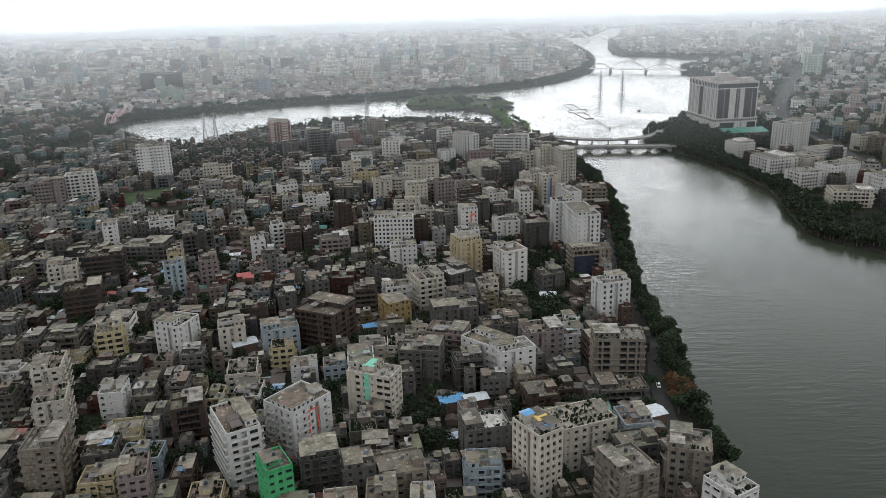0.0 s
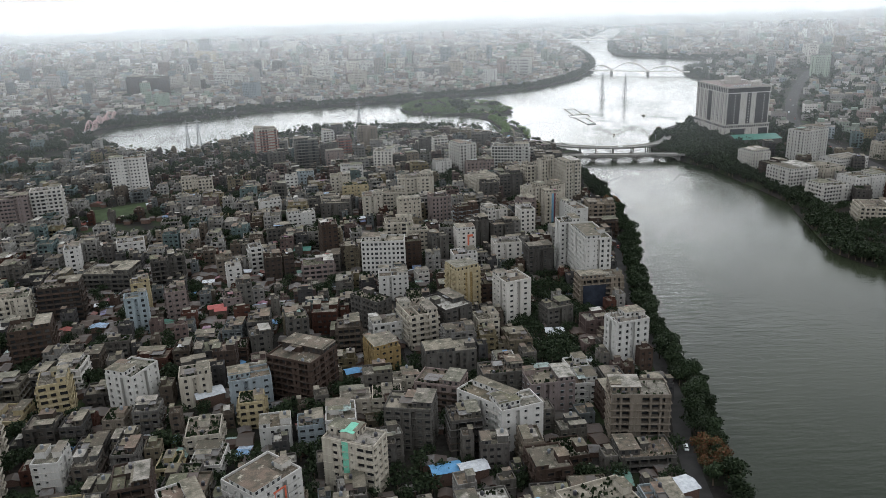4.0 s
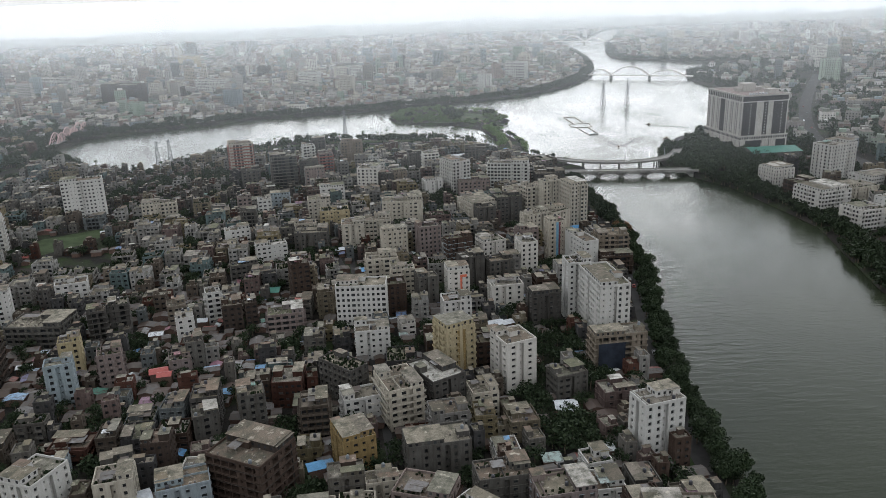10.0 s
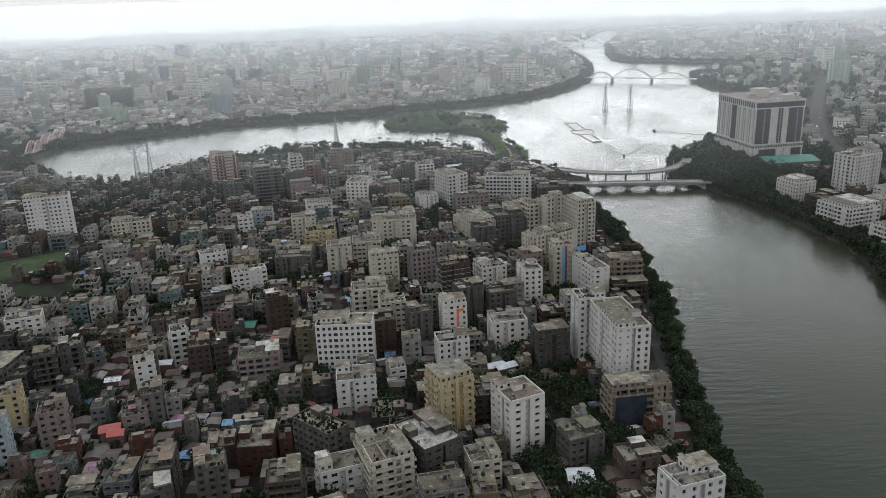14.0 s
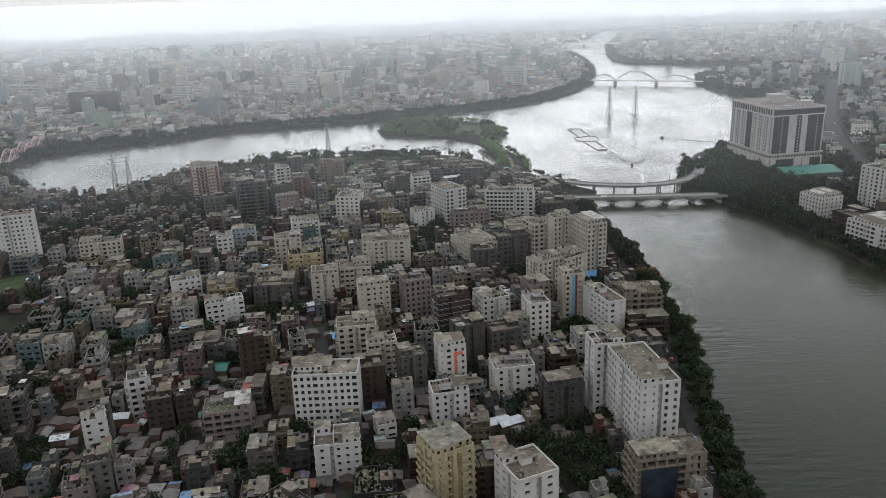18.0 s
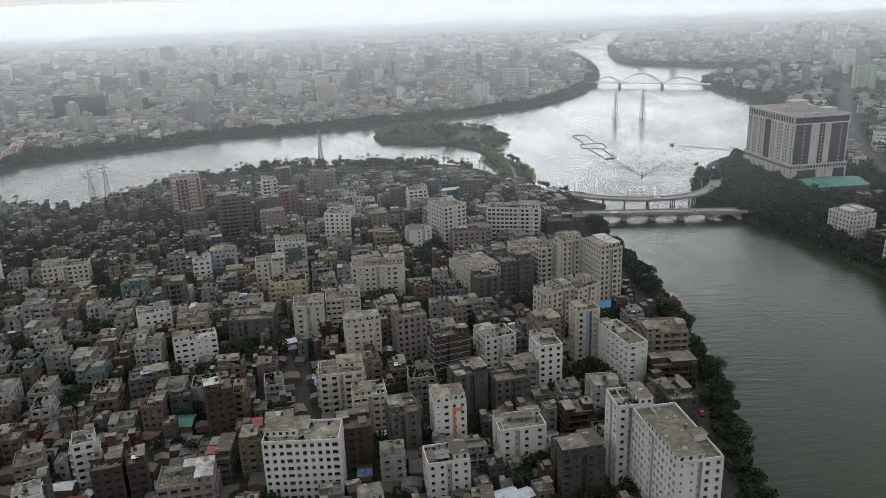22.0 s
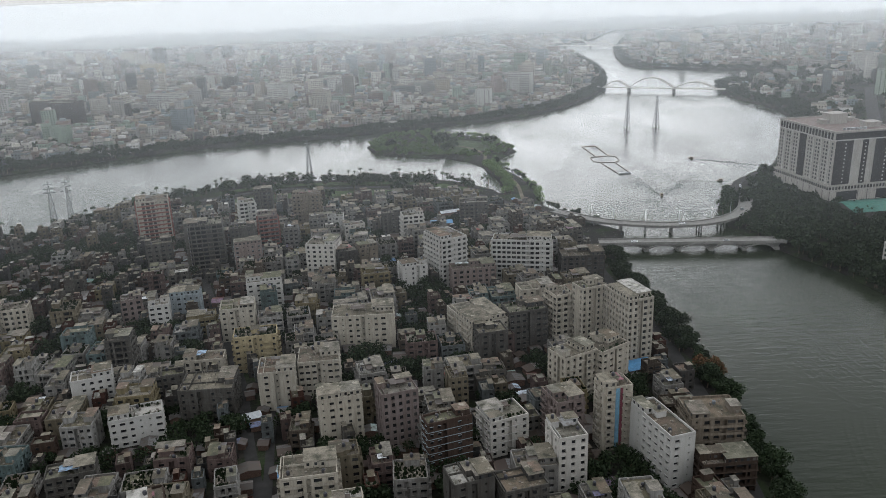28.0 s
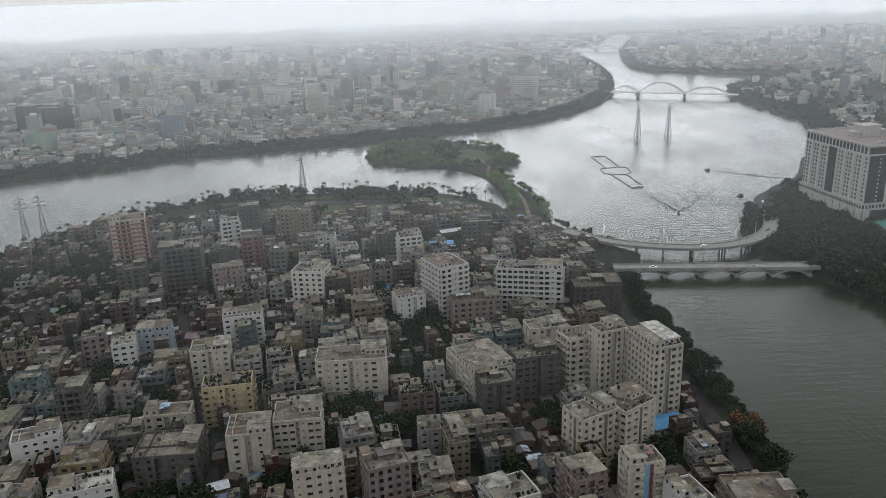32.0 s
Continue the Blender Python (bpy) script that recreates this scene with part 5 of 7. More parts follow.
def far_bridge():
    """A curved deck on piles, with a low parapet and lamp masts still under construction."""
    deck, rail = Build(), Build()
    pts = [Vector((x, y, 0)) for x, y in CURVE]
    normal = []
    for i in range(len(pts)):
        dv = (pts[min(i + 1, len(pts) - 1)] - pts[max(i - 1, 0)]).normalized()
        normal.append(Vector((-dv.y, dv.x, 0)))
    for i in range(len(pts) - 1):
        c = [pts[i] + normal[i] * 5, pts[i] - normal[i] * 5, pts[i + 1] - normal[i + 1] * 5, pts[i + 1] + normal[i + 1] * 5]
        deck.face([(p.x, p.y, 6.6) for p in c])
        deck.face([(p.x, p.y, 5.4) for p in reversed(c)])
        for u, v in ((c[0], c[3]), (c[2], c[1])):
            deck.face([(u.x, u.y, 5.4), (v.x, v.y, 5.4), (v.x, v.y, 6.6), (u.x, u.y, 6.6)])
            rail.beam((u.x, u.y, 7.0), (v.x, v.y, 7.0), 0.35)
    ob = thing("ring_road_bridge", deck.mesh("deck", M_DECK), None, "curved grey concrete ring-road bridge on slender piles", "bridge")
    part("railing", rail.mesh("railing", M_DECK), ob)
    pile = Build()
    pile.drum(0, 0, -3, 5.4, 0.6, 8)
    pm = pile.mesh("pile", M_DECK)
    for i in range(6, len(pts) - 5, 3):
        for off in (-3.4, 0, 3.4):
            p = pts[i] + normal[i] * off
            part("pile", pm, ob, pose(p.x, p.y, 0))
    mast = Build()
    mast.drum(0, 0, 6.6, 16, 0.22, 6, 0, 0.12)
    mm = mast.mesh("lamp_mast", M_STEEL)
    for i in (5, 8, 12, 16, 20, 24):
        p = pts[min(i, len(pts) - 1)] + normal[min(i, len(pts) - 1)] * 4.6
        part("lamp_mast", mm, ob, pose(p.x, p.y, 0), "dark steel mast")


far_bridge()


def arch_bridge(ax, ay, bx, by, z, rise, label):
    a, c = Vector((ax, ay, 0)), Vector((bx, by, 0))
    length = (c - a).length
    turn = math.degrees(math.atan2(by - ay, bx - ax))
    deck = Build()
    deck.box(-15, -6, z - 1.2, length + 15, 6, z)
    ob = thing("arch_bridge", deck.mesh("deck", M_TRIM), pose(ax, ay, 0, 0, 0, turn), label, "bridge")
    cuts = (0.0, 0.235, 0.64, 1.0)
    for k in range(3):
        x0, x1 = cuts[k] * length, cuts[k + 1] * length
        up = rise * (1.0 if k == 1 else 0.62)
        arch = Build()
        for y in (-5.2, 5.2):
            for i in range(14):
                p = [(x0 + (x1 - x0) * t, y, z + up * math.sin(math.pi * t)) for t in (i / 14, (i + 1) / 14)]
                arch.beam(p[0], p[1], 0.75)
        hang = Build()
        for y in (-5.2, 5.2):
            for i in range(1, 14, 2):
                t = i / 14
                hang.beam((x0 + (x1 - x0) * t, y, z), (x0 + (x1 - x0) * t, y, z + up * math.sin(math.pi * t)), 0.12)
        rib = part("arch", arch.mesh("arch", M_TRIM), ob, None, "white tied arch")
        part("hangers", hang.mesh("hangers", M_STEEL), rib)
    for k in (1, 2):
        pier = Build()
        pier.box(cuts[k] * length - 2, -5, -3, cuts[k] * length + 2, 5, z - 1.2)
        part("pier", pier.mesh("pier", M_DECK), ob)


arch_bridge(336, 1735, 505, 1650, 8.0, 17.0, "white three-arched road bridge over the lake")
arch_bridge(420, 2860, 590, 2735, 8.0, 20.0, "distant white arched bridge across the channel")


# ---- power pylons ----
def pylon_mesh(h):
    b = Build()
    foot, waist = h * 0.07, h * 0.02
    for sx in (-1, 1):
        for sy in (-1, 1):
            b.beam((sx * foot, sy * foot, 0), (sx * waist, sy * waist, h * 0.75), 0.22, 0, 0.14)
            b.beam((sx * waist, sy * waist, h * 0.75), (0, 0, h), 0.14, 0, 0.08)
    steps = 7
    for k in range(steps):
        z0, z1 = h * 0.75 * k / steps, h * 0.75 * (k + 1) / steps
        r0, r1 = foot + (waist - foot) * k / steps, foot + (waist - foot) * (k + 1) / steps
        for (ax, ay), (cx, cy) in (((-1, -1), (1, -1)), ((1, -1), (1, 1)), ((1, 1), (-1, 1)), ((-1, 1), (-1, -1))):
            b.beam((ax * r0, ay * r0, z0), (cx * r1, cy * r1, z1), 0.09)
            b.beam((cx * r0, cy * r0, z0), (ax * r1, ay * r1, z1), 0.09)
            b.beam((ax * r1, ay * r1, z1), (cx * r1, cy * r1, z1), 0.09)
    return b.mesh("lattice", M_LATTICE)


PYLON = {}


def pylon(x, y, h, z):
    if h not in PYLON:
        arms = []
        for k, (f, reach) in enumerate(((0.70, 0.14), (0.80, 0.12), (0.90, 0.10))):
            b = Build()
            b.beam((-h * reach, 0, h * f), (h * reach, 0, h * f), 0.24)
            b.beam((-h * reach, 0, h * f), (0, 0, h * (f + 0.05)), 0.09)
            b.beam((h * reach, 0, h * f), (0, 0, h * (f + 0.05)), 0.09)
            arms.append(b.mesh("cross_arm", M_LATTICE))
        base = Build()
        for i in (-1, 1):
            for j in (-1, 1):
                base.box(i * h * 0.07 - 0.6, j * h * 0.07 - 0.6, -3.2, i * h * 0.07 + 0.6, j * h * 0.07 + 0.6, 0.05)
        PYLON[h] = (pylon_mesh(h), arms, base.mesh("footing", M_DECK))
    body, arms, base = PYLON[h]
    ob = thing("power_pylon", body, pose(x, y, z, 0, 0, 25), "grey steel lattice power pylon", "pylon", "power pylons")
    for a in arms:
        part("cross_arm", a, ob)
    part("footing", base, ob)


pylon(281, 1356, 41, 1.0)
pylon(318, 1352, 41, 1.0)
pylon(-302, 992, 37, 1.0)
pylon(-290, 998, 37, 1.0)
pylon(-108, 1160, 33, 0.8)


# ---- the steel arch bridge at the lake's west end, and the flyover behind it ----
def steel_bridge(ax, ay, bx, by, z, rise):
    turn, length = math.degrees(math.atan2(by - ay, bx - ax)), math.hypot(bx - ax, by - ay)
    deck = Build()
    deck.box(-14, -5, z - 1.0, length + 14, 5, z)
    ob = thing("steel_bridge", deck.mesh("deck", M_DECK), pose(ax, ay, 0, 0, 0, turn), "dull pink steel trussed arch bridge with three spans", "bridge")
    for k in range(3):
        x0, x1 = length * k / 3, length * (k + 1) / 3
        for y in (-4.6, 4.6):
            b = Build()
            n = 8
            top = [(x0 + (x1 - x0) * i / n, y, z + rise * math.sin(math.pi * i / n)) for i in range(n + 1)]
            for i in range(n):
                b.beam(top[i], top[i + 1], 0.5)
                if i:
                    b.beam(top[i], (top[i][0], y, z), 0.2)
                    b.beam(top[i], (top[i + 1 if i < n / 2 else i - 1][0], y, z), 0.2)
            part("arch_truss", b.mesh("arch_truss", M_PINK_STEEL), ob, None, "pink steel arch truss")
        pier = Build()
        pier.box(x0 - 1.5, -4.5, -3, x0 + 1.5, 4.5, z - 1.0)
        part("pier", pier.mesh("pier", M_DECK), ob)


M_PINK_STEEL = plain("pink_steel_paint", (0.36, 0.24, 0.23), 0.6, 0, 0.3, 0.3)
steel_bridge(-484, 1131, -494, 1260, 6.0, 12.0)


def flyover(points):
    b, piles = Build(), []
    pts = [Vector((x, y, 0)) for x, y in smooth(points, 10)]
    for p, q in zip(pts, pts[1:]):
        n = (q - p).normalized()
        n = Vector((-n.y, n.x, 0)) * 5
        for lo, hi, k in ((7.0, 8.2, 1.0), (8.2, 9.0, 0)):
            for s in (-1, 1):
                b.face([p + n * s + Vector((0, 0, lo)), q + n * s + Vector((0, 0, lo)), q + n * s + Vector((0, 0, hi)), p + n * s + Vector((0, 0, hi))])
        b.face([p - n + Vector((0, 0, 8.2)), p + n + Vector((0, 0, 8.2)), q + n + Vector((0, 0, 8.2)), q - n + Vector((0, 0, 8.2))])
        b.face([p - n + Vector((0, 0, 7)), p + n + Vector((0, 0, 7)), q + n + Vector((0, 0, 7)), q - n + Vector((0, 0, 7))])
    ob = thing("flyover", b.mesh("deck", M_DECK), None, "grey concrete flyover curving through the hazy city", "bridge")
    pile = Build()
    pile.drum(0, 0, 0, 7.0, 0.9, 8)
    pm = pile.mesh("pier", M_DECK)
    for p in pts[::6]:
        part("pier", pm, ob, pose(p.x, p.y, 0))
    for p in pts:
        take(p.x, p.y, 14, 14, 0)


flyover([(-700, 1330), (-621, 1416), (-617, 1480), (-577, 1514), (-500, 1530)])


def radio_mast(x, y, h):
    b = Build()
    for k in range(3):
        a = 2.0944 * k
        b.beam((x + 3.2 * math.cos(a), y + 3.2 * math.sin(a), 2), (x + 0.5 * math.cos(a), y + 0.5 * math.sin(a), h), 0.45, 0, 0.25)
        for j in range(10):
            z0, z1 = 2 + (h - 2) * j / 10, 2 + (h - 2) * (j + 1) / 10
            r0, r1 = 3.2 - 0.27 * j, 3.2 - 0.27 * (j + 1)
            b.beam((x + r0 * math.cos(a), y + r0 * math.sin(a), z0), (x + r1 * math.cos(a + 2.0944), y + r1 * math.sin(a + 2.0944), z1), 0.2)
    thing("radio_mast", b.mesh("radio_mast", M_LATTICE), None, "tall thin steel radio mast far off in the haze", "mast")


radio_mast(-1337, 2788, 130)

# ---- trees ----
def crown_mesh(r, h, seed, leaf=M_LEAF, count=1150, size=0.31):
    """An uneven crown of leaf sprays, gathered in lobes."""
    rnd = random.Random(seed)
    lobes = []
    for _ in range(9):
        t, q = rnd.uniform(0, 6.3), rnd.uniform(0.1, 0.62) * r
        lobes.append((q * math.cos(t), q * math.sin(t), h * rnd.uniform(0.42, 0.86), r * rnd.uniform(0.32, 0.55)))
    b = Build()
    for _ in range(count):
        lx, ly, lz, lr = rnd.choice(lobes)
        v = Vector((rnd.gauss(0, 1), rnd.gauss(0, 1), rnd.gauss(0.25, 0.9))).normalized()
        p = Vector((lx, ly, lz)) + Vector((v.x, v.y, v.z * 0.75)) * lr * rnd.uniform(0.45, 1.25)
        a = Vector((rnd.gauss(0, 1), rnd.gauss(0, 1), rnd.gauss(0, 0.7))).normalized()
        c = a.cross(Vector((rnd.gauss(0, 1), rnd.gauss(0, 1), rnd.gauss(0, 1)))).normalized()
        s = size * rnd.uniform(0.6, 1.35)
        b.face([p - a * s - c * s * 0.6, p + a * s * 0.7 - c * s, p + a * s + c * s * 0.7, p - a * s * 0.6 + c * s])
    return b.mesh("crown", leaf)


def trunk_mesh(h, seed):
    rnd = random.Random(seed)
    b = Build()
    top = Vector((rnd.uniform(-0.3, 0.3), rnd.uniform(-0.3, 0.3), h * 0.5))
    b.beam((0, 0, -0.4), top, 0.24, 0, 0.16)
    for _ in range(4):
        t = rnd.uniform(0, 6.3)
        b.beam(top - Vector((0, 0, h * 0.08)), top + Vector((math.cos(t) * h * 0.2, math.sin(t) * h * 0.2, h * 0.22)), 0.11, 0, 0.05)
    return b.mesh("trunk", M_BARK)


KINDS = [(trunk_mesh(h, k), crown_mesh(r, h, k)) for k, (r, h) in enumerate(((3.2, 7.0), (4.0, 8.5), (2.6, 6.0), (4.8, 9.5), (3.6, 8.0), (4.4, 7.5)))]
FLAMES = [(trunk_mesh(7.5, 31), crown_mesh(4.2, 7.5, 31, M_FLAME))]


def palm_meshes(h, seed):
    rnd = random.Random(seed)
    t, f = Build(), Build()
    t.beam((0, 0, -0.3), (0.2, 0.1, h), 0.2, 0, 0.13)
    for k in range(11):
        a = k / 11 * 6.283 + rnd.uniform(-0.2, 0.2)
        d = Vector((math.cos(a), math.sin(a), 0))
        s = Vector((-d.y, d.x, 0))
        p0, p1, p2 = Vector((0.2, 0.1, h)), Vector((0.2, 0.1, h)) + d * 1.2 + Vector((0, 0, rnd.uniform(0.3, 0.9))), Vector((0.2, 0.1, h)) + d * 2.3 + Vector((0, 0, rnd.uniform(-1.2, -0.2)))
        f.face([p0 - s * 0.1, p0 + s * 0.1, p1 + s * 0.5, p1 - s * 0.5])
        f.face([p1 - s * 0.5, p1 + s * 0.5, p2 + s * 0.12, p2 - s * 0.12])
    return t.mesh("trunk", M_BARK), f.mesh("crown", M_LEAF)


PALMS = [palm_meshes(h, 50 + h) for h in (6, 7, 8)]


def tree(x, y, z, meshes, scale, turn, label, group, name="tree"):
    ob = new(name)
    ob.matrix_world = pose(x, y, z, 0, 0, turn) @ Matrix.Scale(scale, 4)
    tagged(ob, label, "tree", group)
    part("trunk", meshes[0], ob)
    part("crown", meshes[1], ob)


rnd = random.Random(11)


def along(line, step):
    line = [Vector((x, y, 0)) for x, y in line]
    out, left = [], 0.0
    for a, c in zip(line, line[1:]):
        d = (c - a).length
        s = left
        while s < d:
            out.append((a.lerp(c, s / d), (c - a).normalized()))
            s += step
        left = s - d
    return out


# the belt between the riverside road and the water
for p, d in along(WEST_BANK[2:12], 5.4):
    side = Vector((-d.y, d.x, 0))
    for off in (rnd.uniform(0.4, 3.0), rnd.uniform(4.0, 8.0), rnd.uniform(8.0, 11.5)):
        if rnd.random() < (0.55 if off > 8 else 0.14):
            continue
        q = p + side * off
        flame = (290 < q.y < 312 or 664 < q.y < 684) and rnd.random() < 0.7
        tree(q.x, q.y, float(ground_z(np.array([off]))[0]), FLAMES[0] if flame else rnd.choice(KINDS), rnd.uniform(0.65, 1.2), rnd.uniform(0, 360),
             "red-flowering tree on the river bank" if flame else "dark green broadleaf tree on the river bank", "trees along the river bank")
# both sides of the causeway, the lakeside and its palms
for p, d in along(WEST_BANK[13:21], 7.5):
    q = p + Vector((-d.y, d.x, 0)) * rnd.uniform(2.0, 4.0)
    tree(q.x, q.y, 1.6, rnd.choice(KINDS), rnd.uniform(0.5, 0.85), rnd.uniform(0, 360), "green tree beside the causeway", "lakeside trees")
for p, d in along(NORTH_SIDE[4:21], 6.0):
    q = p + Vector((-d.y, d.x, 0)) * rnd.uniform(2.0, 8.0)
    if rnd.random() < 0.5:
        tree(q.x, q.y, 1.8, rnd.choice(PALMS), rnd.uniform(0.95, 1.35), rnd.uniform(0, 360), "slender palm on the lake promenade", "lakeside palms", "palm_tree")
    if rnd.random() < 0.75:
        q = p + Vector((-d.y, d.x, 0)) * rnd.uniform(6.0, 22.0)
        tree(q.x, q.y, STREET_Z, rnd.choice(KINDS), rnd.uniform(0.45, 0.9), rnd.uniform(0, 360), "dark green tree on the lake promenade", "lakeside trees")

def woods(name, places, label, seed, size=1.3, leaf=M_LEAF, sprays=170):
    """A grove too thick to count: trunks and leaf sprays in one mesh."""
    r = random.Random(seed)
    b, t = Build(), Build()
    for x, y, z, s in places:
        t.beam((x, y, z - 0.5), (x, y, z + 4 * s), 0.25 * s)
        for _ in range(sprays):
            v = Vector((r.gauss(0, 1), r.gauss(0, 1), r.gauss(0.4, 0.8))).normalized()
            p = Vector((x, y, z + 4.6 * s)) + Vector((v.x * 3.6, v.y * 3.6, v.z * 2.6)) * s * r.uniform(0.4, 1.2)
            v = Vector((r.gauss(0, 1), r.gauss(0, 1), r.gauss(0, 1))).normalized()
            a = v.cross(Vector((r.gauss(0, 1), r.gauss(0, 1), r.gauss(0, 1)))).normalized() * 0.5 * size * s * r.uniform(0.6, 1.2)
            c = v.cross(a) * r.uniform(0.6, 1.1)
            b.face([p - a - c * 0.5, p + a * 0.6 - c, p + a + c * 0.6, p - a * 0.5 + c])
    ob = thing(name, b.mesh(name, leaf), None, label, "trees", kind="stuff")
    part("trunks", t.mesh("trunks", M_BARK), ob, None, "", "stuff")
    return ob


def x_open(x, y):
    """The clear verge round the bridge's landing."""
    return any((x - cx) ** 2 + (y - cy) ** 2 < 64 for cx, cy in CURVE)


def scatter(poly_pts, step, inner, outer, seed, keep=1.0, sides=1):
    """Places in a band along a bank, inner to outer metres from the water."""
    r, out = random.Random(seed), []
    for p, d in along(poly_pts, step):
        side = Vector((-d.y, d.x, 0)) * sides
        off = inner
        while off < outer:
            q = p + side * (off + r.uniform(-1.5, 1.5)) + d * r.uniform(-2, 2)
            if r.random() < keep and not (x_open(q.x, q.y)) and bank(q.x, q.y) > 0.2 and off_roads(q.x, q.y, 3):
                out.append((q.x, q.y, level(q.x, q.y), r.uniform(0.7, 1.25)))
            off += step
    return out


r0 = random.Random(3)
islet = []
while len(islet) < 330:
    x, y = r0.uniform(-56, 121), r0.uniform(1190, 1371)
    dd = bank(x, y)
    if dd > 2 and (dd < 24 or r0.random() < 0.6) and not (50 < x < 85 and 1215 < y < 1290):
        islet.append((x, y, float(ground_z(np.array([dd]))[0]), r0.uniform(0.45, 0.85)))
woods("islet_trees", islet, "low green trees and scrub on the islet", 5, 1.5, M_SCRUB)
woods("far_bank_trees", scatter(FAR_BANK[:17], 7.0, 4, 26, 6, 0.9), "dark tree belt along the far lake shore", 6)
woods("east_bank_trees", scatter(EAST_BANK[24:33], 5.0, 0.5, 19, 7, 0.85), "dark trees on the east river bank", 7)
woods("tower_trees", scatter(EAST_BANK[18:24], 5.5, 3, 42, 8, 0.9), "dense dark trees below the tower", 8)
woods("cape_trees", scatter(EAST_BANK[2:19], 8.5, 4, 44, 9, 0.75), "dark green trees along the eastern shore", 9)
woods("promenade_trees", scatter(NORTH_SIDE[6:22], 6.5, 15, 36, 16, 0.5), "dark green trees thick along the promenade", 16)
woods("causeway_trees", scatter(NORTH_SIDE[0:4], 4.5, 2, 7, 17, 0.55) + scatter(WEST_BANK[16:21], 5.0, 2, 7, 18, 0.4), "low green trees along the causeway", 17, 1.0, M_SCRUB)

east = []
while len(east) < 330:
    x, y = r0.uniform(262, 352), r0.uniform(770, 1000)
    if not x_open(x, y) and bank(x, y) > 3 and off_roads(x, y, 4) and free(x, y, 4) and x - 262 < 60 + (y - 770) * 0.3:
        east.append((x, y, level(x, y), r0.uniform(0.9, 1.45)))
woods("riverside_wood", east, "dense dark wood between the river and the tower", 27, 1.4)

# groves in the yards between the houses: x, y and reach
COURTS = []
r0 = random.Random(19)


def grove(x, y, reach):
    for _ in range(int(reach * reach * 0.12) + 3):
        t, q = r0.uniform(0, 6.283), reach * math.sqrt(r0.random())
        gx0, gy0 = x + q * math.cos(t), y + q * math.sin(t)
        if free(gx0, gy0, 1.6) and bank(gx0, gy0) > 10:
            COURTS.append((gx0, gy0, STREET_Z, r0.uniform(0.65, 1.15)))
            take(gx0, gy0, 3.0, 3.0, 0)
    if free(x, y, 5):
        take(x, y, reach * 1.1, reach * 1.1, 0)


for gx1, gy1, gr in ((64, 480, 16), (75, 466, 14), (48, 440, 12), (75, 442, 10), (62, 405, 14), (48, 425, 10), (58, 395, 10), (-15, 694, 12), (10, 785, 16), (20, 765, 12), (-140, 740, 10), (33, 715, 8)):
    grove(gx1, gy1, gr)
for gx1, gy1, gr in ((5, 747, 8), (50, 645, 10), (60, 615, 10), (95, 645, 10), (35, 575, 10), (88, 600, 10), (93, 572, 8), (70, 590, 10), (-4, 545, 8), (51, 533, 10), (76, 505, 10), (-89, 692, 10)):
    grove(gx1, gy1, gr)
for gx1, gy1, gr in ((-118, 612, 12), (-21, 384, 12), (-3, 342, 10), (-56, 292, 10), (-27, 395, 10), (-8, 294, 10), (-62, 244, 8), (-49, 311, 8), (-161, 288, 10), (-300, 815, 18), (-281, 841, 14), (104, 660, 8), (32, 370, 9), (-106, 344, 9), (-152, 499, 10), (-135, 423, 9), (46, 489, 12),
                     (-13, 482, 8), (11, 729, 12), (32, 686, 8), (-83, 634, 9), (-87, 620, 8), (-232, 905, 22), (-265, 880, 20), (-205, 880, 14), (-215, 572, 9)):
    grove(gx1, gy1, gr)

# ---- lawns and fields ----
def lawn(name, outline, label, mat=M_GRASS):
    b = Build()
    b.face([(x, y, STREET_Z + 0.06) for x, y in outline])
    thing(name, b.mesh(name, mat), None, label, "grass", kind="structure")


lawn("field", [(-306, 680), (-282, 668), (-262, 690), (-246, 726), (-264, 732), (-300, 708)], "rough green playing field among the houses", M_FIELD)
take(-275, 698, 46, 52, 20)
take(-250, 640, 60, 40, 0)
lawn("lawn", [(12, 1212), (48, 1212), (66, 1218), (88, 1228), (96, 1262), (74, 1292), (44, 1300), (10, 1290)], "worn grass clearing on the islet", M_FIELD)
ribbon("lawn", smooth([(60, 1036), (40, 1056), (-2, 1079), (-60, 1088), (-130, 1088), (-180, 1068)], 12), 13.0, STREET_Z + 0.05, M_GRASS, "green verge along the promenade", "grass")
ribbon("lawn", smooth([(40, 1015), (-2, 1040), (-60, 1048), (-120, 1046), (-165, 1030)], 12), 20.0, STREET_Z + 0.045, M_GRASS, "green verge behind the promenade road", "grass")
lawn("lawn", [(96, 905), (118, 895), (112, 935), (92, 962), (72, 978), (70, 950)], "bare earth and grass plot by the bridge")


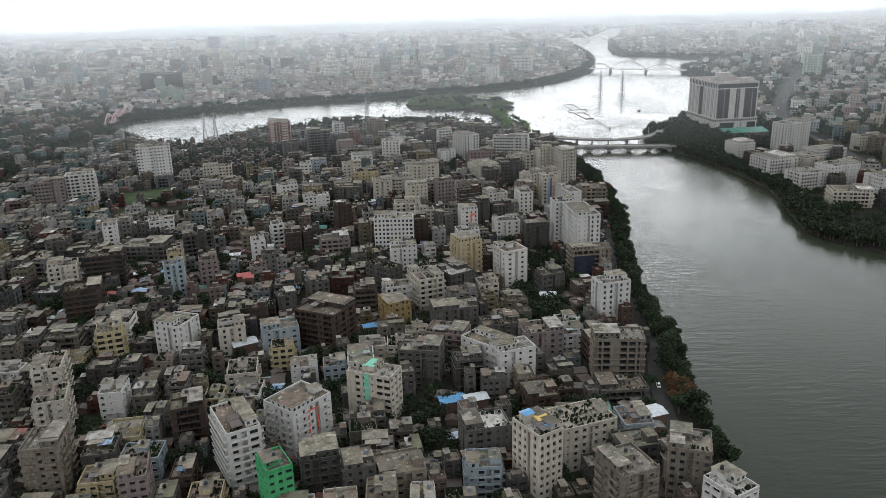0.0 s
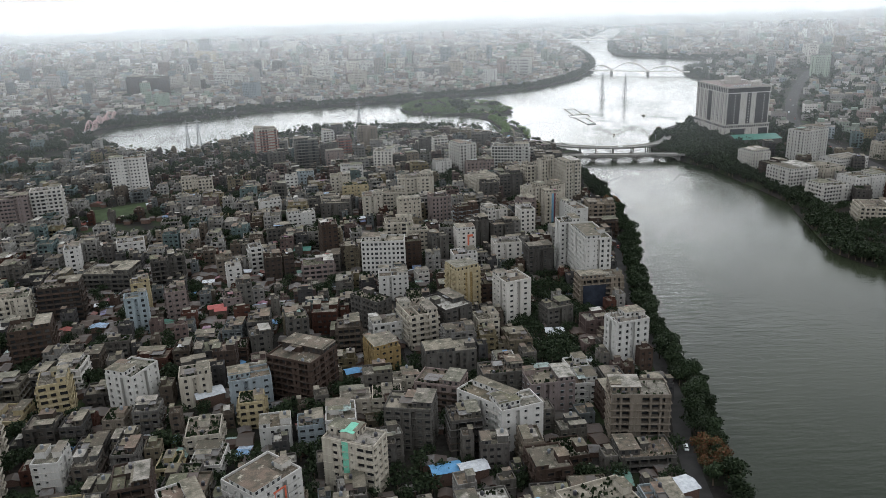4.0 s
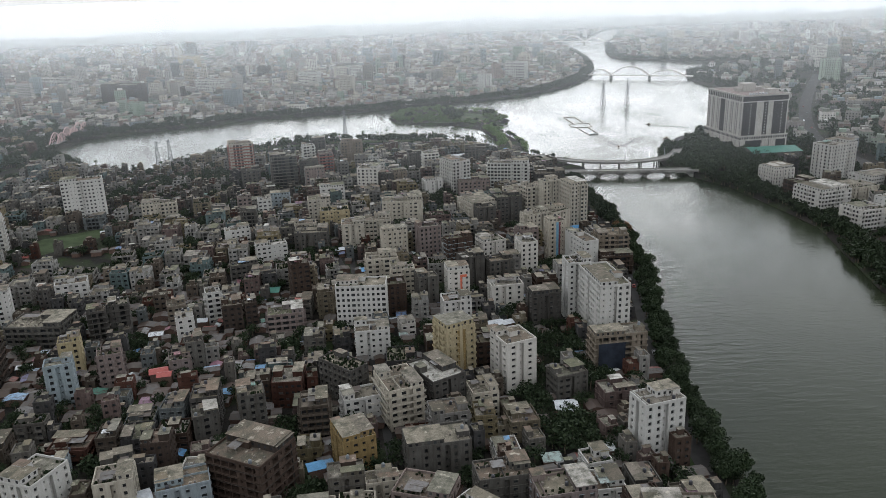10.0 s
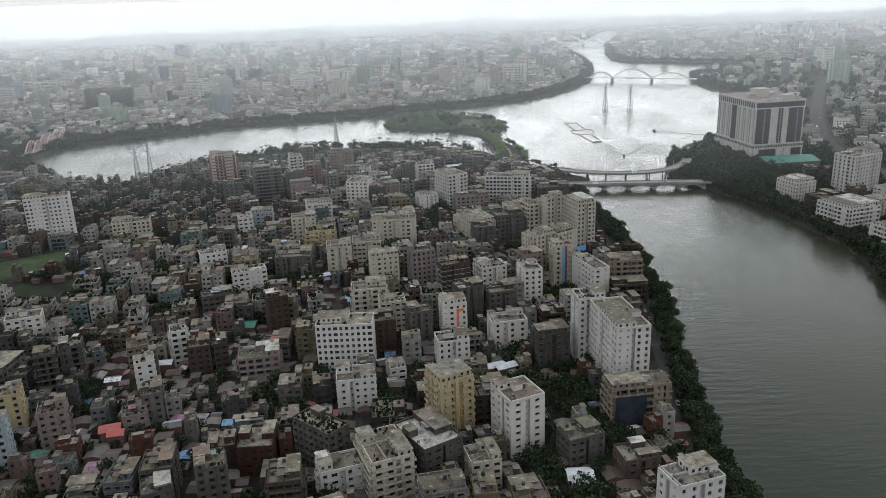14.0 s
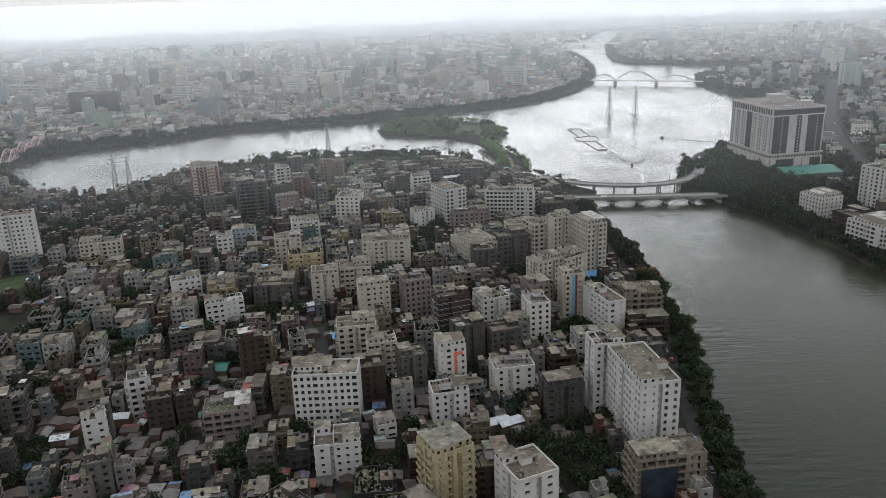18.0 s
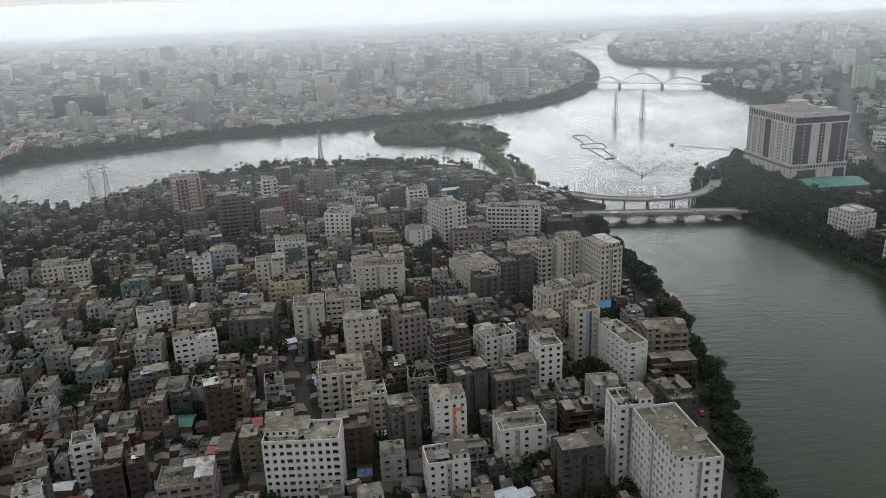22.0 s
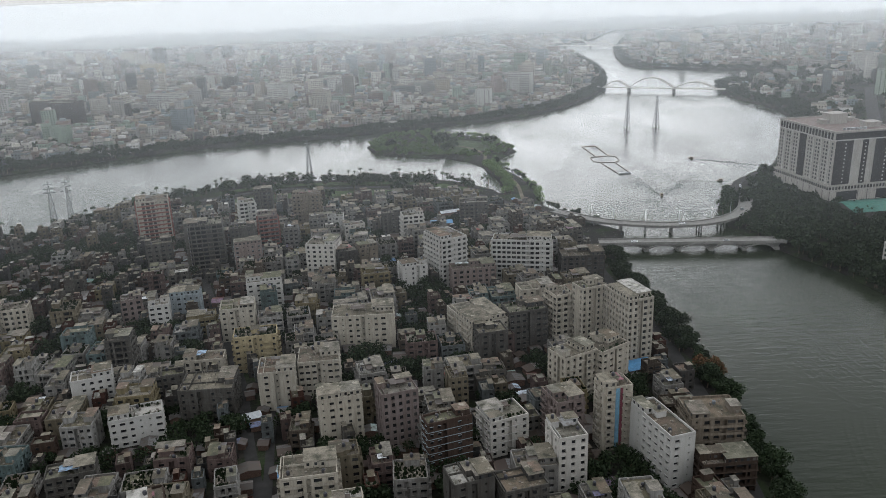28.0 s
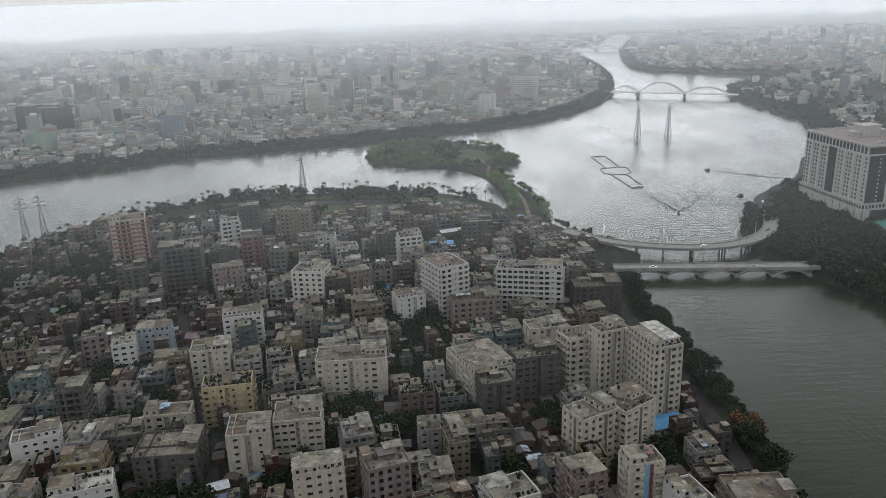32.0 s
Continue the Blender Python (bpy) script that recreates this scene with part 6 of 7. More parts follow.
# ---- boats, the floating frame and ripples ----
def boat(x, y, turn, label):
    hull, deck = Build(), Build()
    ring = [(-3.4, 0.8), (-3.0, 1.1), (1.6, 1.15), (3.9, 0.0), (1.6, -1.15), (-3.0, -1.1), (-3.4, -0.8)]
    n = len(ring)
    hull.v = [(a * 0.85, c * 0.7, -0.25) for a, c in ring] + [(a, c, 0.75) for a, c in ring]
    hull.f = [(k, (k + 1) % n, n + (k + 1) % n, n + k) for k in range(n)] + [tuple(range(n, 2 * n))]
    hull.m = [0] * len(hull.f)
    deck.box(-2.4, -0.85, 0.75, 0.4, 0.85, 1.9)
    deck.box(-2.7, -1.05, 1.9, 0.7, 1.05, 2.02)
    ob = thing("boat", hull.mesh("hull", M_BARK), pose(x, y, 0.02, 0, 0, turn), label, "boat", "boats on the lake")
    part("cabin", deck.mesh("cabin", M_BARK), ob, None, "small roofed cabin")


boat(222, 1002, 255, "small dark ferry boat trailing ripples")
boat(297, 1150, 120, "small dark ferry boat far out on the lake")
boat(290, 1048, 200, "small dark boat near the eastern shore")


def pontoon():
    """A floating walkway frame of thin bars with plank decks at the ends."""
    b, planks = Build(), Build()
    outline = [(198, 1236), (214, 1237), (216, 1180), (223, 1177), (222, 1154), (215, 1146), (218, 1094), (206, 1091), (200, 1149), (194, 1153), (195, 1175), (202, 1177), (198, 1236)]
    for p, q in zip(outline, outline[1:]):
        b.beam((*p, 0.2), (*q, 0.2), 0.3)
    for p, q in ((outline[2], outline[11]), (outline[5], outline[8])):
        b.beam((*p, 0.2), (*q, 0.2), 0.25)
    planks.beam((*outline[6], 0.3), (*outline[7], 0.3), 0.9)
    ob = thing("floating_walkway", b.mesh("floating_walkway", M_BARK), None, "dark floating walkway frame on the lake", "pontoon")
    part("plank_deck", planks.mesh("plank_deck", M_STEEL), ob)


pontoon()


def ripples():
    """Low swells that spread in arcs over the lake and the river."""
    b = Build()
    r = random.Random(8)
    for cx, cy, first, count, gap, a0, a1, tall in ((216, 1012, 16, 19, 5.0, 175, 310, 0.08), (262, 1075, 10, 12, 6.0, 150, 330, 0.07), (330, 690, 90, 16, 3.6, 150, 215, 0.035), (340, 560, 110, 16, 3.8, 130, 195, 0.03)):
        for k in range(count):
            rad = first + k * gap + r.uniform(-0.8, 0.8)
            s0, s1 = a0 + r.uniform(0, 22), a1 - r.uniform(0, 30)
            steps = 26
            for i in range(steps):
                t0, t1 = radians(s0 + (s1 - s0) * i / steps), radians(s0 + (s1 - s0) * (i + 1) / steps)
                fade = tall * math.sin(math.pi * (i + 0.5) / steps)
                pts = [(cx + (rad + o) * math.cos(t), cy + (rad + o) * math.sin(t)) for t in (t0, t1) for o in (-1.2, 0.0, 1.2)]
                if min(bank(*p) for p in pts) > -2:
                    continue
                b.face([(*pts[0], 0.012), (*pts[3], 0.012), (*pts[4], 0.012 + fade), (*pts[1], 0.012 + fade)])
                b.face([(*pts[1], 0.012 + fade), (*pts[4], 0.012 + fade), (*pts[5], 0.012), (*pts[2], 0.012)])
    thing("ripples", b.mesh("ripples", M_WATER), None, "low ripples spreading over the lake", "water", kind="stuff")


ripples()


def wake(x, y, turn, reach, label):
    """Two trailing arms of small swells behind a boat."""
    b = Build()
    for side in (-1, 1):
        for k in range(int(reach / 4)):
            s = 5 + k * 4
            u = Vector((math.cos(radians(turn + 180 + side * 21)), math.sin(radians(turn + 180 + side * 21)), 0))
            v = Vector((math.cos(radians(turn + 180 + side * 55)), math.sin(radians(turn + 180 + side * 55)), 0))
            n = Vector((-v.y, v.x, 0))
            p = Vector((x, y, 0)) + u * s
            long, high = 2.5 + s * 0.07, 0.16 * (1 - s / (reach * 1.25))
            for o, q in ((0.0, 1.0), (-1.0, 0.0)):
                b.face([p - v * long + n * o * 0.9 + Vector((0, 0, 0.012 + high * (1 - abs(o)))), p + v * long + n * o * 0.9 + Vector((0, 0, 0.012 + high * (1 - abs(o)))),
                        p + v * long + n * (o + 1) * 0.9 + Vector((0, 0, 0.012 + high * (1 - q))), p - v * long + n * (o + 1) * 0.9 + Vector((0, 0, 0.012 + high * (1 - q)))])
    thing("wake", b.mesh("wake", M_WATER), None, label, "water", kind="stuff")


wake(222, 1002, 255, 95, "spreading wake behind the ferry boat")
wake(297, 1150, 120, 110, "spreading wake behind the far ferry boat")


# ---- cars ----
def car_meshes():
    body, glass_b, wheel = Build(), Build(), Build()
    body.box(-2.1, -0.85, 0.35, 2.1, 0.85, 0.95)
    n = len(body.v)
    body.v += [(-1.5, -0.75, 0.95), (1.2, -0.75, 0.95), (1.2, 0.75, 0.95), (-1.5, 0.75, 0.95), (-1.1, -0.65, 1.5), (0.6, -0.65, 1.5), (0.6, 0.65, 1.5), (-1.1, 0.65, 1.5)]
    body.f += [(n + 4, n + 5, n + 6, n + 7)]
    body.m += [0]
    glass_b.v = list(body.v[n:])
    glass_b.f = [(0, 1, 5, 4), (1, 2, 6, 5), (2, 3, 7, 6), (3, 0, 4, 7)]
    glass_b.m = [0] * 4
    for k in range(8):
        a = 6.2832 * k / 8
        wheel.v += [(0.33 * math.cos(a), -0.1, 0.33 * math.sin(a)), (0.33 * math.cos(a), 0.1, 0.33 * math.sin(a))]
    wheel.f = [(2 * k, 2 * ((k + 1) % 8), 2 * ((k + 1) % 8) + 1, 2 * k + 1) for k in range(8)] + [tuple(range(0, 16, 2)), tuple(range(15, 0, -2))]
    wheel.m = [0] * 10
    return body.mesh("body", None), glass_b.mesh("windows", M_PANE), wheel.mesh("wheel", M_TANK)


CAR = car_meshes()


def car(x, y, z, turn, mat, label):
    ob = thing("car", CAR[0], pose(x, y, z, 0, 0, turn), label, "car", "cars on the roads")
    coloured(ob, mat)
    part("windows", CAR[1], ob)
    for wx in (-1.3, 1.3):
        for wy in (-0.8, 0.8):
            part("wheel", CAR[2], ob, pose(wx, wy, 0.33))


road_top = STREET_Z + 0.12
car(107.5, 424, road_top, 83, M_WHITE, "white car on the riverside road")
car(113, 470, road_top, 84, M_STEEL, "grey car parked on the riverside road")
car(96, 312, road_top, 82, M_WHITE, "white car on the riverside road")
car(126, 560, road_top, 80, M_RED, "red car on the riverside road")
car(134, 705, road_top, 92, M_WHITE, "white car on the riverside road")
car(160, 858, 6.2, -5, M_WHITE, "white car crossing the low bridge")
car(222, 852, 6.2, -5, M_STEEL, "grey car crossing the low bridge")
car(205, 895, 6.6, 3, M_WHITE, "white car on the curved bridge")
car(262, 926, 6.6, 42, M_STEEL, "silver car on the curved bridge")
car(286, 990, road_top, 70, M_WHITE, "white car on the lakeside road")
car(296, 1015, road_top, 70, M_WHITE, "white car on the lakeside road")
car(-81, 575, STREET_Z + 0.11, 100, M_WHITE, "white car parked in the narrow street")
car(-101, 668, STREET_Z + 0.11, 101, M_STEEL, "grey car parked in the narrow street")
for k in range(9):
    i = 6 + k * 8
    if i < len(HIGHWAY) - 1:
        (ax, ay), (bx, by) = HIGHWAY[i], HIGHWAY[i + 1]
        car(ax + (3 if k % 2 else -3), ay, road_top, math.degrees(math.atan2(by - ay, bx - ax)), (M_WHITE, M_STEEL, M_RED)[k % 3], "small car on the broad avenue")


# ---- sheds with coloured roofs ----
def hall(x, y, turn, w, d, h, roof_mat, wall_mat, label, rise=2.0):
    b, r = Build(), Build()
    b.box(-w / 2, -d / 2, 0, w / 2, d / 2, h)
    for s in (-1, 1):
        b.face([(s * w / 2, -d / 2, h), (s * w / 2, d / 2, h), (s * w / 2, 0, h + rise)])
    r.face([(-w / 2 - 0.5, -d / 2 - 0.6, h - 0.15), (w / 2 + 0.5, -d / 2 - 0.6, h - 0.15), (w / 2 + 0.5, 0, h + rise + 0.1), (-w / 2 - 0.5, 0, h + rise + 0.1)])
    r.face([(-w / 2 - 0.5, 0, h + rise + 0.1), (w / 2 + 0.5, 0, h + rise + 0.1), (w / 2 + 0.5, d / 2 + 0.6, h - 0.15), (-w / 2 - 0.5, d / 2 + 0.6, h - 0.15)])
    ob = thing("hall", b.mesh("walls", wall_mat), pose(x, y, STREET_Z - 0.05, 0, 0, turn), label, "shed")
    part("sheet_roof", r.mesh("sheet_roof", roof_mat), ob)
    take(x, y, w, d, turn)


hall(358, 912, 5, 52, 32, 8.0, M_TEAL, PAINT["grey"], "long hall under a green sheet roof below the tower", 3.0)
hall(22, 428, 27, 8, 8, 5.0, M_RED, M_BRICK, "small shed under a red sheet roof", 0.9)
hall(-37, 597, 11, 8, 7, 5.0, M_BLUE, M_BRICK, "small shed under a blue sheet roof", 0.9)
hall(-94, 566, 2, 11, 9, 5.0, M_TEAL, M_BRICK, "small shed under a green sheet roof", 0.9)
hall(-63, 562, 9, 8, 7, 5.0, M_RED, M_BRICK, "small shed under a red sheet roof", 0.9)
hall(2, 296, 14, 11, 6, 6.0, M_BLUE, M_BRICK, "small shed under a blue sheet roof", 0.9)
hall(12, 295, 17, 10, 6, 7.0, M_SHEET, M_BRICK, "small shed under a white sheet roof", 0.9)
hall(-41, 378, 20, 6, 5, 5.0, M_BLUE, M_BRICK, "small shed under a blue sheet roof", 0.9)
hall(-123, 457, 9, 6, 5, 6.0, M_RED, M_BRICK, "small shed under a red sheet roof", 0.9)
hall(60, 413, 0, 7, 6, 5.0, M_SHEET, M_BRICK, "small shed under a white sheet roof", 0.9)
hall(60, 416, 0, 9, 7, 5.0, M_SHEET, M_BRICK, "small shed under a white sheet roof", 0.9)
hall(80, 281, 20, 20, 8, 5.0, M_SHEET, M_BRICK, "small shed under a white sheet roof", 0.9)
hall(114, 676, 18, 15, 9, 4.0, M_BLUE, M_BRICK, "small shed under a blue sheet roof", 0.9)
hall(-250, 711, 27, 9, 7, 4.0, M_SHEET, M_BRICK, "small shed under a white sheet roof", 0.9)
hall(-241, 721, 23, 8, 6, 4.0, M_SHEET, M_BRICK, "small shed under a white sheet roof", 0.9)
hall(95, 552, 28, 8, 6, 4.0, M_SHEET, M_BRICK, "small shed under a white sheet roof", 0.9)
hall(27, 918, 2, 16, 9, 7.0, M_BLUE, M_BRICK, "small shed under a blue sheet roof", 0.9)
hall(34, 947, 21, 16, 7, 7.0, M_SHEET, M_BRICK, "small shed under a white sheet roof", 0.9)
hall(37, 507, 19, 9, 5, 4.0, M_SHEET, M_BRICK, "small shed under a white sheet roof", 0.9)
hall(-61, 644, 23, 7, 5, 4.0, M_SHEET, M_BRICK, "small shed under a white sheet roof", 0.9)
hall(42, 506, 24, 10, 5, 4.0, M_SHEET, M_BRICK, "small shed under a white sheet roof", 0.9)
hall(-127, 461, 18, 8, 6, 6.0, M_RED, M_BRICK, "small shed under a red sheet roof", 0.9)
hall(-103, 360, 29, 12, 8, 6.0, M_SHEET, M_BRICK, "small shed under a white sheet roof", 0.9)
hall(-124, 523, 2, 7, 5, 5.0, M_SHEET, M_BRICK, "small shed under a white sheet roof", 0.9)

# ---- the rest of the city: streets of ordinary houses ----
rnd = random.Random(21)
FORMS = [(9.0, 11.0), (10.0, 13.0), (11.5, 14.0), (8.0, 12.0), (12.5, 12.0), (13.5, 16.0), (10.5, 10.5), (15.0, 12.0)]
STYLES = ["plain", "plain", "balcony", "balcony", "slab", "band", "slim"]


def shed_mesh(w, d, h):
    b, r = Build(), Build()
    b.box(-w / 2, -d / 2, 0, w / 2, d / 2, h)
    r.face([(-w / 2 - 0.4, -d / 2 - 0.4, h - 0.1), (w / 2 + 0.4, -d / 2 - 0.4, h - 0.1), (w / 2 + 0.4, 0, h + 0.8), (-w / 2 - 0.4, 0, h + 0.8)])
    r.face([(-w / 2 - 0.4, 0, h + 0.8), (w / 2 + 0.4, 0, h + 0.8), (w / 2 + 0.4, d / 2 + 0.4, h - 0.1), (-w / 2 - 0.4, d / 2 + 0.4, h - 0.1)])
    for s in (-1, 1):
        b.face([(s * w / 2, -d / 2, h), (s * w / 2, d / 2, h), (s * w / 2, 0, h + 0.75)])
    return b.mesh("walls", M_BRICK), r.mesh("tin_roof", M_TIN)


SHED_KINDS = [shed_mesh(w, d, h) for w, d, h in ((5, 7, 2.8), (6, 9, 3.0), (7, 6, 3.2), (4, 5, 2.6), (8, 12, 3.4))]


HUTS = (Build(), Build())


def shed(x, y, turn, k, joined=False):
    """A hut; those far from the camera are gathered into one mesh."""
    size = (5, 6, 7, 4, 8)[k], (7, 9, 6, 5, 12)[k]
    take(x, y, *size, turn)
    if y < 475 and not joined:
        ob = thing("tin_shed", SHED_KINDS[k][0], pose(x, y, STREET_Z - 0.05, 0, 0, turn), "small brick hut under a rusty tin roof", "shed", "tin-roofed huts")
        part("tin_roof", SHED_KINDS[k][1], ob)
        return
    a = radians(turn)
    for b, me in zip(HUTS, SHED_KINDS[k]):
        n = len(b.v)
        b.v += [(x + v.co.x * math.cos(a) - v.co.y * math.sin(a), y + v.co.x * math.sin(a) + v.co.y * math.cos(a), STREET_Z - 0.05 + v.co.z) for v in me.vertices]
        b.f += [tuple(n + i for i in p.vertices) for p in me.polygons]


def seen(x, y, margin=30):
    """Whether a place ever comes near the film's view."""
    return y > 205 and abs(x - 8) < 0.60 * (y - 0) + margin and not (y < 330 and abs(x) > 0.6 * y + 36)


def low_quarter(x, y):
    return (-235 < x < -78 and 425 < y < 560) or (-330 < x < -165 and 760 < y < 940)


def lot_rows(name, label, x0, x1, y0, y1, turn, cell, tall, gap=0.8, thin=1.0, sheds=True, single=0.0, keep_off=16, shades=range(13), forms=None):
    """Fills a district with houses on a loose grid turned by degrees."""
    quarter = Quarter()
    a = radians(turn)
    span = max(x1 - x0, y1 - y0)
    mx, my = (x0 + x1) / 2, (y0 + y1) / 2
    n = int(span / cell) + 2
    for j in range(-n, n + 1):
        for i in range(-n, n + 1):
            u, v = i * cell + rnd.uniform(-1.5, 1.5) + (j % 2) * cell * 0.3, j * cell * 1.12 + rnd.uniform(-1.5, 1.5)
            x, y = mx + u * math.cos(a) - v * math.sin(a), my + u * math.sin(a) + v * math.cos(a)
            keep, pick = rnd.random(), rnd.random()
            if not (x0 < x < x1 and y0 < y < y1) or not seen(x, y) or keep > thin:
                continue
            w, d = rnd.choice(forms or FORMS)
            r = max(w, d) / 2 - 1.0
            if bank(x, y) < r + keep_off or not off_roads(x, y, r - 0.5):
                continue
            if low_quarter(x, y) and sheds:
                for _ in range(4):
                    q = (x + rnd.uniform(-7, 7), y + rnd.uniform(-7, 7))
                    if rnd.random() < (0.8 if y > 700 else 0.48):
                        if free(*q, 1.0):
                            COURTS.append((*q, STREET_Z, rnd.uniform(0.55, 1.0)))
                    elif free(*q, 2.6) and off_roads(*q, 2.4):
                        shed(*q, turn + rnd.choice((0, 90)) + rnd.uniform(-9, 9), rnd.randrange(4))
                if pick > 0.3:
                    continue
            if not free(x, y, min(w, d) / 2 + gap):
                for _ in range(4):
                    q = (x + rnd.uniform(-5, 5), y + rnd.uniform(-5, 5))
                    if sheds and free(*q, 2.8) and off_roads(*q, 2.4) and bank(*q) > 14:
                        if rnd.random() < 0.4:
                            shed(*q, turn + rnd.choice((0, 90)) + rnd.uniform(-9, 9), rnd.randrange(4))
                        else:
                            COURTS.append((*q, STREET_Z, rnd.uniform(0.6, 1.1)))
                continue
            if pick < 0.19 and sheds:
                for _ in range(6):
                    q = (x + rnd.uniform(-5, 5), y + rnd.uniform(-5, 5))
                    COURTS.append((*q, STREET_Z, rnd.uniform(0.7, 1.2)))
                    take(*q, 2.5, 2.5, 0)
                continue
            lo, hi = tall
            k = min(hi, max(lo, int(rnd.triangular(lo, hi + 0.99, lo + (hi - lo) * 0.45))))
            spin = turn + rnd.choice((0, 0, 0, 90, 180)) + rnd.uniform(-5, 5)
            style, extra, seed = rnd.choice(STYLES), rnd.choice(("mixed", "mixed", "posts", "walls", "garden")), rnd.randrange(2)
            if forms:
                style, extra, seed = rnd.choice(("slim", "slim", "plain")), "bare", rnd.randrange(4)
            if y < single:
                house(x, y, spin, w, d, k, rnd.choice(MUTED), style, extra, "", seed, "", "houses of the old quarter")
            else:
                quarter.add(x, y, spin, w, d, k, rnd.choice(shades), style, extra, seed)
    quarter.done(name, label)


DULL = [1, 1, 2, 2, 3, 4, 5, 6, 6, 7, 9, 9, 10, 0]
# Pale houses near the lake, with extra light paints standing in for haze.
PALE = [0, 0, 0, 0, 1, 3, 3, 5, 7, 8, 8, 8, 8, 9, 11, 12]
MUTED = ["mixed"] * 8 + ["grey", "beige", "brown", "brown", "cream", "pink", "white", "white", "blue", "yellow"]
lot_rows("old_quarter", "crowded weathered concrete houses of the old quarter", -420, 130, 205, 560, 6, 14.2, (2, 5), single=388)
lot_rows("middle_quarter", "crowded weathered concrete houses between taller blocks", -420, 130, 560, 760, 8, 14.2, (2, 5), shades=PALE)
lot_rows("lake_quarter", "crowded concrete houses near the lake promenade", -420, 140, 760, 1010, 9, 14.6, (2, 5), shades=PALE)
lot_rows("east_quarter", "pale office and apartment blocks among dark trees", 335, 640, 560, 900, -14, 24, (3, 7), thin=0.7, keep_off=34)
for _ in range(3000):
    tx, ty = rnd.uniform(285, 640), rnd.uniform(480, 960)
    if seen(tx, ty) and free(tx, ty, 3.0) and off_roads(tx, ty, 1.0) and bank(tx, ty) > 3:
        COURTS.append((tx, ty, level(tx, ty), rnd.uniform(0.6, 1.05)))
lot_rows("west_quarter", "low hazy houses beyond the lake's west end", -760, -420, 640, 1250, 12, 18, (2, 4), thin=0.4)
for _ in range(1500):
    tx, ty = rnd.uniform(-800, -380), rnd.uniform(760, 1330)
    if seen(tx, ty) and free(tx, ty, 3.0) and bank(tx, ty) > 3:
        COURTS.append((tx, ty, level(tx, ty), rnd.uniform(0.9, 1.5)))
SMALL = [(5.0, 6.5), (6.0, 7.0), (5.5, 8.5), (4.5, 6.0), (7.0, 8.0)]
lot_rows("old_infill", "narrow low houses squeezed into the gaps of the old quarter", -420, 128, 205, 600, 10, 7.6, (1, 4), 0.2, sheds=False, shades=DULL, forms=SMALL)
lot_rows("lake_infill", "narrow low houses squeezed into the gaps near the lake", -420, 132, 600, 985, 12, 7.9, (1, 4), 0.2, sheds=False, shades=DULL, forms=SMALL)
for k in range(26000):
    q = (rnd.uniform(-420, 128), 205 + 790 * rnd.random())
    size = rnd.choice((3, 3, 0, 2, 1))
    if seen(*q) and free(*q, (2.5, 3.0, 3.0, 2.0)[size]) and off_roads(*q, 1.2) and bank(*q) > 15:
        if rnd.random() < 0.14:
            COURTS.append((*q, STREET_Z, rnd.uniform(0.5, 0.95)))
            take(*q, 2.0, 2.0, 0)
        else:
            shed(*q, 8 + rnd.choice((0, 90)) + rnd.uniform(-14, 14), size, True)
huts = thing("tin_huts", HUTS[0].mesh("tin_huts", M_BRICK), None, "low brick huts under rusty tin roofs", "sheds", kind="stuff")
part("tin_roofs", HUTS[1].mesh("tin_roofs", M_TIN_MANY), huts, None, "", "stuff")
woods("courtyard_trees", COURTS, "dark green trees squeezed between the houses", 15, 1.1)


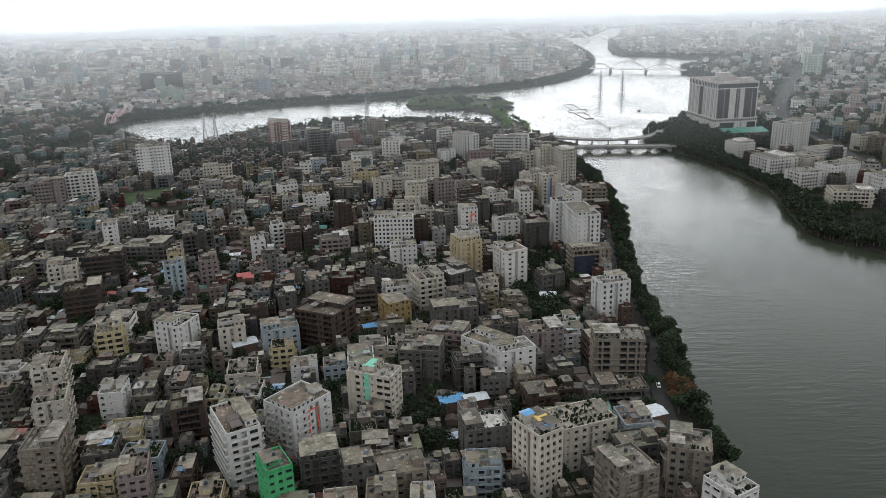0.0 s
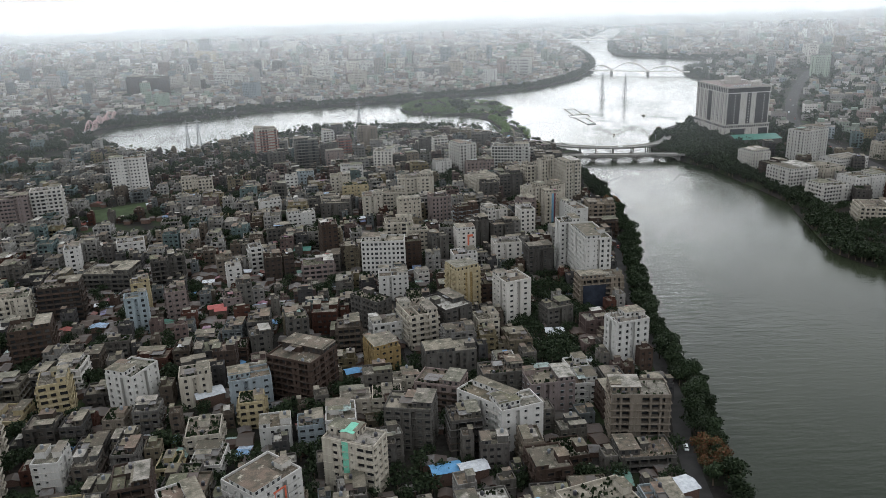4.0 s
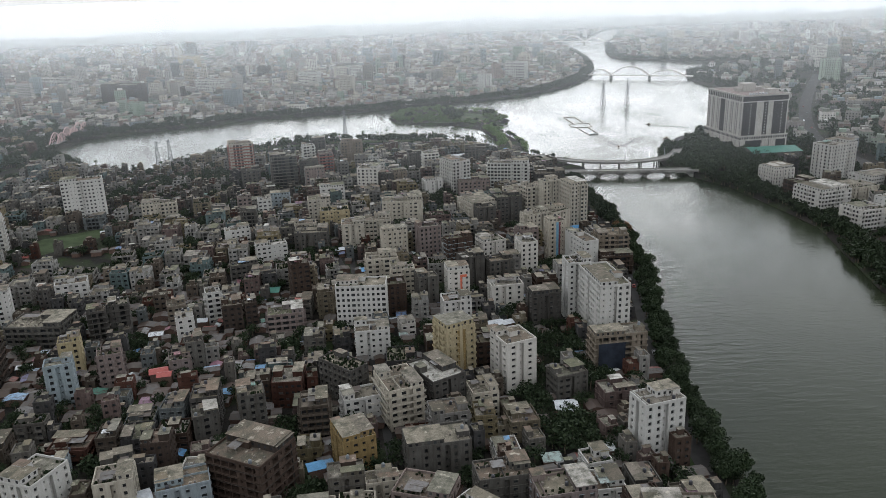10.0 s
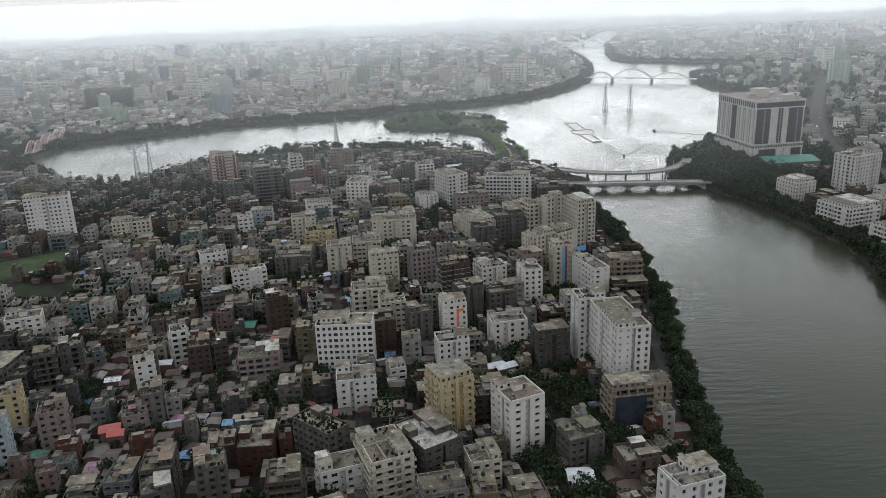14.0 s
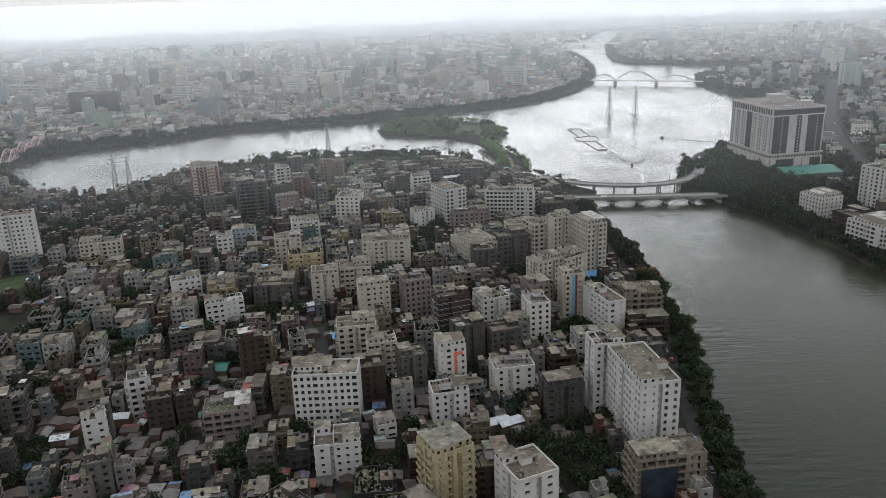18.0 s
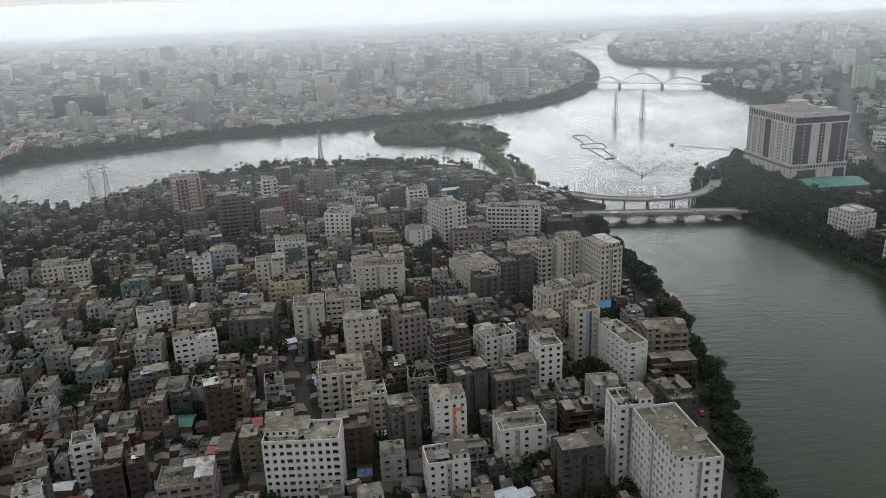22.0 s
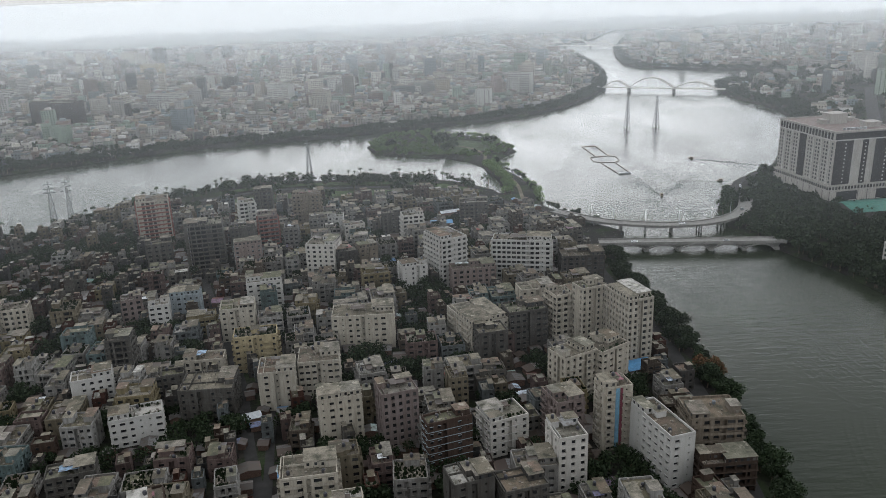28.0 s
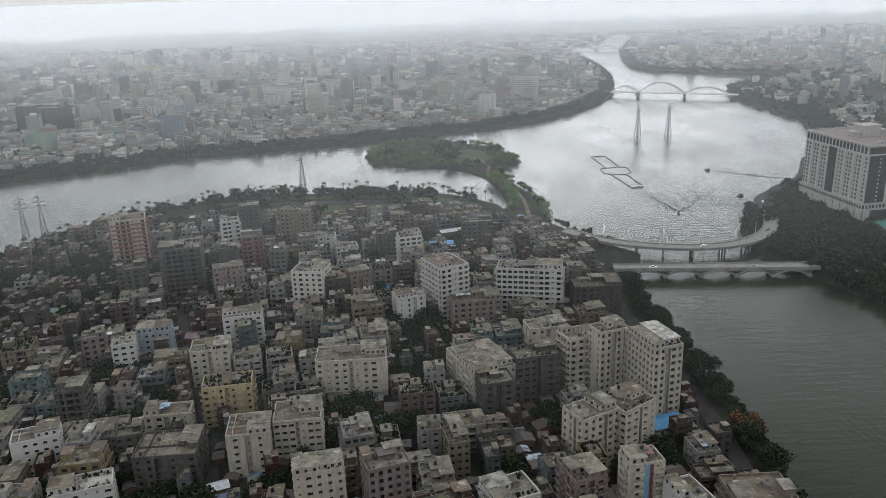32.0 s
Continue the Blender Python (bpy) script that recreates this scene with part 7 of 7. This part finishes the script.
# ---- the far city, too dense to count ----
def far_blocks(name, places, label, seed, panes=True):
    r = random.Random(seed)
    body, win, roof = Build(), Build(), Build()
    for x, y, w, d, h, turn in places:
        a = radians(turn)
        ca, sa2 = math.cos(a), math.sin(a)

        def at(u, v, z):
            return (x + u * ca - v * sa2, y + u * sa2 + v * ca, z)

        c = [(-w / 2, -d / 2), (w / 2, -d / 2), (w / 2, d / 2), (-w / 2, d / 2)]
        n = len(body.v)
        body.v += [at(u, v, 1.5) for u, v in c] + [at(u, v, h) for u, v in c]
        body.f += [(n + k, n + (k + 1) % 4, n + 4 + (k + 1) % 4, n + 4 + k) for k in range(4)]
        body.m += [0] * 4
        roof.face([at(u * 1.02, v * 1.02, h) for u, v in c])
        q = w * 0.18
        roof_h = r.uniform(2, 4)
        ox, oy = r.uniform(-w * 0.2, w * 0.2), r.uniform(-d * 0.2, d * 0.2)
        n = len(body.v)
        body.v += [at(ox + u * q * 1.3, oy + v * q, z) for z in (h, h + roof_h) for u, v in ((-1, -1), (1, -1), (1, 1), (-1, 1))]
        body.f += [(n + k, n + (k + 1) % 4, n + 4 + (k + 1) % 4, n + 4 + k) for k in range(4)] + [(n + 4, n + 5, n + 6, n + 7)]
        body.m += [0] * 5
        if panes:
            cols, rows = max(2, int(w / 3.2)), int((h - 3) / 3.1)
            side_cols = max(2, int(d / 3.4))
            sx = 1 if x < 0 else -1
            for k in range(rows):
                z = 3.2 + k * 3.1
                for i in range(cols):
                    u = -w / 2 + w * (i + 0.5) / cols
                    win.face([at(u - 0.75, -d / 2 - 0.06, z), at(u + 0.75, -d / 2 - 0.06, z), at(u + 0.75, -d / 2 - 0.06, z + 1.4), at(u - 0.75, -d / 2 - 0.06, z + 1.4)])
                for i in range(side_cols):
                    v = -d / 2 + d * (i + 0.5) / side_cols
                    e = sx * (w / 2 + 0.06)
                    win.face([at(e, v - 0.7, z), at(e, v + 0.7, z), at(e, v + 0.7, z + 1.4), at(e, v - 0.7, z + 1.4)])
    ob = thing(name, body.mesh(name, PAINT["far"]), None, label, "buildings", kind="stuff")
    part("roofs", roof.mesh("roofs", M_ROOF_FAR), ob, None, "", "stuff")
    if panes:
        part("windows", win.mesh("windows", M_PANE), ob, None, "", "stuff")


def district(y0, y1, cell, sizes, heights, towers, seed, margin=27.0):
    r, out = random.Random(seed), []
    y = y0
    pts = []
    while y < y1:
        half = 0.60 * y + 60
        x = -half
        while x < half:
            pts.append((x + r.uniform(-0.25, 0.25) * cell, y + r.uniform(-0.3, 0.3) * cell))
            x += cell
        y += cell
    for (x, y), dd in zip(pts, inland(pts)):
        if dd < margin or (x < 150 and y < 1100) or (-60 < x < 125 and 1180 < y < 1380) or (240 < x < 420 and y < 1070) or r.random() < (0.74 if x > 0.25 * y and 1120 < y < 1950 else 0.5 if x > 0.25 * y and y < 1900 else 0.06) or not off_roads(x, y, 6):
            continue
        if -420 < x < 140 and y < 1010 or (285 < x < 640 and 560 < y < 930) or (-760 < x < -420 and y < 1250) or not free(x, y, 8):
            continue
        w, d = r.uniform(*sizes), r.uniform(*sizes)
        h = r.triangular(heights[0], heights[1], heights[0] + 3)
        if r.random() < towers and dd > 110:
            h = r.uniform(heights[1], heights[1] * 1.9)
        out.append((x, y, w, d, h, r.uniform(-12, 12) + (8 if x < 200 else -20)))
    return out


r0 = random.Random(77)
groves = []
for k in range(4600):
    y = 950 + 2000 * r0.random() ** 1.4
    x = r0.uniform(-0.6 * y, 0.6 * y) if k % 2 else r0.uniform(0.22 * y, 0.6 * y)
    if bank(x, y) > 12 and off_roads(x, y, 1) and not (-420 < x < 140 and y < 1010):
        groves.append((x, y, STREET_Z, r0.uniform(0.9, 1.6)))
woods("far_groves", groves, "dark trees scattered through the far city", 78, 2.4, M_LEAF, 46)
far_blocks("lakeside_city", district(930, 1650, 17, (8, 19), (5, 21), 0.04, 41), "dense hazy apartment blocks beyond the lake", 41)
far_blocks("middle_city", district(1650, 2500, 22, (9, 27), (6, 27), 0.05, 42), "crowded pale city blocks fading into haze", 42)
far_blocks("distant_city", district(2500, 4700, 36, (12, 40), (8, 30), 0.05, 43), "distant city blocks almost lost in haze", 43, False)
